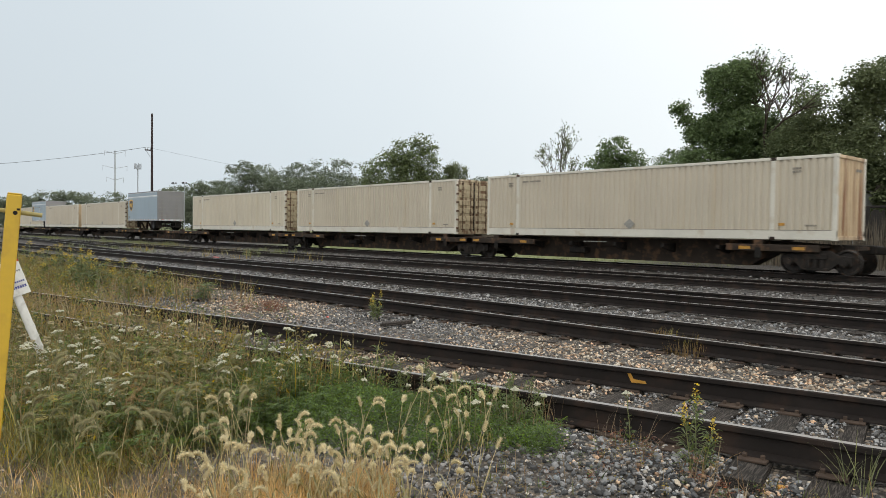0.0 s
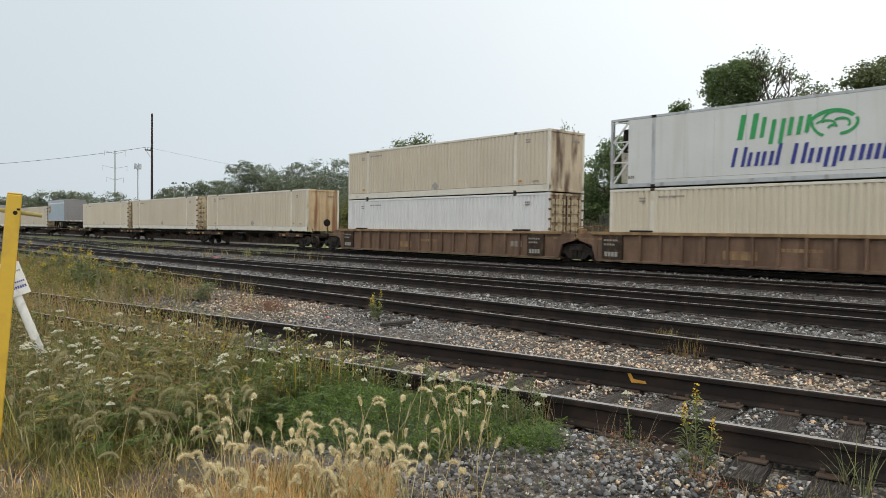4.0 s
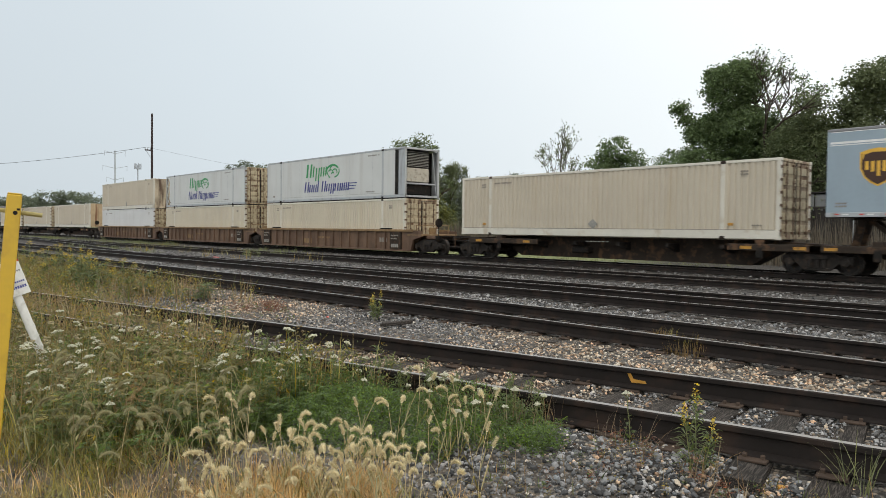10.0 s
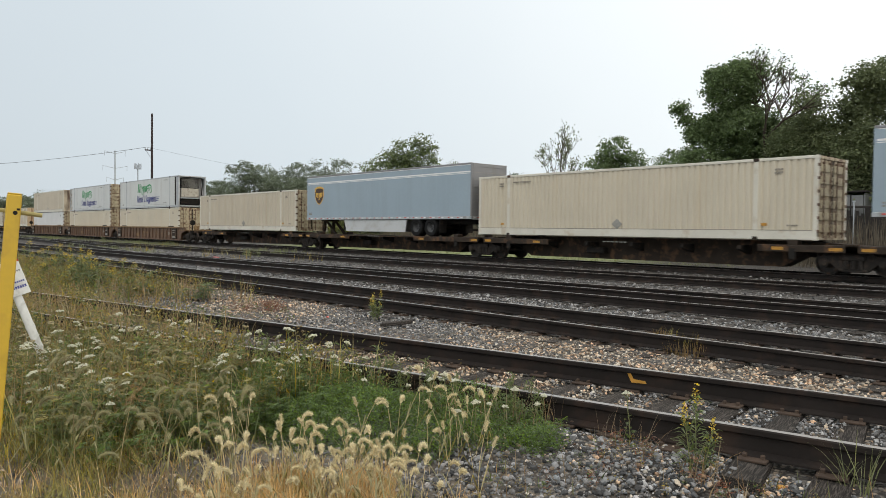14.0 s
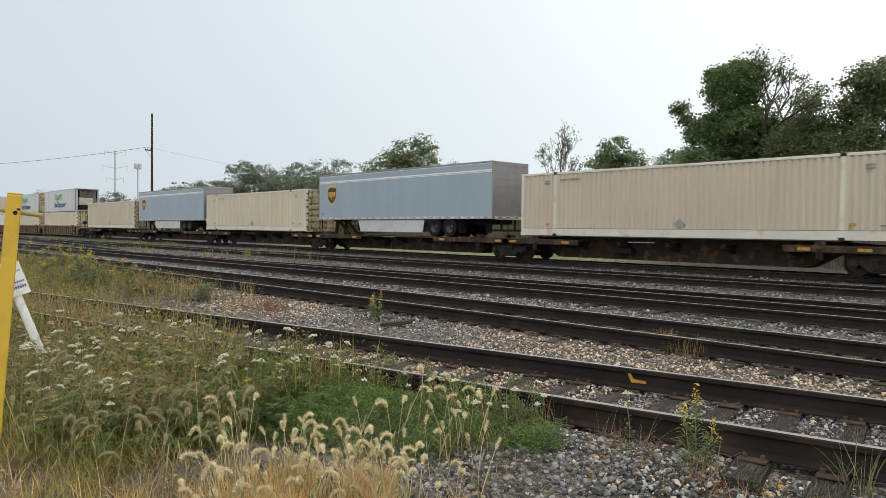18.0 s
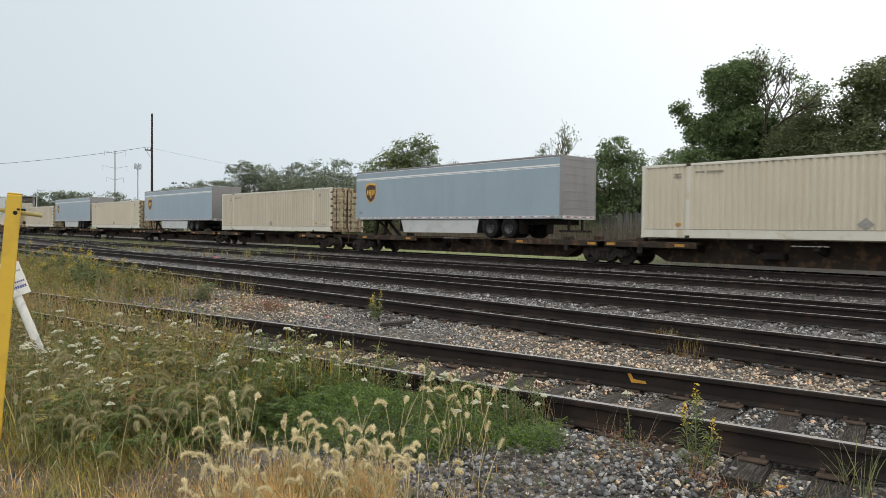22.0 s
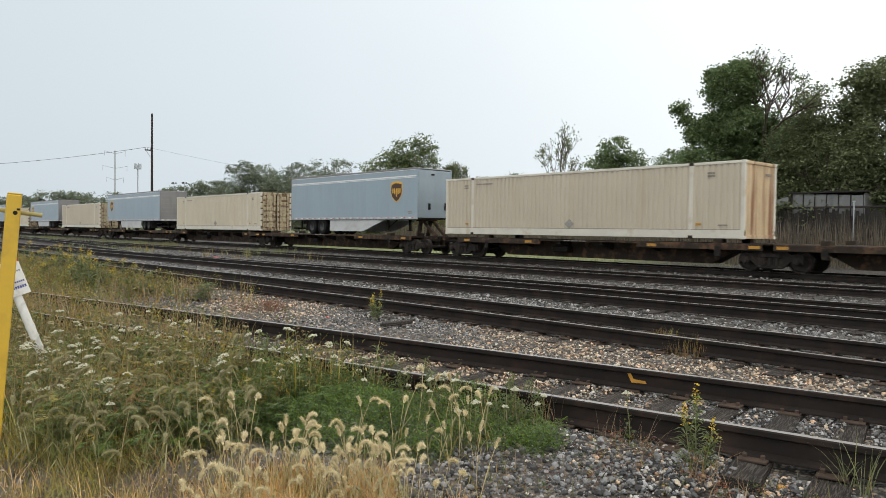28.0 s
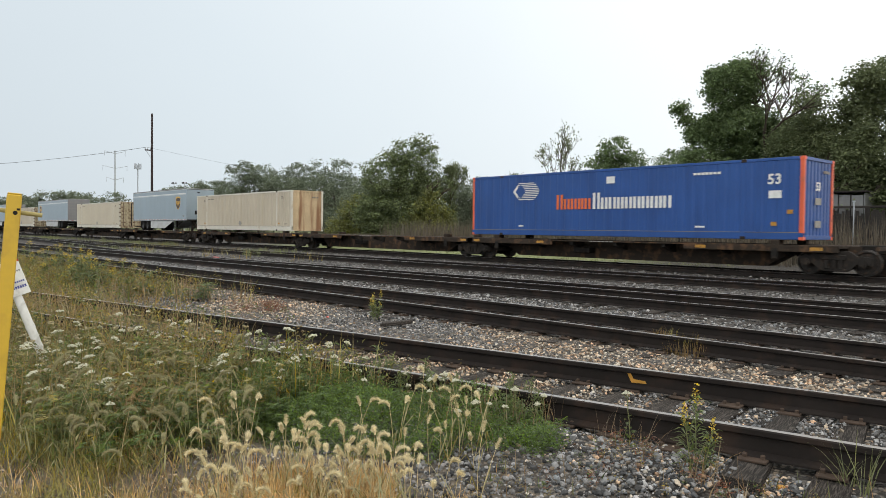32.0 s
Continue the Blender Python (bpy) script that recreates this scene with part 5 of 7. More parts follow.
def lobes_of(kind, h, w, seed):
    """Lobes for an ordinary crown, each a little different."""
    rng = random.Random(seed)
    base = {"round": [(0, 0, 0.62, 0.34, 0.34, 0.22), (-0.28, 0.1, 0.50, 0.22, 0.24, 0.18), (0.28, -0.1, 0.53, 0.23, 0.24, 0.19), (0.06, 0.2, 0.83, 0.20, 0.22, 0.13), (-0.14, -0.15, 0.75, 0.18, 0.2, 0.14), (0.20, 0, 0.33, 0.27, 0.26, 0.16), (-0.2, 0, 0.28, 0.27, 0.26, 0.15)],
            "bush": [(0, 0, 0.28, 0.42, 0.4, 0.26), (-0.32, 0, 0.26, 0.22, 0.26, 0.24), (0.33, 0.05, 0.30, 0.22, 0.26, 0.26), (-0.14, 0, 0.60, 0.26, 0.28, 0.24), (0.18, 0, 0.58, 0.24, 0.24, 0.24), (0.0, 0, 0.82, 0.15, 0.16, 0.15)],
            "thin": [(0, 0, 0.45, 0.30, 0.3, 0.14), (-0.1, 0, 0.25, 0.4, 0.4, 0.14)]}[kind]
    j = lambda s: rng.uniform(1 - s, 1 + s)
    return [(a * w * j(0.25), b * w, c * h * j(0.06), ra * w * j(0.2), rb * w, rc * h * j(0.2)) for a, b, c, ra, rb, rc in base]


def build_trees():
    # the large maple: dense on one side, half bare on the other
    maple = [(-0.9, 0, 12.0, 2.1, 2.0, 1.8), (-4.5, 0, 10.7, 0.55, 0.6, 0.42), (-3.9, 0.2, 9.9, 0.45, 0.6, 0.35), (-3.3, 0.2, 8.9, 0.8, 0.9, 0.8), (-2.0, 0, 9.2, 1.6, 1.7, 1.4), (0.2, 0, 8.8, 2.2, 2.4, 2.0), (-0.3, 0, 13.55, 0.8, 0.8, 0.5), (-1.9, 0, 13.0, 0.7, 0.7, 0.6), (0.9, 0.3, 13.1, 0.9, 0.8, 0.8, 0.35),
             (2.3, 0, 12.9, 0.9, 0.8, 0.8, 0.06), (3.5, 0, 12.2, 0.9, 0.8, 0.7, 0.07), (4.4, 0, 11.4, 0.6, 0.6, 0.5, 0.05), (2.6, 0, 10.6, 1.1, 1.0, 0.9, 0.04), (-2.4, 0, 6.6, 2.1, 2.0, 1.6), (-0.6, 0, 5.6, 2.2, 2.2, 1.7), (1.9, 0, 6.6, 1.6, 1.6, 1.5, 0.7)]
    tree(-24.1, 50, 14.8, maple, "large leafy green maple with half bare upper limbs", LEAF, 84000, 0.175, 0.30, 11, 5, 0.26, 0.5,
         limbs=[((0.5, 0, 6.8), (0.55, 0, 0.9), 2.2, 0.13, 5), ((0.9, 0, 8.2), (0.9, 0.1, 0.8), 1.7, 0.10, 5), ((0.2, 0, 9.0), (0.25, 0, 1.0), 1.7, 0.08, 5)], tip_leaves=1, fuzz=0.25, loose=1.0)
    rows = (
        # x, y, height, width, kind, leaf, count, size, seed, label
        (-20.2, 49.2, 9.9, 6.6, "round", LEAF_S, 100000, 0.14, 71, "soft dusty green tree beside the maple"),
        (-17.4, 49.6, 8.8, 5.2, "round", LEAF_S, 70000, 0.14, 72, "soft dusty green tree beside the maple"),
        (-16.2, 52, 15.0, 7.4, "round", LEAF_D, 38000, 0.19, 21, "tall dusty green tree with see-through top"),
        (-11.2, 51, 17.2, 8.0, "round", LEAF_D, 66000, 0.16, 22, "tall dark green tree beside the fence"),
        (-19.2, 48.5, 11.0, 6.4, "bush", LEAF_D, 30600, 0.18, 23, "dense dark olive tree in the thicket"),
        (-16.0, 48.6, 8.8, 5.6, "bush", LEAF_D, 22100, 0.18, 24, "dense dark olive tree in the thicket"),
        (-12.0, 48.6, 8.4, 6.0, "bush", LEAF_D, 22100, 0.18, 25, "dense dark olive tree in the thicket"),
        (-26.0, 54.0, 7.4, 7.5, "bush", LEAF_D, 22100, 0.20, 26, "shaded green tree behind the maple"),
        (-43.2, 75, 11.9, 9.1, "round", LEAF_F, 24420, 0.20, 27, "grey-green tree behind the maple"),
        (-40.8, 58, 11.0, 10.2, "bush", LEAF, 38000, 0.21, 28, "broad green tree above the reeds"),
        (-35.6, 59, 9.3, 7.4, "bush", LEAF, 18700, 0.21, 29, "broad green tree above the reeds"),
        (-50.0, 57, 6.8, 8.0, "bush", LEAF_D, 26000, 0.20, 61, "shaded green bush behind the reeds"),
        (-46.2, 56, 5.8, 6.5, "bush", LEAF_D, 20000, 0.20, 62, "shaded green bush behind the reeds"),
        (-43.0, 53.5, 5.0, 5.0, "bush", LEAF, 11000, 0.19, 63, "low green bush at the old fence"),
        (-46.6, 57, 11.0, 2.5, "thin", LEAF_D, 5200, 0.23, 30, "slender sparse tree losing its leaves"),
        (-76.4, 60, 14.2, 14.0, "bush", LEAF_G, 56000, 0.25, 31, "bright green bushy tree beside the line"),
        (-73.8, 61, 16.3, 7.0, "bush", LEAF_G, 24000, 0.25, 32, "green tree with spiky upright top"),
        (-70.5, 60, 7.0, 6.0, "bush", LEAF_Y, 17000, 0.22, 33, "yellow-green bush at the edge of the grass"),
        (-83.0, 58, 6.6, 7.5, "bush", LEAF_Y, 17000, 0.22, 34, "yellow-green bush at the edge of the grass"),
        (-72.8, 66, 10.9, 3.0, "thin", LEAF_D, 4250, 0.24, 35, "slender dark tree behind the bushes"),
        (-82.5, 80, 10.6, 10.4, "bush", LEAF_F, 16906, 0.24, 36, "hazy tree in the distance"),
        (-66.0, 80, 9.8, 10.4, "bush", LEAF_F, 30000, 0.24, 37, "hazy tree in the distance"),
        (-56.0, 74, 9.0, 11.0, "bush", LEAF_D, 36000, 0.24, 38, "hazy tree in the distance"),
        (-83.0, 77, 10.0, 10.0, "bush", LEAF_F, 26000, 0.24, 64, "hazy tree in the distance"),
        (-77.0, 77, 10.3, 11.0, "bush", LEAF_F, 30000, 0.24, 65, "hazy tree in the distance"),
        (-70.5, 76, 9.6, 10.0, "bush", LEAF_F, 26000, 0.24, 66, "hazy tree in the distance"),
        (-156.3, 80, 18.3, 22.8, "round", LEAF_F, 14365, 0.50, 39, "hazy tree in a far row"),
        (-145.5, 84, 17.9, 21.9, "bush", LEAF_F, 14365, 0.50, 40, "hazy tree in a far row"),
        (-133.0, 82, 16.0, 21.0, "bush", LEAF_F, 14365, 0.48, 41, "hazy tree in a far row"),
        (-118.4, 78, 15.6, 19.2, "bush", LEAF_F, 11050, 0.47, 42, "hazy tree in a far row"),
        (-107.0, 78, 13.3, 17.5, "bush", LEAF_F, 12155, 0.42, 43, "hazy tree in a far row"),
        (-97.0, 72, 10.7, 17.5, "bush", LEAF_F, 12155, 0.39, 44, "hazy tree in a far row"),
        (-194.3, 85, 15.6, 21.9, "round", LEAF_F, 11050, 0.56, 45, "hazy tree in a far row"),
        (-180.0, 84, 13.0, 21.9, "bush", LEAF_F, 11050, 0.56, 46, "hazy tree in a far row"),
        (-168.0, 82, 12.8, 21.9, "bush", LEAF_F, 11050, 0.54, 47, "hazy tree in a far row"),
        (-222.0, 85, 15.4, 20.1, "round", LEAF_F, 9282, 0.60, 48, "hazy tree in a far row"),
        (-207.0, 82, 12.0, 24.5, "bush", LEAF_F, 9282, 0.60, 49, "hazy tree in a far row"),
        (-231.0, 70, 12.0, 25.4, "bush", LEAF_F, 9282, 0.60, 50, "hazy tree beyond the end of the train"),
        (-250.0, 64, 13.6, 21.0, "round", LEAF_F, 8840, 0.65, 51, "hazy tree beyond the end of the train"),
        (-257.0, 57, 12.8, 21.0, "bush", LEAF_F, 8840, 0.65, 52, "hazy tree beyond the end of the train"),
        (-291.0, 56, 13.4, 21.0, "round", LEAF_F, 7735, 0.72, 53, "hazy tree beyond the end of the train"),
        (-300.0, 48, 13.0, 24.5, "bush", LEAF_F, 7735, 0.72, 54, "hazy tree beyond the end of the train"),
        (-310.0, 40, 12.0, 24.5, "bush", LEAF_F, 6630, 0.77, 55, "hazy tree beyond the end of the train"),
    )
    for x, y, h, w, kind, leaf, count, size, seed, label in rows:
        thin = kind == "thin"
        if x < -90:
            count, size = int(count * 1.8), size * 0.68
        else:
            count = int(count * (0.95 if x > -60 else 0.7))
        tr = tree(x, y, h, lobes_of(kind, h, w, seed), label, leaf, count, size, (0.10 + h * 0.011) * (0.75 if thin else 1.0), seed, 4 if not thin else 5, 0.30 if thin else 0.235 if kind != "bush" else 0.22, 0.30 if thin else 0.55, tip_leaves=(8 if x > -60 else 26) if thin else 4, fuzz=0.30 if x > -60 else 0.40 if x > -90 else 0.55)
        if thin:
            tr.matrix_basis = tr.matrix_basis @ Matrix.Diagonal((0.6, 0.6, 1.0, 1.0))


build_trees()


# ---------- behind the train ----------
def ribbons(rng, base, h, w, lean, material, name, bend=0.5):
    """Grass blades or reed stalks as bent tapering ribbons; base (k, 3), arrays h, w."""
    k = len(base)
    ang = rng.uniform(0, 2 * math.pi, k)
    face = rng.uniform(0, 2 * math.pi, k)
    d = np.stack([np.cos(ang), np.sin(ang), np.zeros(k)], 1)
    s = np.stack([np.cos(face), np.sin(face), np.zeros(k)], 1)
    amt = rng.uniform(0.1, 1.0, k) * lean
    cols = []
    for t, ww in ((0, 1.0), (0.4, 0.85), (0.75, 0.55), (1.0, 0.0)):
        c = base + d * (amt * h * (t * 0.4 + bend * t * t))[:, None] + np.array((0, 0, 1.0)) * (h * (t - 0.35 * amt * t * t))[:, None]
        if ww:
            cols += [c - s * (w * ww / 2)[:, None], c + s * (w * ww / 2)[:, None]]
        else:
            cols.append(c)
    v = np.stack(cols, 1).reshape(-1, 3)
    tri = np.array([(0, 1, 3), (0, 3, 2), (2, 3, 5), (2, 5, 4), (4, 5, 6)])
    f = (tri[None] + (np.arange(k) * 7)[:, None, None]).reshape(-1, 3)
    ob = new(name, bulk(name, v, f, material))
    return ob


def sample(rng, n, x0, x1, y0, y1, keep=None):
    """Random places on the ground inside a rectangle, thinned by keep(x, y)."""
    xy = np.stack([rng.uniform(x0, x1, n), rng.uniform(y0, y1, n)], 1)
    if keep is not None:
        xy = xy[keep(xy[:, 0], xy[:, 1])]
    z = np.array([ground_z(a, b) for a, b in xy]) - 0.01
    return np.column_stack([xy, z])


def build_back():
    rng = np.random.default_rng(70)
    pts = sample(rng, 16000, -62, -4, 40.0, 50.5, lambda x, y: np.where(x < -24, y > 45.5, y < 45.8))
    tagged(ribbons(rng, pts, rng.uniform(1.2, 3.1, len(pts)), rng.uniform(0.02, 0.05, len(pts)), 0.25, REED, "dry_reeds", 0.2), "tall dry grey-brown reeds behind the railway", "reeds", kind="stuff")
    pts = sample(rng, 6000, -100, -50, 46.0, 54.0)
    tagged(ribbons(rng, pts, rng.uniform(0.5, 1.4, len(pts)), rng.uniform(0.03, 0.07, len(pts)), 0.5, REED, "dry_reeds", 0.3), "dry reeds and tall grass before the trees", "reeds", kind="stuff")
    pts = sample(rng, 12000, -68, -19, 29.8, 45.5)
    tagged(ribbons(rng, pts, rng.uniform(0.05, 0.16, len(pts)), rng.uniform(0.03, 0.06, len(pts)), 0.6, GRASS_L, "mown_grass"), "short light green grass strip beyond the train", "grass", kind="stuff")
    # board fence under the trees; its near-black colour stands in for the shade there
    f = thing("board_fence", "old dark board fence under the trees", "fence", kind="structure")
    r = random.Random(5)
    meshes = []
    for i in range(4):
        hh = 2.9 + 0.12 * i
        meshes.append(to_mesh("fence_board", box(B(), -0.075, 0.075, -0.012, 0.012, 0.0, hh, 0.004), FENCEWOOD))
    x = -27.0
    while x < -6:
        shared("fence_board", meshes[r.randrange(4)], f, pose(x, 46.2, -0.3 + r.uniform(-0.1, 0.05), r.uniform(-1.0, 1.0), r.uniform(-0.5, 0.5), 0))
        x += 0.152
    for z in (0.5, 2.0):
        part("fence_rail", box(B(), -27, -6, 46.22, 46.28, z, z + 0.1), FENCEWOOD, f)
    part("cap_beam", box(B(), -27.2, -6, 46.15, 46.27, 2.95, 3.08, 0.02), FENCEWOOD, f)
    g = thing("grey_fence", "weathered grey board fence behind the reeds", "fence", kind="structure")
    gm = [to_mesh("fence_board", box(B(), -0.075, 0.075, -0.012, 0.012, 0.0, 3.3 + 0.1 * i, 0.004), GREYWOOD) for i in range(3)]
    x = -40.2
    while x < -35.7:
        if r.random() > 0.06:
            shared("fence_board", gm[r.randrange(3)], g, pose(x, 55.0, -0.3 + r.uniform(-0.1, 0.05), r.uniform(-1.5, 1.5), r.uniform(-1.0, 1.0), 0))
        x += 0.165
    part("fence_rail", box(B(), -40.2, -35.7, 55.02, 55.08, 1.8, 1.9), GREYWOOD, g)
    # white box body and low white shed beyond the fence
    b = thing("truck_body", "dull grey box truck body with dark door frame", "truck body", m=pose(-34.6, 56, -0.27, 0, 0, 34))
    part("box", box(B(), -1.35, 1.35, -2.5, 2.5, 0.9, 4.3, 0.03), SHEDGREY, b)
    for xx in (-1.36, -0.72, -0.07, 0.58, 1.22):
        part("door_frame", box(B(), xx, xx + 0.14, -2.56, -2.5, 0.95, 4.30), BLACKST, b)
    for zz in (0.9, 4.2):
        part("door_frame", box(B(), -1.35, 1.35, -2.55, -2.5, zz, zz + 0.14), BLACKST, b)
    part("chassis", box(B(), -1.0, 1.0, -2.4, 2.4, 0.0, 0.9, 0.05), BLACKST, b)
    s = thing("low_shed", "long low white shed with a dark roof edge", "shed", m=pose(-25.0, 66, -0.27))
    part("wall", box(B(), -5.5, 5.5, 0, 6, 0, 4.9), WHITE, s)
    part("roof", prism(B(), [(-0.3, 4.9), (6.3, 4.9), (3.0, 6.0)], "x", -5.8, 5.8), GALV, s)
    for xx in np.arange(-5, 5, 1.6):
        part("panel_rib", box(B(), xx, xx + 0.08, -0.05, 0, 0, 4.9), GALV, s)
    w = thing("panel_shed", "low grey panelled shed under the trees with a dark roof edge", "shed", m=pose(-17.6, 46.5, -0.27))
    for i in range(6):
        part("wall_panel", box(B(), -1.7 + i * 0.68, -1.06 + i * 0.68, 0.0, 0.08, 0.2, 4.15 - 0.03 * i, 0.01), SHEDGREY, w)
        part("panel_post", box(B(), -1.76 + i * 0.68, -1.70 + i * 0.68, -0.03, 0.10, 0.0, 4.2 - 0.03 * i), FENCEWOOD, w)
    part("roof_edge", box(B(), -1.95, 2.5, -0.12, 1.8, 4.16, 4.26, 0.02), FENCEWOOD, w)
    part("side_wall", box(B(), 2.38, 2.44, 0.0, 1.7, 0.0, 4.1), SHEDGREY, w)
    part("lean_to_roof", prism(B(), [(-1.95, 3.55), (-5.6, 3.05), (-5.6, 3.13), (-1.95, 4.0)], "y", -0.05, 1.2), SHEDGREY, w, "sloping grey sheet roof")
    p = thing("fence_post", "pale steel post standing in the reeds", "post", m=pose(-14.9, 44.0, -0.27))
    part("shaft", cyl(B(), (0, 0, 0), (0, 0, 3.5), 0.035, 10), GALV, p, smooth=True)
    part("cap", cyl(B(), (0, 0, 3.5), (0, 0, 3.56), 0.08, 10), GALV, p)
    # red signal lamps behind the train
    g = thing("signal_mast", "signal mast with two lit red lamps", "signal", m=pose(-45.2, 48.0, -0.27))
    part("mast", cyl(B(), (0, 0, 0), (0, 0, 4.3), 0.06, 10), POLEWOOD, g)
    for zz in (2.62, 3.64):
        h = part("signal_head", cyl(B(), (0, 0.1, zz), (0.05, -0.12, zz), 0.15, 16), BLACKST, g)
        part("lamp", cyl(B(), (0.05, -0.125, zz), (0.055, -0.14, zz), 0.065, 14), LAMP_RED, h, "lit red signal lamp")


build_back()


# ---------- poles and wires ----------
def cable(name, a, b, sag, r, label):
    a, b = Vector(a), Vector(b)
    bm = B()
    n = 24
    pts = [a.lerp(b, i / n) - Vector((0, 0, 4 * sag * (i / n) * (1 - i / n))) for i in range(n + 1)]
    for p, q in zip(pts, pts[1:]):
        cyl(bm, p, q, r, 5)
    ob = new(name, to_mesh(name, bm, BLACKST))
    return tagged(ob, label, "cable")


def build_poles():
    p = thing("utility_pole", "tall dark wooden utility pole with a short side arm", "utility pole", m=pose(-90.5, 32.0, -0.5))
    part("shaft", cyl(B(), (0, 0, 0), (0, 0, 15.8), 0.17, 14, 0.11), POLEWOOD, p, smooth=True)
    part("side_arm", box(B(), -0.10, 0.02, -0.85, 0.0, 11.2, 11.34, 0.02), POLEWOOD, p)
    part("arm_brace", cyl(B(), (-0.05, -0.7, 11.2), (-0.02, 0, 10.2), 0.03, 6), GALV, p)
    for yy in (-0.8, -0.5, -0.15):
        part("insulator", cyl(B(), (-0.04, yy, 11.34), (-0.04, yy, 11.60), 0.05, 8), GALV, p)
    part("ground_wire", cyl(B(), (0.165, -0.06, 0.2), (0.115, -0.04, 15.0), 0.012, 5), BLACKST, p)
    cable("overhead_wire", (-90.5, 31.3, 11.1), (-150.0, 6.0, 10.6), 1.0, 0.022, "slack dark overhead wire from the pole")
    cable("overhead_wire", (-90.5, 31.5, 11.1), (-60.0, 62.0, 4.5), 0.6, 0.010, "thin overhead wire to the trees")
    t = thing("transmission_pole", "far grey steel transmission pole with three pairs of arms", "pylon", m=pose(-360, 110, -0.27))
    part("shaft", cyl(B(), (0, 0, 0), (0, 0, 37.5), 0.5, 12, 0.25), GALV, t, smooth=True)
    u = Vector((0.30, 0.95, 0)).normalized()
    for z, ln in ((37.0, 4.6), (30.0, 5.4), (24.5, 3.8)):
        for s in (-1, 1):
            a = u * s * ln
            arm = part("arm", cyl(B(), (0, 0, z - 0.9), (a.x, a.y, z + 0.3), 0.12, 6, 0.07), GALV, t)
            part("insulator", cyl(B(), (a.x * 0.97, a.y * 0.97, z + 0.2), (a.x * 0.97, a.y * 0.97, z - 2.0), 0.08, 6), GALV, arm)
    m = thing("antenna_mast", "slim grey mast with a ring of antennas", "mast", m=pose(-224, 75, -0.27))
    part("shaft", cyl(B(), (0, 0, 0), (0, 0, 20.2), 0.22, 12, 0.15), GALV, m, smooth=True)
    part("platform", cyl(B(), (0, 0, 18.9), (0, 0, 19.1), 0.5, 16), GALV, m)
    for k in range(6):
        a = k * 2 * math.pi / 6
        part("antenna", box(B(), 0.9 * math.cos(a) - 0.10, 0.9 * math.cos(a) + 0.10, 0.9 * math.sin(a) - 0.10, 0.9 * math.sin(a) + 0.10, 18.9, 20.6), GALV, m)
    for x, y in ((-195.4, 75.0), (-192.2, 76.6)):
        l = thing("flood_light", "tall yard light with a cluster of lamps", "yard light", "yard lights", m=pose(x, y, -0.27))
        part("shaft", cyl(B(), (0, 0, 0), (0, 0, 13.6), 0.11, 10, 0.08), GALV, l, smooth=True)
        part("cross_bar", box(B(), -0.4, 0.4, -0.4, 0.4, 13.4, 13.6), GALV, l)
        for dx, dy in ((-0.55, -0.3), (0.5, -0.4), (0.1, 0.5)):
            part("lamp_head", box(B(), dx - 0.15, dx + 0.15, dy - 0.15, dy + 0.15, 13.3, 13.75, 0.06), BLACKST, l)


build_poles()


# ---------- foreground: weeds beside the siding ----------
def siding_y(x):
    return 5.19 + 0.225 * x


swaying = []


def fronds(rng, roots, high, material, label):
    """Feathery compound leaves: a bent midrib with narrow leaflets on both sides, several from each root."""
    per, pairs = 9, 8
    k = len(roots) * per
    base = np.repeat(roots, per, 0)
    base[:, 2] += rng.uniform(*high, k) * 0.75
    ang, rise, ln = rng.uniform(0, 2 * math.pi, k), rng.uniform(0.05, 0.9, k), rng.uniform(0.05, 0.14, k)
    d = np.stack([np.cos(ang), np.sin(ang), np.zeros(k)], 1)
    s = np.stack([-np.sin(ang), np.cos(ang), np.zeros(k)], 1)
    verts = []
    for j in range(pairs):
        t = (j + 1) / pairs
        c = base + d * (ln * t)[:, None] + np.array((0, 0, 1.0)) * (ln * (rise * t - 0.7 * t * t))[:, None]
        w = ln * 0.42 * math.sin(math.pi * (0.12 + 0.80 * t))
        for side in (-1, 1):
            tip = c + (s * side + d * 0.7) * w[:, None] + np.array((0, 0, 1.0)) * (w * rng.uniform(-0.25, 0.35, k))[:, None]
            verts += [c - d * (0.10 * w)[:, None], c + d * (0.24 * w)[:, None], tip]
    v = np.stack(verts, 1).reshape(-1, 3)
    f = np.arange(len(v)).reshape(-1, 3)
    return tagged(new("leafy_weeds", bulk("leafy_weeds", v, f, material)), label, "weeds", kind="stuff")


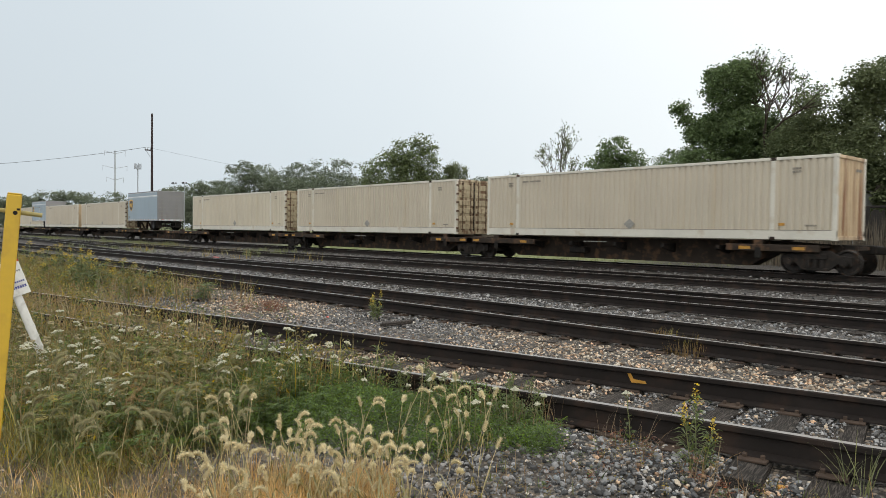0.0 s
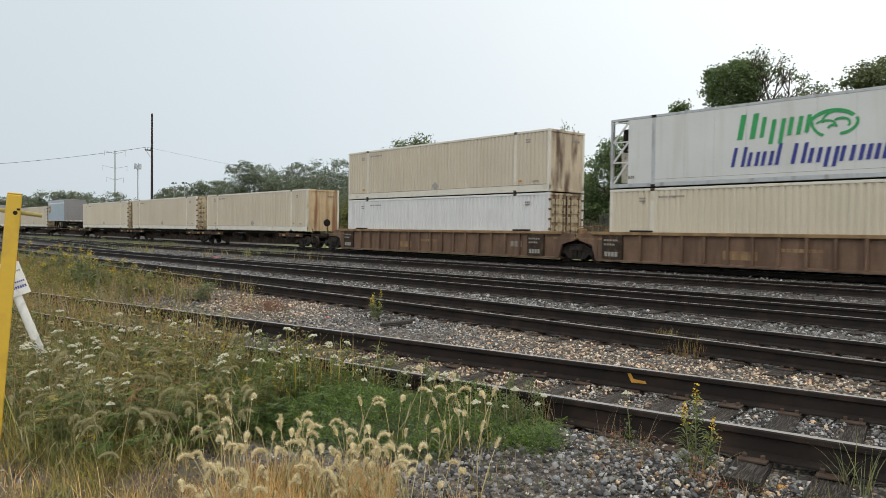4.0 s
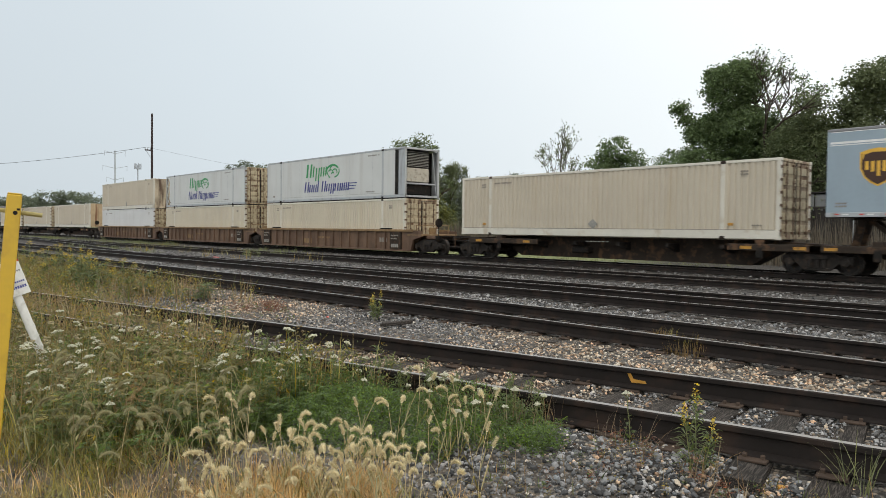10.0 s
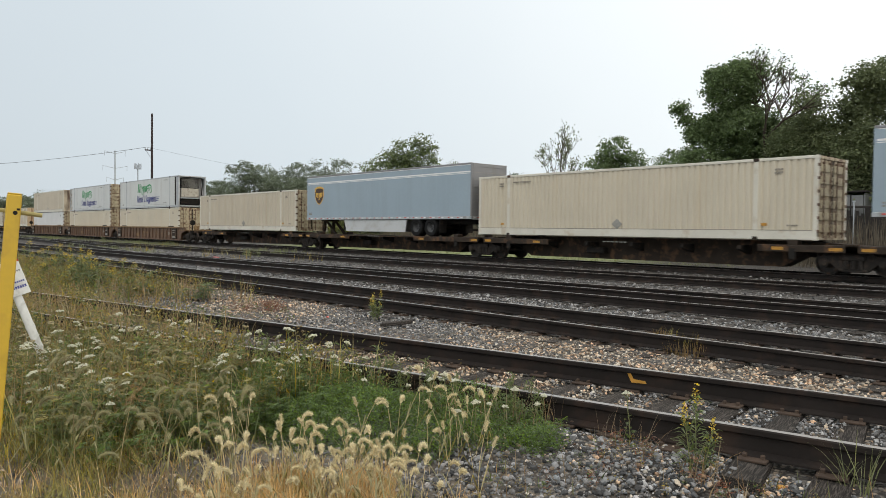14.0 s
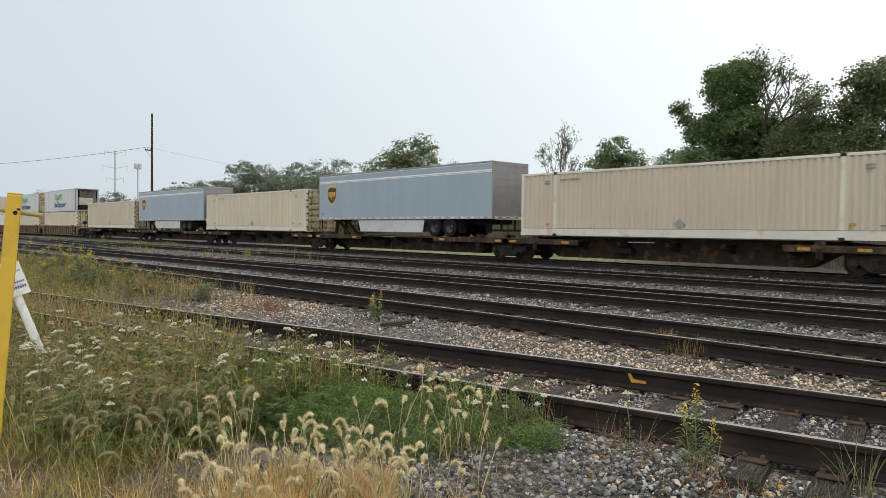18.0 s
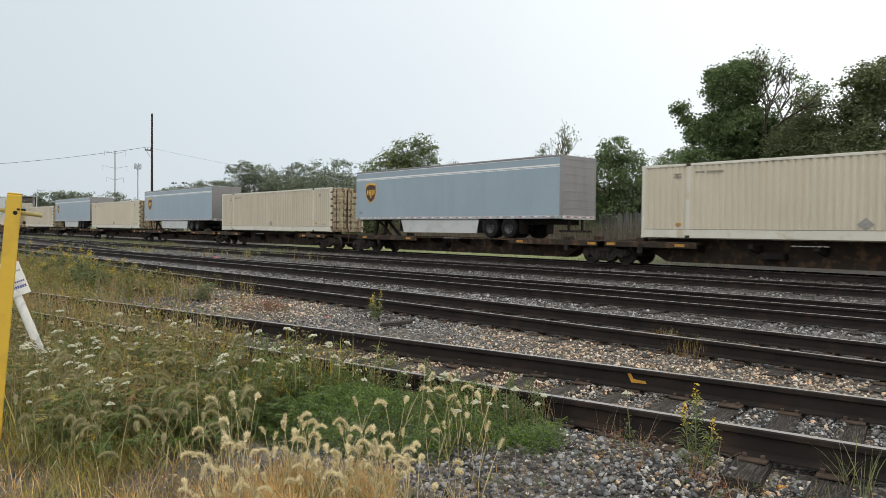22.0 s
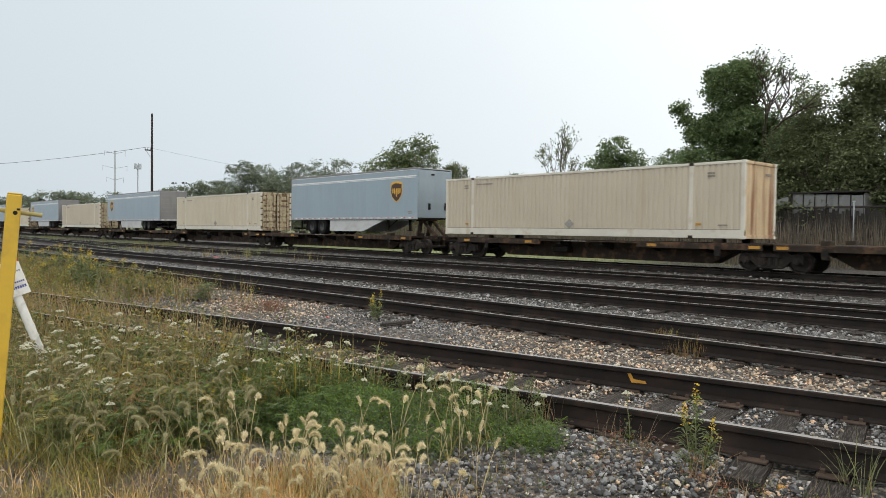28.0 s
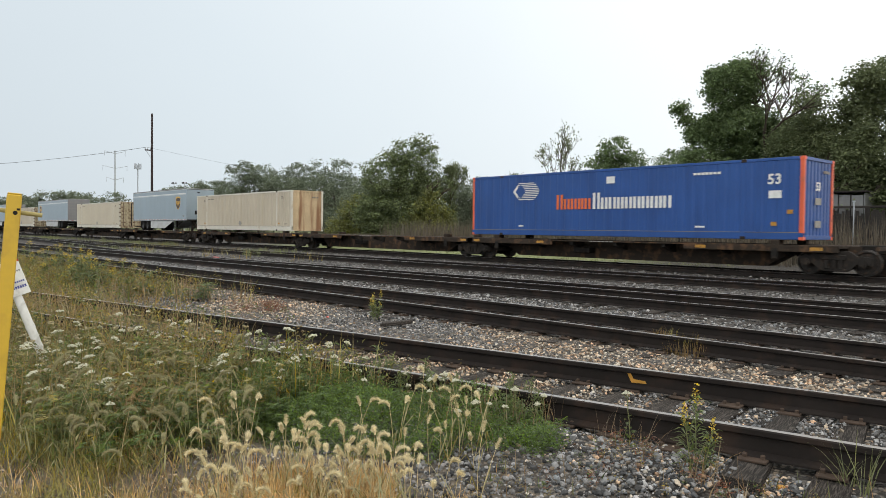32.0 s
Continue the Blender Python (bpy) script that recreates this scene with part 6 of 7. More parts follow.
def build_weeds():
    rng = np.random.default_rng(90)

    def lay(n, area, keep, h, w, lean, material, name, label, bend=0.5):
        pts = sample(rng, n, *area, keep)
        k = len(pts)
        ob = ribbons(rng, pts, rng.uniform(*h, k), rng.uniform(*w, k), lean, material, name, bend)
        return tagged(ob, label, "grass", kind="stuff")

    def wedge(x, y, a0, a1, d0, d1):
        a, d = np.degrees(np.arctan2(-x, y)), np.hypot(x, y)
        return (a > a0) & (a < a1) & (d > d0) & (d < d1)

    clump = rng.uniform(0, 9, 2)

    def patch(x, y, f, cut):
        return np.sin(f * x + clump[0]) * np.cos(f * 1.3 * y + clump[1]) + 0.5 * np.sin(2.7 * f * (x + y)) > cut
    # golden dry clumps nearest to the camera
    lay(24000, (-4.7, -2.6, 1.2, 3.0), lambda x, y: wedge(x, y, 52, 66, 3.6, 4.7) & patch(x, y, 7.5, 0.05), (0.08, 0.31), (0.003, 0.007), 0.7, GRASS_D, "dry_grass", "golden dry grass clumps with foxtails")
    lay(9000, (-4.9, -3.2, 1.2, 2.5), lambda x, y: wedge(x, y, 58, 73, 3.9, 4.6) & patch(x, y, 8.0, 0.0), (0.05, 0.20), (0.003, 0.007), 1.0, GRASS_D, "dry_grass", "short golden dry grass on bare dirt")
    lay(4000, (-6.2, -3.2, 0.4, 2.2), lambda x, y: wedge(x, y, 66, 81, 3.8, 5.4) & patch(x, y, 5.5, 0.55), (0.08, 0.26), (0.003, 0.007), 0.9, GRASS_D, "dry_grass", "golden dry grass at the edge of the weeds")
    lay(6500, (-6.8, -3.6, 0.6, 2.6), lambda x, y: patch(x, y, 3.1, -0.1) & (y < 2.4 + 0.5 * (x + 3.7)) & ~(wedge(x, y, 62, 84, 0, 5.2) & (rng.uniform(size=len(x)) < 0.9)), (0.08, 0.34), (0.003, 0.008), 0.9, GRASS_O, "weed_grass", "olive grass mixed into the dry clumps")
    lay(7000, (-3.8, -2.2, 2.0, 3.3), lambda x, y: wedge(x, y, 46.0, 53, 3.45, 4.2) & patch(x, y, 8.5, 0.25), (0.06, 0.28), (0.003, 0.006), 0.8, GRASS_D, "dry_grass", "thin golden dry grass on the gravel")
    lay(1300, (-7.0, -4.2, 0.7, 2.8), lambda x, y: patch(x, y, 2.3, -0.2) & (y < 2.6 + 0.5 * (x + 3.7)) & (np.hypot(x, y) > 5.15), (0.30, 0.60), (0.005, 0.010), 1.3, GRASS_G, "weed_grass", "long arching green grass blades", 0.8)
    lay(2600, (-5.4, -3.2, 0.4, 2.6), lambda x, y: wedge(x, y, 62, 82, 4.2, 5.4) & patch(x, y, 6.0, 0.0), (0.04, 0.17), (0.002, 0.005), 0.9, GRASS_B, "dead_stalks", "thin brown grass on bare dirt")
    lay(5000, (-5.6, -3.2, 0.4, 2.6), lambda x, y: wedge(x, y, 62, 83, 4.2, 5.0) & patch(x, y, 6.0, 0.25), (0.04, 0.20), (0.002, 0.005), 0.9, GRASS_T, "dry_grass", "thin tan grass on bare dirt")
    lay(3600, (-16, -6.6, 0.7, 3.9), lambda x, y: (y < siding_y(x) + 1.2) & patch(x, y, 2.1, -0.1) & (y > 1.1 + 0.12 * (x + 6)), (0.30, 0.66), (0.005, 0.011), 0.7, GRASS_T, "dry_grass", "tan seeding grass among the weeds")
    # tall green and olive weeds up to the siding
    lay(9500, (-15, -4.9, 0.7, 4.4), lambda x, y: (y < siding_y(x) - 0.35) & (y < 4.6 + 0.33 * (x + 4.2)) & (y > 1.05 + 0.12 * (x + 6)) & patch(x, y, 3.4, -0.5), (0.18, 0.50), (0.004, 0.011), 0.8, GRASS_G, "weed_grass", "tall green grass and weeds beside the siding")
    lay(8000, (-19, -5.2, 0.7, 4.4), lambda x, y: (y < siding_y(x) - 0.15) & patch(x, y, 1.7, -0.5) & (y < 4.4 + 0.33 * (x + 4.2)), (0.25, 0.72), (0.005, 0.012), 0.8, GRASS_O, "weed_grass", "olive and yellowing weeds beside the siding")
    lay(4500, (-18, -6.0, 0.7, 4.6), lambda x, y: (y < siding_y(x) + 0.1) & patch(x, y, 2.3, 0.0), (0.20, 0.70), (0.004, 0.009), 0.5, GRASS_B, "dead_stalks", "brown dead stalks among the weeds")
    # over the overgrown part of the siding and beyond it
    lay(5200, (-24, -9.0, 0.6, 4.9), lambda x, y: (abs(y - siding_y(x) - 0.75) < 1.0) & (rng.uniform(size=len(x)) < np.clip((-x - 8.5) / 6.0, 0, 1)), (0.15, 0.50), (0.006, 0.013), 0.6, GRASS_O, "weed_grass", "weeds overgrowing the siding")
    lay(3000, (-24, -9.5, 0.6, 4.9), lambda x, y: (abs(y - siding_y(x) - 0.75) < 1.0) & patch(x, y, 1.9, -0.1), (0.15, 0.50), (0.005, 0.010), 0.5, GRASS_B, "dead_stalks", "brown dead stalks on the siding")
    lay(3800, (-46, -12.5, 1.5, 8.3), lambda x, y: (y > siding_y(x) + 1.7) & (y < 8.3 + 0.036 * x - 0.25) & (rng.uniform(size=len(x)) < np.clip((-x - 13.5) / 6.0, 0, 1)), (0.2, 0.62), (0.008, 0.018), 0.8, GRASS_O, "weed_grass", "olive weeds between the tracks")
    lay(3000, (-46, -15.0, 1.5, 8.3), lambda x, y: (y > siding_y(x) + 1.7) & (y < 8.3 + 0.036 * x - 0.3) & patch(x, y, 0.8, -0.2), (0.2, 0.75), (0.010, 0.020), 0.6, GRASS_G, "weed_grass", "green weeds between the tracks")
    lay(5000, (-40, -14.0, 1.5, 8.0), lambda x, y: (y > siding_y(x) + 1.7) & (y < 8.0 + 0.036 * x) & patch(x, y, 0.9, -0.3), (0.2, 0.6), (0.008, 0.018), 0.5, GRASS_B, "dead_stalks", "brown dead stalks between the tracks")
    # long thin stalks leaning across the weeds, and yellow-green tufts at their edge
    lay(150, (-7.5, -4.4, 0.8, 3.3), lambda x, y: (y < 2.9 + 0.5 * (x + 3.7)) & (np.hypot(x, y) > 4.6), (0.55, 1.05), (0.004, 0.006), 1.1, GRASS_T, "dry_stalks", "long thin pale grass stalks leaning over the weeds", 0.15)
    for cx, cy, n, h0 in ((-4.55, 0.98, 200, 0.20), (-4.75, 1.25, 190, 0.26), (-4.42, 1.30, 120, 0.15), (-4.9, 1.55, 200, 0.30), (-5.2, 1.25, 200, 0.34), (-5.35, 1.75, 200, 0.40), (-5.6, 1.45, 180, 0.42)):
        lay(n, (cx - 0.19, cx + 0.19, cy - 0.15, cy + 0.15), None, (0.12, h0), (0.003, 0.007), 1.2, GRASS_Y, "grass_tuft", "yellow-green grass tuft at the edge of the dirt", 0.7)
    # low leafy carpet
    pts = sample(rng, 125000, -6.6, -3.1, 2.5, 4.7, lambda x, y: (y < siding_y(x) - 0.25) & (y > 2.62 + 0.62 * (x + 4.6)) & (y < 4.9 + 0.55 * (x + 4.1)) & (x < -3.30 + 0.35 * np.sin(7 * y)))
    pts[:, 2] += rng.uniform(0.0, 1.0, len(pts)) ** 1.4 * (0.22 + 0.10 * np.sin(5 * pts[:, 0]) * np.cos(4 * pts[:, 1]))
    v, f = scatter(BLADE_V, LEAF_TRI, turns(rng, len(pts), 1.3) * rng.uniform(0.016, 0.036, len(pts))[:, None, None], pts)
    tagged(new("leafy_weeds", bulk("leafy_weeds", v, f, LEAFLET)), "low bright green leafy weeds beside the rail", "weeds", kind="stuff")
    # low leafy shrubs and herbs, clump by clump
    def herbs(n, area, keep, rad, high, leaf, per, material, label):
        c = sample(rng, n, *area, keep)
        k = len(c)
        r, h = rng.uniform(*rad, k), rng.uniform(*high, k)
        t = rng.uniform(0, 1, (k, per))
        u = rng.normal(0, 0.45, (k, per, 2)) * (0.4 + 0.8 * np.sin(math.pi * np.clip(t, 0.1, 0.95)))[..., None] * r[:, None, None]
        p = np.concatenate([c[:, None, :2] + u, (c[:, None, 2] + t * h[:, None])[..., None]], 2).reshape(-1, 3)
        v, f = scatter(BLADE_V, LEAF_TRI, turns(rng, len(p), 1.35) * (1.2 * rng.uniform(*leaf, len(p)))[:, None, None], p)
        tagged(new("leafy_weeds", bulk("leafy_weeds", v, f, material)), label, "weeds", kind="stuff")
    left = lambda x, y: patch(x, y, 2.6, -0.45) & (y < siding_y(x) - 0.2) & (y < 4.4 + 0.33 * (x + 4.2)) & (y > 1.1 + 0.12 * (x + 6))
    over = lambda x, y: (y > siding_y(x) + 1.75) & (y < 8.2 + 0.036 * x - 0.3) & (x < -13.5 - rng.uniform(0, 6, len(x)))
    tracks = lambda x, y: (abs(y - siding_y(x) - 0.75) < 1.1) & (x < -7.6 - rng.uniform(0, 6, len(x)))
    for area, keep, n0, big in (((-17, -5.0, 0.7, 4.6), left, 1, 1.0), ((-46, -12, 1.0, 8.3), over, 3.3, 1.3), ((-26, -7, -1.0, 5.0), tracks, 2.1, 1.1)):
        herbs(int(420 * n0), area, keep, (0.10 * big, 0.24 * big), (0.25, 0.60), (0.018 * big, 0.05 * big), 70, GRASS_O, "olive and yellowing leafy weeds")
        herbs(int(320 * n0), area, keep, (0.10 * big, 0.24 * big), (0.20, 0.50), (0.018 * big, 0.05 * big), 70, GRASS_G, "green leafy weeds")
        herbs(int(110 * n0), area, keep, (0.08 * big, 0.18 * big), (0.25, 0.65), (0.015 * big, 0.04 * big), 60, GRASS_B, "brown seeding weeds")
        herbs(int(60 * n0), area, keep, (0.06 * big, 0.14 * big), (0.45, 0.75), (0.012 * big, 0.035 * big), 40, LEAFLET, "fresh green weeds")
    sprays = lambda n, area, keep, high, material, label: fronds(rng, sample(rng, n, *area, keep), high, material, label)
    lower = lambda x, y: left(x, y) & (y < siding_y(x) - 0.75)
    sprays(1500, (-14, -5.0, 0.9, 4.4), lower, (0.10, 0.52), GRASS_G, "feathery green weed fronds")
    sprays(700, (-16, -5.2, 0.9, 4.4), lower, (0.20, 0.60), GRASS_O, "feathery yellowing weed fronds")
    sprays(600, (-9, -4.8, 1.0, 3.6), lower, (0.05, 0.30), LEAFLET, "feathery fresh green fronds low in the weeds")
    rim = lambda x, y: (siding_y(x) - y < 0.55) & (siding_y(x) - y > 0.12)
    herbs(80, (-6.6, -4.3, 3.4, 4.5), rim, (0.03, 0.09), (0.25, 0.52), (0.008, 0.022), 46, GRASS_O, "spindly olive weeds along the rail")
    herbs(60, (-6.6, -4.2, 3.4, 4.5), rim, (0.03, 0.08), (0.20, 0.48), (0.006, 0.016), 40, GRASS_B, "brown seeding stalks along the rail")
    herbs(22, (-13.6, -12.2, 6.3, 7.2), None, (0.08, 0.2), (0.08, 0.24), (0.02, 0.05), 50, DOCK, "reddish dock leaves on the ballast")
    for x, y, s in ((-73, 21.2, 0.7), (-53.6, 20.2, 0.7), (-36.9, 18.6, 0.55), (-35.4, 19.3, 0.45), (-62, 20.5, 0.6)):
        herbs(14, (x - 0.9, x + 0.9, y - 0.3, y + 0.3), None, (0.10, 0.22), (s * 0.5, s * 0.85), (0.03, 0.09), 40, GRASS_L, "pale green weed tuft between the tracks")
    # small leaves all through the tall weeds
    pts = sample(rng, 26000, -19, -5.0, 0.7, 4.5, lambda x, y: (y < siding_y(x) - 0.2) & (y < 4.5 + 0.33 * (x + 4.2)) & (y > 1.1 + 0.12 * (x + 6)))
    pts[:, 2] += rng.uniform(0.02, 0.50, len(pts))
    v, f = scatter(BLADE_V, LEAF_TRI, turns(rng, len(pts), 1.4) * rng.uniform(0.022, 0.066, len(pts))[:, None, None], pts)
    tagged(new("weed_leaves", bulk("weed_leaves", v, f, GRASS_G)), "small green leaves among the tall weeds", "weeds", kind="stuff")
    # tufts along the outer rail of the siding
    lay(1900, (-8.5, -3.4, 3.0, 4.6), lambda x, y: (siding_y(x) - y < 0.6) & (siding_y(x) - y > 0.10) & patch(x, y, 3.0, -0.1), (0.15, 0.48), (0.003, 0.008), 0.45, GRASS_B, "dead_stalks", "dry stalks along the rail")
    lay(420, (-3.9, -1.2, 2.6, 4.8), lambda x, y: (siding_y(x) - y > 0.2) & patch(x, y, 3.7, 0.45), (0.08, 0.30), (0.003, 0.008), 0.6, GRASS_B, "dead_stalks", "dry stalks in the gravel")
    lay(500, (-3.6, -1.2, 2.6, 4.8), lambda x, y: (siding_y(x) - y > 0.2) & patch(x, y, 2.9, 0.55), (0.05, 0.20), (0.004, 0.010), 0.8, GRASS_G, "weed_grass", "small green weeds in the gravel")
    lay(30, (-1.66, -1.46, 4.62, 4.80), None, (0.22, 0.42), (0.005, 0.009), 0.9, GRASS_L, "weed_grass", "arching green grass tuft beside the rail")
    for cx, cy, n in ((-2.95, 4.16, 24), (-2.64, 4.20, 16), (-2.2, 4.05, 26), (-1.95, 4.0, 16)):
        lay(n, (cx - 0.10, cx + 0.10, cy - 0.07, cy + 0.07), None, (0.06, 0.36), (0.003, 0.005), 0.9, GRASS_B, "dead_stalks", "brown dead stalks in the gravel beside the rail", 0.5)
        herbs(2, (cx - 0.08, cx + 0.08, cy - 0.05, cy + 0.05), None, (0.05, 0.10), (0.10, 0.26), (0.012, 0.03), 46, DOCK, "reddish brown withered weed in the gravel")
    shoulder = lambda x, y: (siding_y(x) - y > 0.2) & (y > 2.6 + 0.42 * (x + 3.9)) & (x < -0.3 * y - 0.1) & (x > -3.5)
    herbs(46, (-3.6, -1.5, 2.8, 4.5), shoulder, (0.03, 0.09), (0.03, 0.14), (0.007, 0.018), 34, GRASS_O, "small olive weeds in the gravel")
    herbs(26, (-3.4, -1.5, 2.8, 4.5), shoulder, (0.03, 0.07), (0.03, 0.12), (0.007, 0.016), 34, LEAFLET, "small green weeds in the gravel")
    herbs(18, (-3.0, -1.6, 3.2, 4.4), shoulder, (0.03, 0.08), (0.03, 0.16), (0.008, 0.020), 34, DOCK, "small reddish weeds in the gravel")
    lay(160, (-5.1, -4.6, 8.4, 8.9), None, (0.1, 0.34), (0.004, 0.008), 0.4, GRASS_O, "weed_grass", "small dry tuft beside the rail")
    lay(90, (-5.9, -5.6, 9.3, 9.7), None, (0.1, 0.26), (0.004, 0.008), 0.5, GRASS_O, "weed_grass", "small dry tuft between the rails")
    lay(900, (-60, -30, 16.0, 21.0), lambda x, y: patch(x, y, 0.5, 0.35), (0.2, 0.6), (0.02, 0.04), 0.6, GRASS_O, "weed_grass", "weeds between the far tracks")
    lay(6000, (-110, -40, 14.5, 24.5), lambda x, y: patch(x, y, 0.21, -0.2) & (abs(y - 19.75 - 0.06 * x - 0.75) > 1.3), (0.12, 0.40), (0.03, 0.06), 0.6, GRASS_L, "weed_grass", "thin grass between the far tracks")


build_weeds()


def stem_mesh(name, pts, r, material):
    bm = B()
    for a, b in zip(pts, pts[1:]):
        cyl(bm, a, b, r, 5, r * 0.9)
    return to_mesh(name, bm, material, True)


def foxtail(seed, h, droop, length=0.12, bristle=FOXTAIL, stalk=STALK):
    """A grass stem with a bristly seed head that bends over."""
    rng = np.random.default_rng(seed)
    root = thing("foxtail_grass", "pale foxtail grass with a nodding bristly head", "grass plant", "foxtail grasses")
    lean = rng.uniform(0.05, 0.2)
    pts = [Vector((lean * h * t * t, 0, h * t)) for t in np.linspace(0, 1, 6)]
    st = new("stem", stem_mesh("stem", pts, 0.0018, stalk))
    st.parent = root
    # head axis
    ax, d, p = [], Vector((0.2, 0, 1)).normalized(), pts[-1].copy()
    for i in range(9):
        ax.append(p.copy())
        ang = droop / 8
        d = Vector((d.x * math.cos(ang) + d.z * math.sin(ang), d.y, d.z * math.cos(ang) - d.x * math.sin(ang)))
        p = p + d * length / 8
    verts, tris = [], []
    for i in range(int(3600 * length) + 120):
        t = rng.uniform(0, 7.99)
        k = int(t)
        c = np.array(ax[k].lerp(ax[k + 1], t - k))
        fwd = np.array((ax[k + 1] - ax[k]).normalized())
        u = rng.normal(size=3)
        u -= fwd * (u @ fwd)
        u /= np.linalg.norm(u)
        tip = c + (u * 0.9 + fwd * 0.75) * rng.uniform(0.015, 0.032) * (1.0 - 0.35 * t / 8)
        sd = np.cross(u, fwd) * 0.0016
        b = len(verts)
        verts += [c - sd, c + sd, tip]
        tris.append((b, b + 1, b + 2))
    for k in range(8):
        bm_r = 0.007 * (1.0 if k < 6 else 0.7)
        b = len(verts)
        fwd = (ax[k + 1] - ax[k]).normalized()
        u = fwd.orthogonal().normalized()
        w = fwd.cross(u)
        for q in (ax[k], ax[k + 1]):
            for a in range(6):
                verts.append(np.array(q + (u * math.cos(a * math.pi / 3) + w * math.sin(a * math.pi / 3)) * bm_r))
        for a in range(6):
            c2 = (a + 1) % 6
            tris += [(b + a, b + c2, b + 6 + c2), (b + a, b + 6 + c2, b + 6 + a)]
    hd = new("seed_head", bulk("seed_head", verts, tris, bristle))
    hd.parent = root
    lf = B()
    for k in range(2):
        z = h * (0.25 + 0.25 * k)
        a = k * 2.6 + seed
        q = [Vector((lean * h * (z / h) ** 2, 0, z)), Vector((0.10 * math.cos(a), 0.10 * math.sin(a), z + 0.12)), Vector((0.22 * math.cos(a), 0.22 * math.sin(a), z + 0.08))]
        s = Vector((-math.sin(a), math.cos(a), 0)) * 0.004
        vs = [lf.verts.new(q[0] - s), lf.verts.new(q[0] + s), lf.verts.new(q[1] + s), lf.verts.new(q[1] - s), lf.verts.new(q[2])]
        lf.faces.new(vs[:4])
        lf.faces.new((vs[3], vs[2], vs[4]))
    part("leaf", lf, GRASS_O, root)
    return root


def wild_carrot(seed, h, r, dome, bloom=UMBEL, label="wild carrot with flat white flower umbels"):
    """A branching stem with flat white flower umbels."""
    rng = np.random.default_rng(seed)
    root = thing("wild_carrot", label, "flower", "wild carrots")
    top = Vector((rng.uniform(-0.08, 0.08), rng.uniform(-0.08, 0.08), h))
    pts = [top * t + Vector((0.02 * math.sin(5 * t), 0, 0)) for t in np.linspace(0, 1, 5)]
    st = new("stem", stem_mesh("stem", pts, 0.003, STALK))
    st.parent = root
    tilt = Matrix.Rotation(rng.uniform(0.05, 0.40), 3, Vector((rng.normal(), rng.normal(), 0)).normalized())
    octa = np.array([(1, 0, 0), (-1, 0, 0), (0, 1, 0), (0, -1, 0), (0, 0, 0.6), (0, 0, -0.5)])
    otri = np.array([(0, 2, 4), (2, 1, 4), (1, 3, 4), (3, 0, 4), (2, 0, 5), (1, 2, 5), (3, 1, 5), (0, 3, 5)])
    k = int(26 + 700 * r)
    rad, an = r * np.sqrt(rng.uniform(0, 1, k)), rng.uniform(0, 2 * math.pi, k)
    loc = np.stack([rad * np.cos(an), rad * np.sin(an), dome * (1 - (rad / r) ** 2) + rng.normal(0, 0.003, k)], 1)
    loc = loc @ np.array(tilt).T + np.array(pts[-1]) + np.array((0, 0, 0.035))
    v, f = scatter(octa, otri, np.eye(3)[None] * rng.uniform(0.007, 0.012, k)[:, None, None], loc)
    um = new("umbel", bulk("umbel", v, f, bloom))
    um.parent = root
    tagged(um, "flat white flower umbel" if bloom is UMBEL else "closed dry brown umbel", kind="stuff")
    bm = B()
    for p in loc[::3]:
        cyl(bm, pts[-1], p, 0.0012, 4)
    tagged(part("flower_ray", bm, STALK, root), kind="stuff")
    pts2 = sample_leaf(rng, h)
    v, f = scatter(LEAF_V, LEAF_TRI, turns(rng, len(pts2), 1.4) * rng.uniform(0.015, 0.035, len(pts2))[:, None, None], pts2)
    lv = new("leaves", bulk("leaves", v, f, GRASS_G))
    lv.parent = root
    tagged(lv, kind="stuff")
    return root


def sample_leaf(rng, h):
    k = 40
    t = rng.uniform(0.05, 0.75, k)
    a = rng.uniform(0, 2 * math.pi, k)
    r = rng.uniform(0.01, 0.09, k) * (1 - t * 0.6)
    return np.stack([r * np.cos(a), r * np.sin(a), t * h], 1)


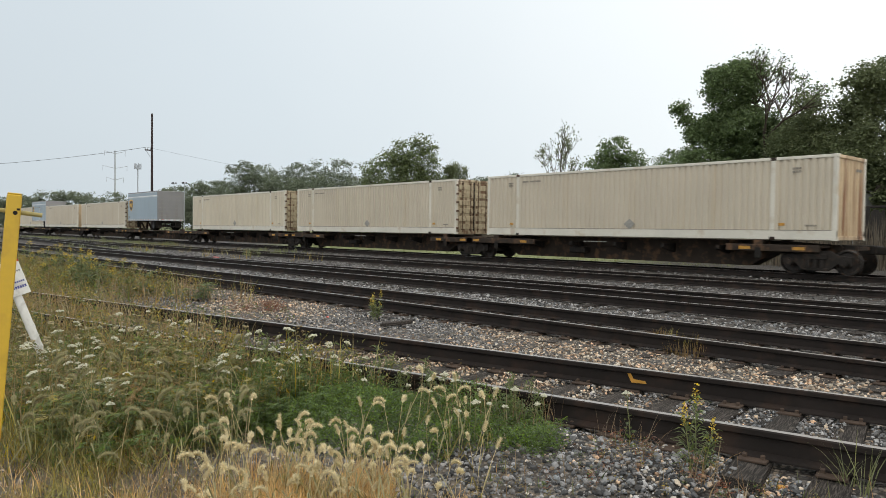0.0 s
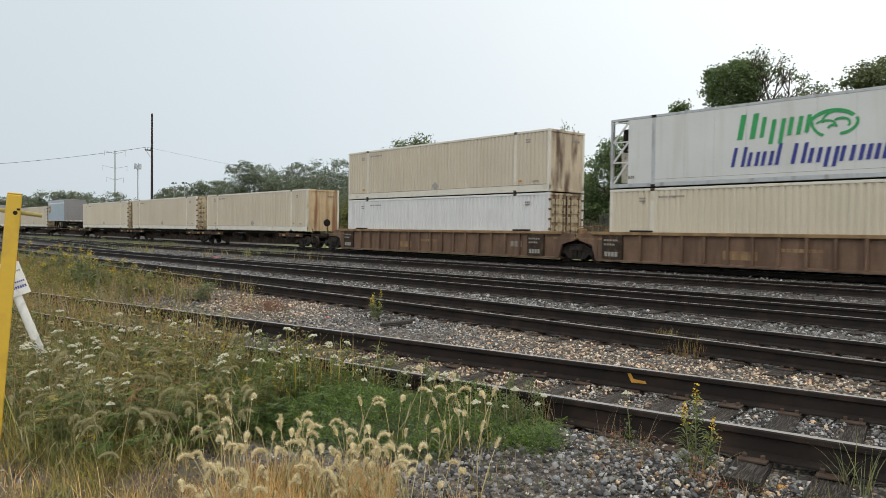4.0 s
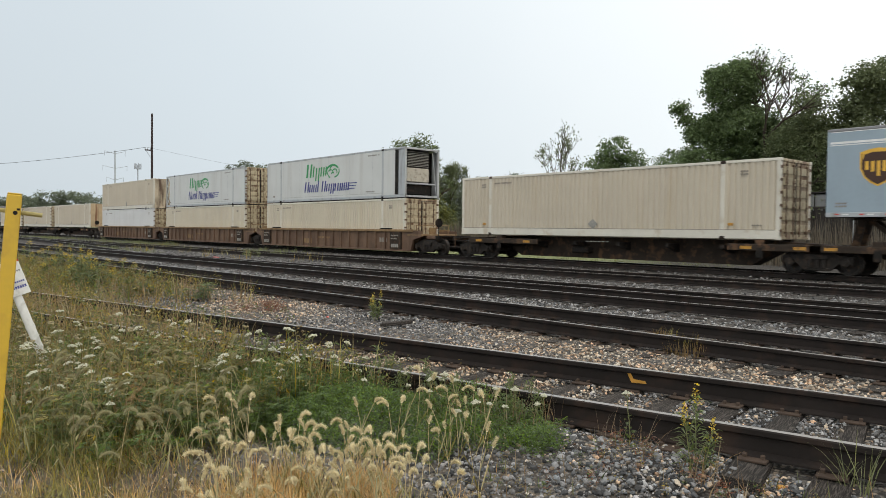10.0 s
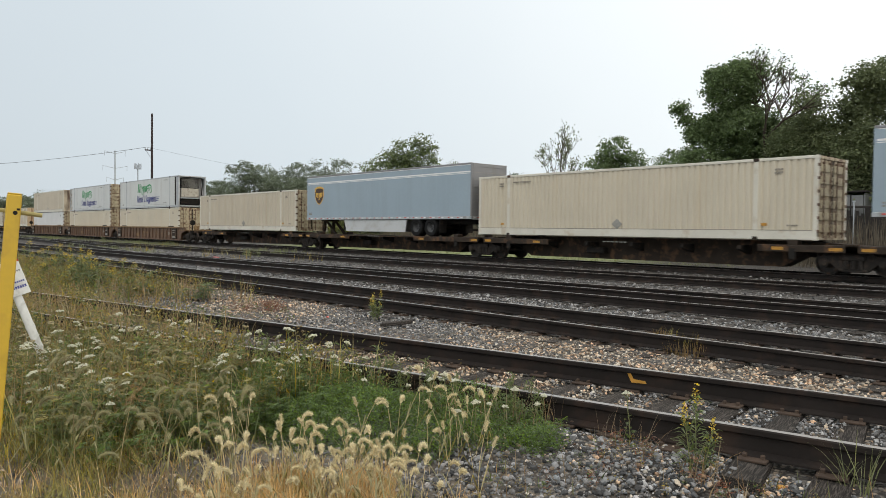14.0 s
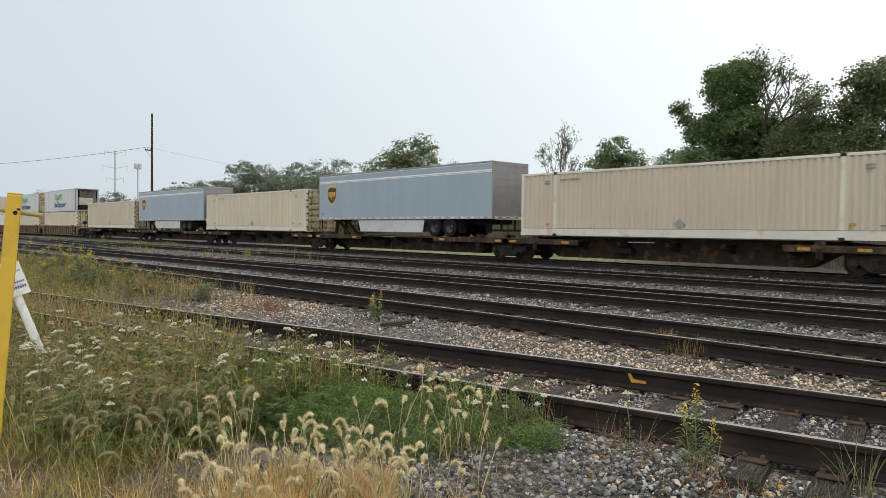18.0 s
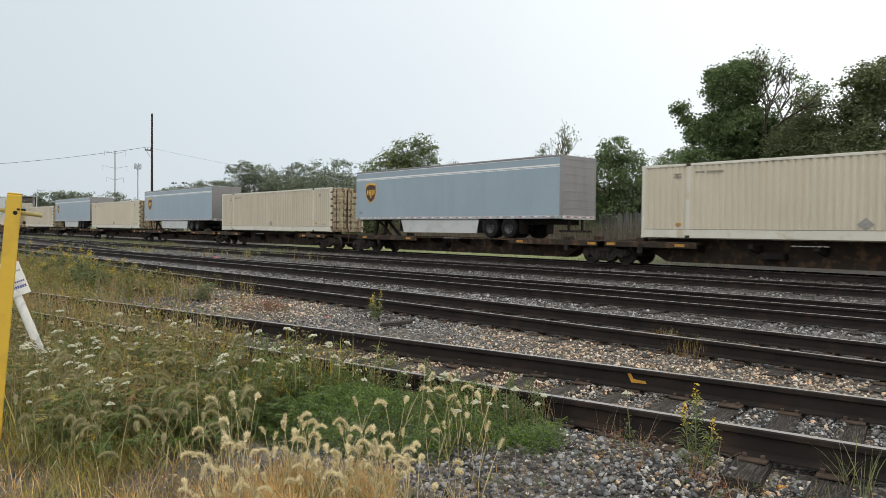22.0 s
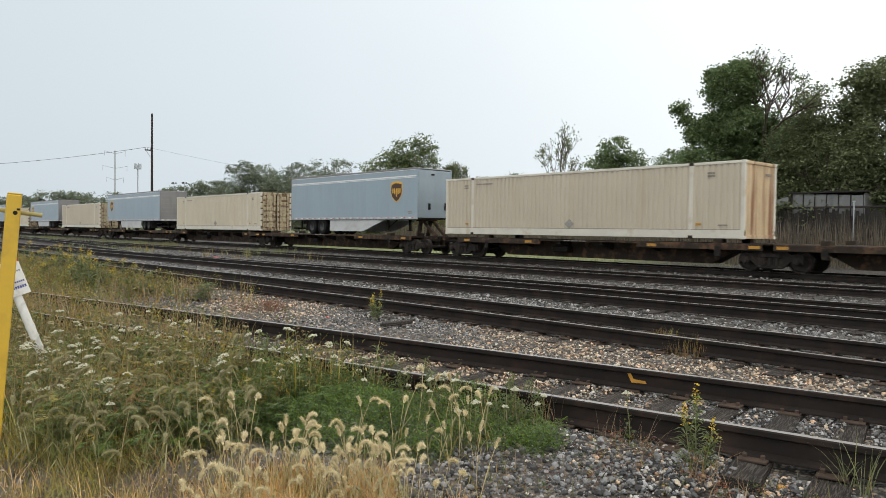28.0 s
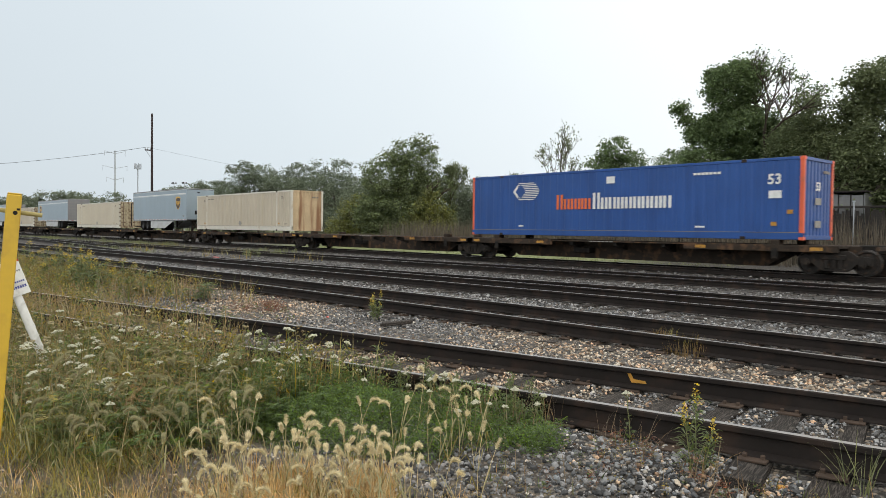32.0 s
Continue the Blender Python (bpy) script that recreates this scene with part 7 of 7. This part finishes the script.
def goldenrod(seed, h, flower=True, lean=(0.0, 0.0)):
    """An upright leafy weed with narrow leaves and a yellow tip."""
    rng = np.random.default_rng(seed)
    root = thing("goldenrod", "upright goldenrod with narrow leaves and yellow tip" if flower else "upright weed with narrow grey-green leaves", "weed plant", "tall single weeds")
    for s in range(3):
        a = 2.1 * s + seed
        off = Vector((0.03 * math.cos(a), 0.03 * math.sin(a), 0))
        hh = h * (1 - 0.18 * s)
        pts = [off * (1 + 2.2 * t) + Vector((lean[0] * t * h, lean[1] * t * h, hh * t)) for t in np.linspace(0, 1, 6)]
        st = new("stem", stem_mesh("stem", pts, 0.0035, STALK))
        st.parent = root
        k = 60
        t = rng.uniform(0.15, 0.97, k)
        an = rng.uniform(0, 2 * math.pi, k)
        verts, tris = [], []
        for ti, ai in zip(t, an):
            c = np.array(pts[0].lerp(pts[-1], ti))
            o = np.array((math.cos(ai), math.sin(ai), 0))
            sd = np.array((-math.sin(ai), math.cos(ai), 0)) * 0.009
            ln = rng.uniform(0.07, 0.14) * (1.15 - 0.5 * ti)
            b = len(verts)
            verts += [c, c + o * ln * 0.5 + sd + np.array((0, 0, ln * 0.35)), c + o * ln * 0.5 - sd + np.array((0, 0, ln * 0.35)), c + o * ln + np.array((0, 0, ln * 0.2))]
            tris += [(b, b + 1, b + 2), (b + 1, b + 3, b + 2)]
        lv = new("leaves", bulk("leaves", verts, tris, GRASS_G))
        lv.parent = root
        tagged(lv, kind="stuff")
        if flower:
            k = 70
            tt = rng.uniform(0, 1, k)
            loc = np.array(pts[-1]) + np.stack([rng.normal(0, 0.022, k) * (1 - tt * 0.7), rng.normal(0, 0.022, k) * (1 - tt * 0.7), tt * 0.14 - 0.06], 1)
            v, f = scatter(LEAF_V, LEAF_TRI, turns(rng, k, 2.0) * rng.uniform(0.008, 0.018, k)[:, None, None], loc)
            fl = new("flower_plume", bulk("flower_plume", v, f, PETAL))
            fl.parent = root
            tagged(fl, "yellow flower plume", kind="stuff")
    return root


def build_plants():
    rng = np.random.default_rng(120)
    protos = [foxtail(i, 0.26 + 0.05 * i, (0.25, 1.7, 0.6, 2.4, 0.4, 2.1)[i], (0.050, 0.080, 0.056, 0.105, 0.062, 0.090)[i], FOXTAIL, STRAW) for i in range(6)]
    protos += [foxtail(6 + i, 0.30 + 0.07 * i, (1.9, 2.7, 2.3, 1.4)[i], (0.12, 0.145, 0.11, 0.13)[i], FOXGREEN) for i in range(4)]
    spots = []
    for k in range(185):
        if k < 105:
            a, d = radians(rng.uniform(45.0, 69) if k % 3 == 0 else rng.uniform(51, 67)), rng.uniform(3.75, 5.0)
        else:
            a, d = radians(rng.uniform(64, 80)), rng.uniform(4.3, 7.2)
        spots.append((-d * math.sin(a), d * math.cos(a)))
    spots = [(-3.78 + 0.30 * math.sin(7.3 * k), 3.36 + 0.26 * math.cos(4.1 * k)) for k in range(16)] + spots
    tall = len(spots)
    for k in range(24):
        a, d = radians(rng.uniform(50, 67)), rng.uniform(3.75, 4.7)
        spots.append((-d * math.sin(a), d * math.cos(a)))
    used = set()
    for i, (x, y) in enumerate(spots):
        sunk = 0.02 if i < tall else rng.uniform(0.12, 0.24)
        k = int(rng.integers(0, 6)) if i < 121 or i >= tall else int(rng.integers(6, 10))
        m = pose(x, y, ground_z(x, y) - sunk, rng.uniform(-9, 9), rng.uniform(-9, 9), rng.uniform(0, 360))
        if k in used:
            ob = copy_thing(protos[k], m)
        else:
            ob = protos[k]
            ob.matrix_basis = m
            used.add(k)
        swaying.append((ob, x, y, ground_z(x, y) - sunk, i))
    nests = [wild_carrot(240 + i, 0.34 + 0.07 * i, 0.022 + 0.004 * i, -0.018, NEST, "wild carrot with closed dry brown umbels") for i in range(3)]
    used = set()
    for i in range(190):
        x = rng.uniform(-16.0, -6.0)
        low = 1.25 + 0.11 * (x + 6)
        y = rng.uniform(low, max(low + 0.3, min(4.0 + 0.36 * (x + 5.0), siding_y(x) + 0.9)))
        m = pose(x, y, ground_z(x, y) - 0.02, rng.uniform(-8, 8), rng.uniform(-8, 8), rng.uniform(0, 360))
        if i < 3:
            nests[i].matrix_basis = m
        else:
            copy_thing(nests[i % 3], m)
    carrots = [wild_carrot(200 + i, 0.28 + 0.06 * i, (0.028, 0.036, 0.046, 0.040, 0.054, 0.048)[i], 0.012 + 0.003 * (i % 3)) for i in range(6)]
    used = set()
    spots = []
    while len(spots) < 135:
        x, y = rng.uniform(-14.0, -5.2), rng.uniform(1.2, 4.4)
        if y < siding_y(x) + 0.5 and y > 0.18 * -x + 0.15 and y < 4.0 + 0.36 * (x + 5.0):
            spots.append((x, y))
    for x, y in ((-5.0, 4.0), (-4.7, 3.75), (-4.55, 4.05), (-5.3, 3.7), (-4.9, 3.45), (-5.6, 3.95), (-4.4, 3.9), (-2.86, 4.30), (-12.2, 6.5), (-11.0, 3.6), (-10.3, 3.6), (-9.4, 3.6), (-12.8, 3.4), (-3.75, 3.75), (-3.6, 3.9), (-3.5, 3.7), (-3.85, 3.95), (-3.95, 3.7), (-4.05, 3.95), (-3.4, 4.0), (-3.55, 3.5), (-4.2, 3.75), (-3.3, 3.85), (-4.1, 3.5), (-3.7, 3.4)):
        spots.append((x, y))
    for i, (x, y) in enumerate(spots):
        k = int(rng.integers(0, 6)) if i < 135 else int(rng.integers(0, 2))
        grow_by = 0.95 if x == -2.86 else rng.uniform(0.6, 1.1)
        z = ground_z(x, y) - 0.02 - (0.06 if 135 <= i < 142 else 0.0)
        m = pose(x, y, z, rng.uniform(-8, 8), rng.uniform(-8, 8), rng.uniform(0, 360)) @ Matrix.Diagonal((grow_by, grow_by, 0.5 + 0.5 * grow_by, 1))
        if k in used:
            copy_thing(carrots[k], m)
        else:
            carrots[k].matrix_basis = m
            used.add(k)
    for x, y, h, fl, ln, sd in ((-2.24, 4.10, 0.50, True, (0, 0), 301), (-10.1, 7.4, 0.50, True, (0, 0), 304), (-10.25, 7.5, 0.42, True, (0.1, 0), 305), (-5.55, 4.2, 0.42, False, (0, 0), 306),
                                (-20.5, 5.4, 1.0, True, (0, 0), 307), (-21.5, 5.6, 1.1, True, (0, 0), 308), (-19.5, 5.6, 0.9, True, (0, 0), 309), (-24.0, 6.3, 1.1, True, (0, 0), 310), (-17.8, 6.1, 0.7, False, (0, 0), 311), (-26.0, 6.0, 1.2, True, (0, 0), 312), (-28.0, 6.8, 1.1, True, (0, 0), 313),
                                (-20.9, 5.9, 1.0, True, (0, 0), 314), (-22.3, 5.2, 1.0, True, (0, 0), 315), (-23.1, 6.0, 1.1, True, (0, 0), 316), (-18.7, 5.0, 0.8, False, (0, 0), 317), (-19.9, 6.3, 0.9, True, (0, 0), 318), (-25.2, 5.4, 1.1, True, (0, 0), 319), (-30.0, 6.2, 1.2, True, (0, 0), 320), (-16.6, 5.6, 0.6, False, (0, 0), 321), (-15.2, 6.4, 0.55, False, (0, 0), 322)):
        wide = 3.1 if x < -15 else 1.0
        goldenrod(sd, h * (0.8 if x < -15 else 1.0), fl, ln).matrix_basis = pose(x, y, ground_z(x, y) - 0.02, 0, 0, 40 * sd) @ Matrix.Diagonal((wide, wide, 1.0, 1.0))
    slim = goldenrod(330, 0.42, False, (0.06, 0.0))
    slim.matrix_basis = pose(-4.62, 3.98, ground_z(-4.62, 3.98) - 0.02)
    for x, y, k in ((-4.42, 4.05, 0.8), (-4.15, 4.10, 0.7), (-3.95, 4.22, 0.95), (-3.78, 4.12, 0.7), (-3.88, 4.30, 0.8), (-4.95, 3.92, 0.9), (-5.25, 3.85, 0.8), (-3.7, 4.28, 0.9), (-3.62, 4.05, 0.6), (-5.7, 3.75, 1.0), (-6.2, 3.62, 0.9), (-6.7, 3.5, 1.0)):
        copy_thing(slim, pose(x, y, ground_z(x, y) - 0.02, 0, 0, 777 * x) @ Matrix.Diagonal((0.7, 0.7, k, 1.0)))


build_plants()


# ---------- posts at the edge of the siding ----------
def build_posts():
    p = thing("yellow_post", "chipped yellow square steel post leaning slightly", "post", m=pose(-4.746, 0.746, -0.33, 0, 0, 80.5) @ pose(0, 0, 0, 0, 4.6, 0))
    bm = box(B(), -0.038, 0.038, -0.038, 0.038, 0.0, 1.88, 0.006)
    part("shaft", bm, POSTY, p)
    part("cap", box(B(), -0.036, 0.036, -0.036, 0.036, 1.88, 1.888, 0.003), POSTY, p)
    hole = part("bolt_hole", cyl(B(), (0.010, -0.0395, 1.775), (0.010, -0.0375, 1.775), 0.012, 12), BLACKST, p, "dark bolt hole")
    part("scratch", box(B(), 0.016, 0.032, -0.0395, -0.0378, 1.79, 1.802), BLACKST, hole)
    part("cross_bar", cyl(B(), (-0.35, 0.052, 1.80), (0.150, 0.052, 1.775), 0.013, 10), OLIVEBAR, p, "thin yellow bar behind the post, coloured olive as in shade")
    s = thing("marker_post", "leaning white plastic marker post with a warning sign", "marker post")
    a, b = Vector((-8.27, 1.93, -0.30)), Vector((-8.40, 1.49, 0.98))
    part("tube", cyl(B(), a, b, 0.042, 14), POSTW, s, smooth=True)
    part("collar", cyl(B(), a.lerp(b, 0.47), a.lerp(b, 0.50), 0.046, 14), POSTW, s)
    d = (b - a).normalized()
    look_to = (EYE - b)
    look_to.z = 0
    n = look_to.normalized()
    u = n.cross(d).normalized() * -1
    n = d.cross(u).normalized() * -1
    if n.dot(look_to) < 0:
        n = -n
    u = d.cross(n)
    rot = Matrix((u, n, d)).transposed().to_4x4()
    pl = part("sign_plate", box(B(), -0.13, 0.13, 0.046, 0.052, -0.26, 0.10, 0.002), POSTW, s, "white sign plate with dark lettering")
    pl.matrix_basis = Matrix.Translation(b - d * 0.10) @ rot
    part("red_corner", prism(B(), [(0.13, 0.10), (0.13, 0.075), (0.07, 0.10)], "y", 0.052, 0.054), RED, pl)
    for k, (zz, n_, w_, h_) in enumerate(((-0.02, 5, 0.014, 0.018), (-0.13, 8, 0.013, 0.018), (-0.19, 8, 0.015, 0.028))):
        bm = B()
        for i in range(n_):
            x0 = 0.12 - (i + 1) * w_ * 1.45
            box(bm, x0, x0 + w_, 0.0521, 0.0535, zz, zz + h_)
        tagged(part("lettering", bm, LETTER_B if k else MARK_G, pl), kind="stuff")


build_posts()


# ---------- ballast ----------
def stone_shapes():
    t = (1 + 5 ** 0.5) / 2
    v = np.array([(-1, t, 0), (1, t, 0), (-1, -t, 0), (1, -t, 0), (0, -1, t), (0, 1, t), (0, -1, -t), (0, 1, -t), (t, 0, -1), (t, 0, 1), (-t, 0, -1), (-t, 0, 1)]) / math.sqrt(1 + t * t)
    f = np.array([(0, 11, 5), (0, 5, 1), (0, 1, 7), (0, 7, 10), (0, 10, 11), (1, 5, 9), (5, 11, 4), (11, 10, 2), (10, 7, 6), (7, 1, 8), (3, 9, 4), (3, 4, 2), (3, 2, 6), (3, 6, 8), (3, 8, 9), (4, 9, 5), (2, 4, 11), (6, 2, 10), (8, 6, 7), (9, 8, 1)])
    rng = np.random.default_rng(8)
    return [v * rng.uniform(0.7, 1.25, (12, 1)) * np.array((1.0, 0.8, 0.62)) for _ in range(5)], f


def build_ballast():
    rng = np.random.default_rng(44)
    shapes, tri = stone_shapes()
    chip_tri = np.array([(0, 2, 4), (2, 1, 4), (1, 3, 4), (3, 0, 4), (2, 0, 5), (1, 2, 5), (3, 1, 5), (0, 3, 5)])
    octa = np.array([(1, 0.2, 0), (-1, -0.1, 0.1), (0.1, 1, 0), (-0.2, -1, 0), (0.1, 0.1, 0.8), (0, -0.1, -0.7)])
    chips = [octa * rng.uniform(0.7, 1.35, (6, 1)) + rng.normal(0, 0.12, (6, 3)) for _ in range(5)]
    root = thing("ballast", "loose grey and tan ballast stones round the tracks", "ballast", kind="structure")

    def tan(x, y):
        lim = np.sin(0.9 * x + 1.0) * 0.5 + np.cos(1.7 * y + 0.4 * x) * 0.5 + rng.normal(0, 0.45, len(x))
        q = y - siding_y(x)
        mid = (q > 1.6) & (y < 8.75 + 0.036 * x)
        away = np.clip((q - 1.6) / np.maximum(0.4, 8.66 + 0.036 * x - siding_y(x) - 1.6), 0, 1)
        cut = 0.08 - 1.0 * away - 0.13 * np.clip(x + 5.0, -6, 2)
        crib = (q > 0.05) & (q < 1.5)
        return np.where(mid, lim > cut, np.where(crib, lim > -0.3, (lim > np.where(q < 0, 0.35, 0.85)) & (y < 8.6)))

    def lay(n, area, keep, size, far=False, lift=0.0, small=False):
        xy = np.stack([rng.uniform(area[0], area[1], n), rng.uniform(area[2], area[3], n)], 1)
        xy = xy[keep(xy[:, 0], xy[:, 1])]
        z = np.array([ground_z(a, b) for a, b in xy])
        s = rng.uniform(*size, len(xy)) * rng.choice((0.7, 1.0, 1.0, 1.25), len(xy))
        pts = np.column_stack([xy, z + lift + rng.uniform(-0.25, 0.55, len(xy)) * s])
        warm = tan(xy[:, 0], xy[:, 1])
        kind = np.where(warm, 1, np.where(rng.uniform(size=len(xy)) < np.where(xy[:, 1] < siding_y(xy[:, 0]), 0.45, 0.27), 2, 0))
        for flag, material in ((0, STONE_FAR if far else STONE), (1, STONE_FAR if far else STONE_WARM), (2, STONE_FAR if far else STONE_SLATE)):
            vs, fs, o = [], [], 0
            idx = np.where(kind == flag)[0]
            if len(idx) < 5:
                continue
            for k in range(5):
                sel = idx[k::5]
                v, f = scatter(chips[k] if small else shapes[k], chip_tri if small else tri, turns(rng, len(sel), 1.0) * s[sel][:, None, None], pts[sel])
                vs.append(v), fs.append(f + o)
                o += len(v)
            ob = new("stones", bulk("stones", np.concatenate(vs), np.concatenate(fs), material))
            ob.parent = root
            tagged(ob, ("grey ballast stones", "tan and pinkish ballast stones", "dark slate ballast stones")[flag], kind="stuff")

    def off(x, y, a, b, near, far):
        q = y - a - b * x
        return (q < near) | (q > far)
    seen = lambda x, y: (x < -0.26 * y - 0.1) & (x > -3.6 * y)
    # beside and between the rails of the siding
    lay(24000, (-7.5, -0.6, 2.3, 5.2), lambda x, y: seen(x, y) & (y < siding_y(x) - 0.10) & (y > 2.35 + 0.42 * (x + 3.9)), (0.008, 0.024))
    lay(34000, (-7.5, -0.6, 2.3, 5.2), lambda x, y: seen(x, y) & (y < siding_y(x) - 0.10) & (y > 2.35 + 0.42 * (x + 3.9)), (0.004, 0.011), small=True)
    lay(36000, (-12, -0.8, 2.6, 6.8), lambda x, y: seen(x, y) & (y > siding_y(x) + 0.09) & (y < siding_y(x) + 1.45) & (np.abs(((x + 0.225 * (y - siding_y(x) - 0.75) + 16.42) / 0.47 + 0.5) % 1.0 - 0.5) > 0.20), (0.008, 0.019), False, 0.034, True)
    lay(52000, (-20, -1.2, 1.0, 8.7), lambda x, y: seen(x, y) & (y > siding_y(x) + 1.62) & (y < 8.761 + 0.036 * x - 0.10), (0.011, 0.025), small=True)
    lay(9000, (-24, -1.6, 7.5, 10.4), lambda x, y: seen(x, y) & ~off(x, y, 8.761, 0.036, 0.09, 1.42), (0.016, 0.034), small=True)
    lay(22000, (-40, -2.0, 8.5, 13.4), lambda x, y: seen(x, y) & (y > 10.36 + 0.036 * x) & (y < 13.13 + 0.044 * x), (0.018, 0.036), small=True)
    lay(26000, (-70, -3.0, 10.5, 20.0), lambda x, y: seen(x, y) & (y > 13.32 + 0.044 * x) & off(x, y, 16.15, 0.072, -0.08, 0.08) & (y < 19.96 + 0.035 * x), (0.022, 0.042), True, small=True)
    lay(26000, (-110, -5.0, 12.5, 30.0), lambda x, y: seen(x, y) & (y > 20.14 + 0.035 * x) & off(x, y, D - GAUGE / 2, 0, -0.08, 0.08), (0.026, 0.05), True, small=True)
    lay(3200, (-5.6, -3.2, 0.4, 2.6), lambda x, y: (np.hypot(x, y) > 4.2) & (np.hypot(x, y) < 5.5) & (-x > 1.9 * y), (0.005, 0.014), small=True)
    # larger single stones nearest to the camera
    singles = [bulk("stone", sh * 0.028, tri, STONE_ONE) for sh in shapes]
    r = random.Random(9)
    n = 0
    while n < 280:
        x, y = r.uniform(-4.6, -0.9), r.uniform(2.5, 4.8)
        if x < -0.27 * y - 0.1 and y < siding_y(x) - 0.16 and y > 2.45 + 0.42 * (x + 3.9):
            k = r.uniform(0.75, 1.35)
            shared("stone", singles[r.randrange(5)], root, pose(x, y, ground_z(x, y) + 0.012, r.uniform(-40, 40), r.uniform(-40, 40), r.uniform(0, 360)) @ Matrix.Diagonal((k, k, k, 1)))
            n += 1


build_ballast()


def build_litter():
    """Paint marks on the rail, a loose plank, scraps."""
    a = math.degrees(math.atan(0.225))
    for x, side, w in ((-3.83, 1, 0.20), (-4.72, 0, 0.05), (-5.35, 0, 0.04)):
        y = siding_y(x) + side * GAUGE * math.sqrt(1 + 0.225 ** 2)
        ob = new("paint_mark", to_mesh("paint_mark", prism(prism(B(), [(-w * 0.5, -0.035), (-w * 0.32, -0.035), (-w * 0.10, -0.115), (-w * 0.25, -0.135)], "y", -0.0145, -0.0135), [(-w * 0.25, -0.135), (w * 0.5, -0.130), (w * 0.42, -0.105), (-w * 0.14, -0.100)], "y", -0.0160, -0.0148), PAINTO))
        ob.matrix_basis = pose(x, y, RISE, 0, 0, a)
        tagged(ob, "orange spray paint mark on the rail web", "paint mark", "paint marks")
    pl = new("loose_plank", to_mesh("loose_plank", box(B(), -0.27, 0.27, -0.06, 0.06, 0.0, 0.06, 0.01), TIEWOOD))
    pl.matrix_basis = pose(-9.3, 7.25, -0.20, 4, -8, 38)
    tagged(pl, "dark broken piece of tie on the ballast", "plank")
    for x, y, m, lab in ((-33.5, 14.9, RED, "small red scrap beside the track"), (-11.0, 7.0, RED, "small red scrap on the ballast"), (-1.86, 4.42, AMBER, "small orange scrap on the gravel")):
        ob = new("scrap", to_mesh("scrap", box(B(), -0.05, 0.05, -0.04, 0.04, 0.0, 0.05, 0.012), m))
        ob.matrix_basis = pose(x, y, ground_z(x, y) + 0.005, 10, 5, 30) @ Matrix.Diagonal((3.0 if x < -30 else 0.42,) * 3 + (1,))
        tagged(ob, lab, "litter")


build_litter()


# ---------- motion ----------
def along(t):
    return V * t + 0.5 * ACC * ((t - 16) ** 2 - 256)


def motions():
    """The train rolls away along the track and its wheels turn."""
    for ob, s in moving:
        walk(ob, [(t, pose(s + along(t), D, 0)) for t in (0, 4, 8, 12, 16, 20, 24, 28, 32)])
    for ob, x, y, z, i in swaying:
        rest = ob.matrix_basis.to_euler()
        r = random.Random(i)
        a, b = r.uniform(0, 6.28), r.uniform(0, 6.28)
        walk(ob, [(t, Matrix.LocRotScale((x, y, z), Euler((rest.x + radians(2.2) * math.sin(1.9 * t + a), rest.y + radians(2.2) * math.sin(1.5 * t + b), rest.z)), None)) for t in np.arange(0, 32.1, 1.0)])
    first = {}
    n = 480
    for w, x in wheelsets:
        if x not in first:
            walk(w, [(32.0 * i / n, pose(x, 0, 0.425, 0, math.degrees(along(32.0 * i / n) / 0.425), 0)) for i in range(n + 1)])
            first[x] = w
        else:
            keys = w.animation_data_create()
            keys.action = first[x].animation_data.action
            keys.action_slot = first[x].animation_data.action_slot
            w.rotation_mode = "QUATERNION"


motions()
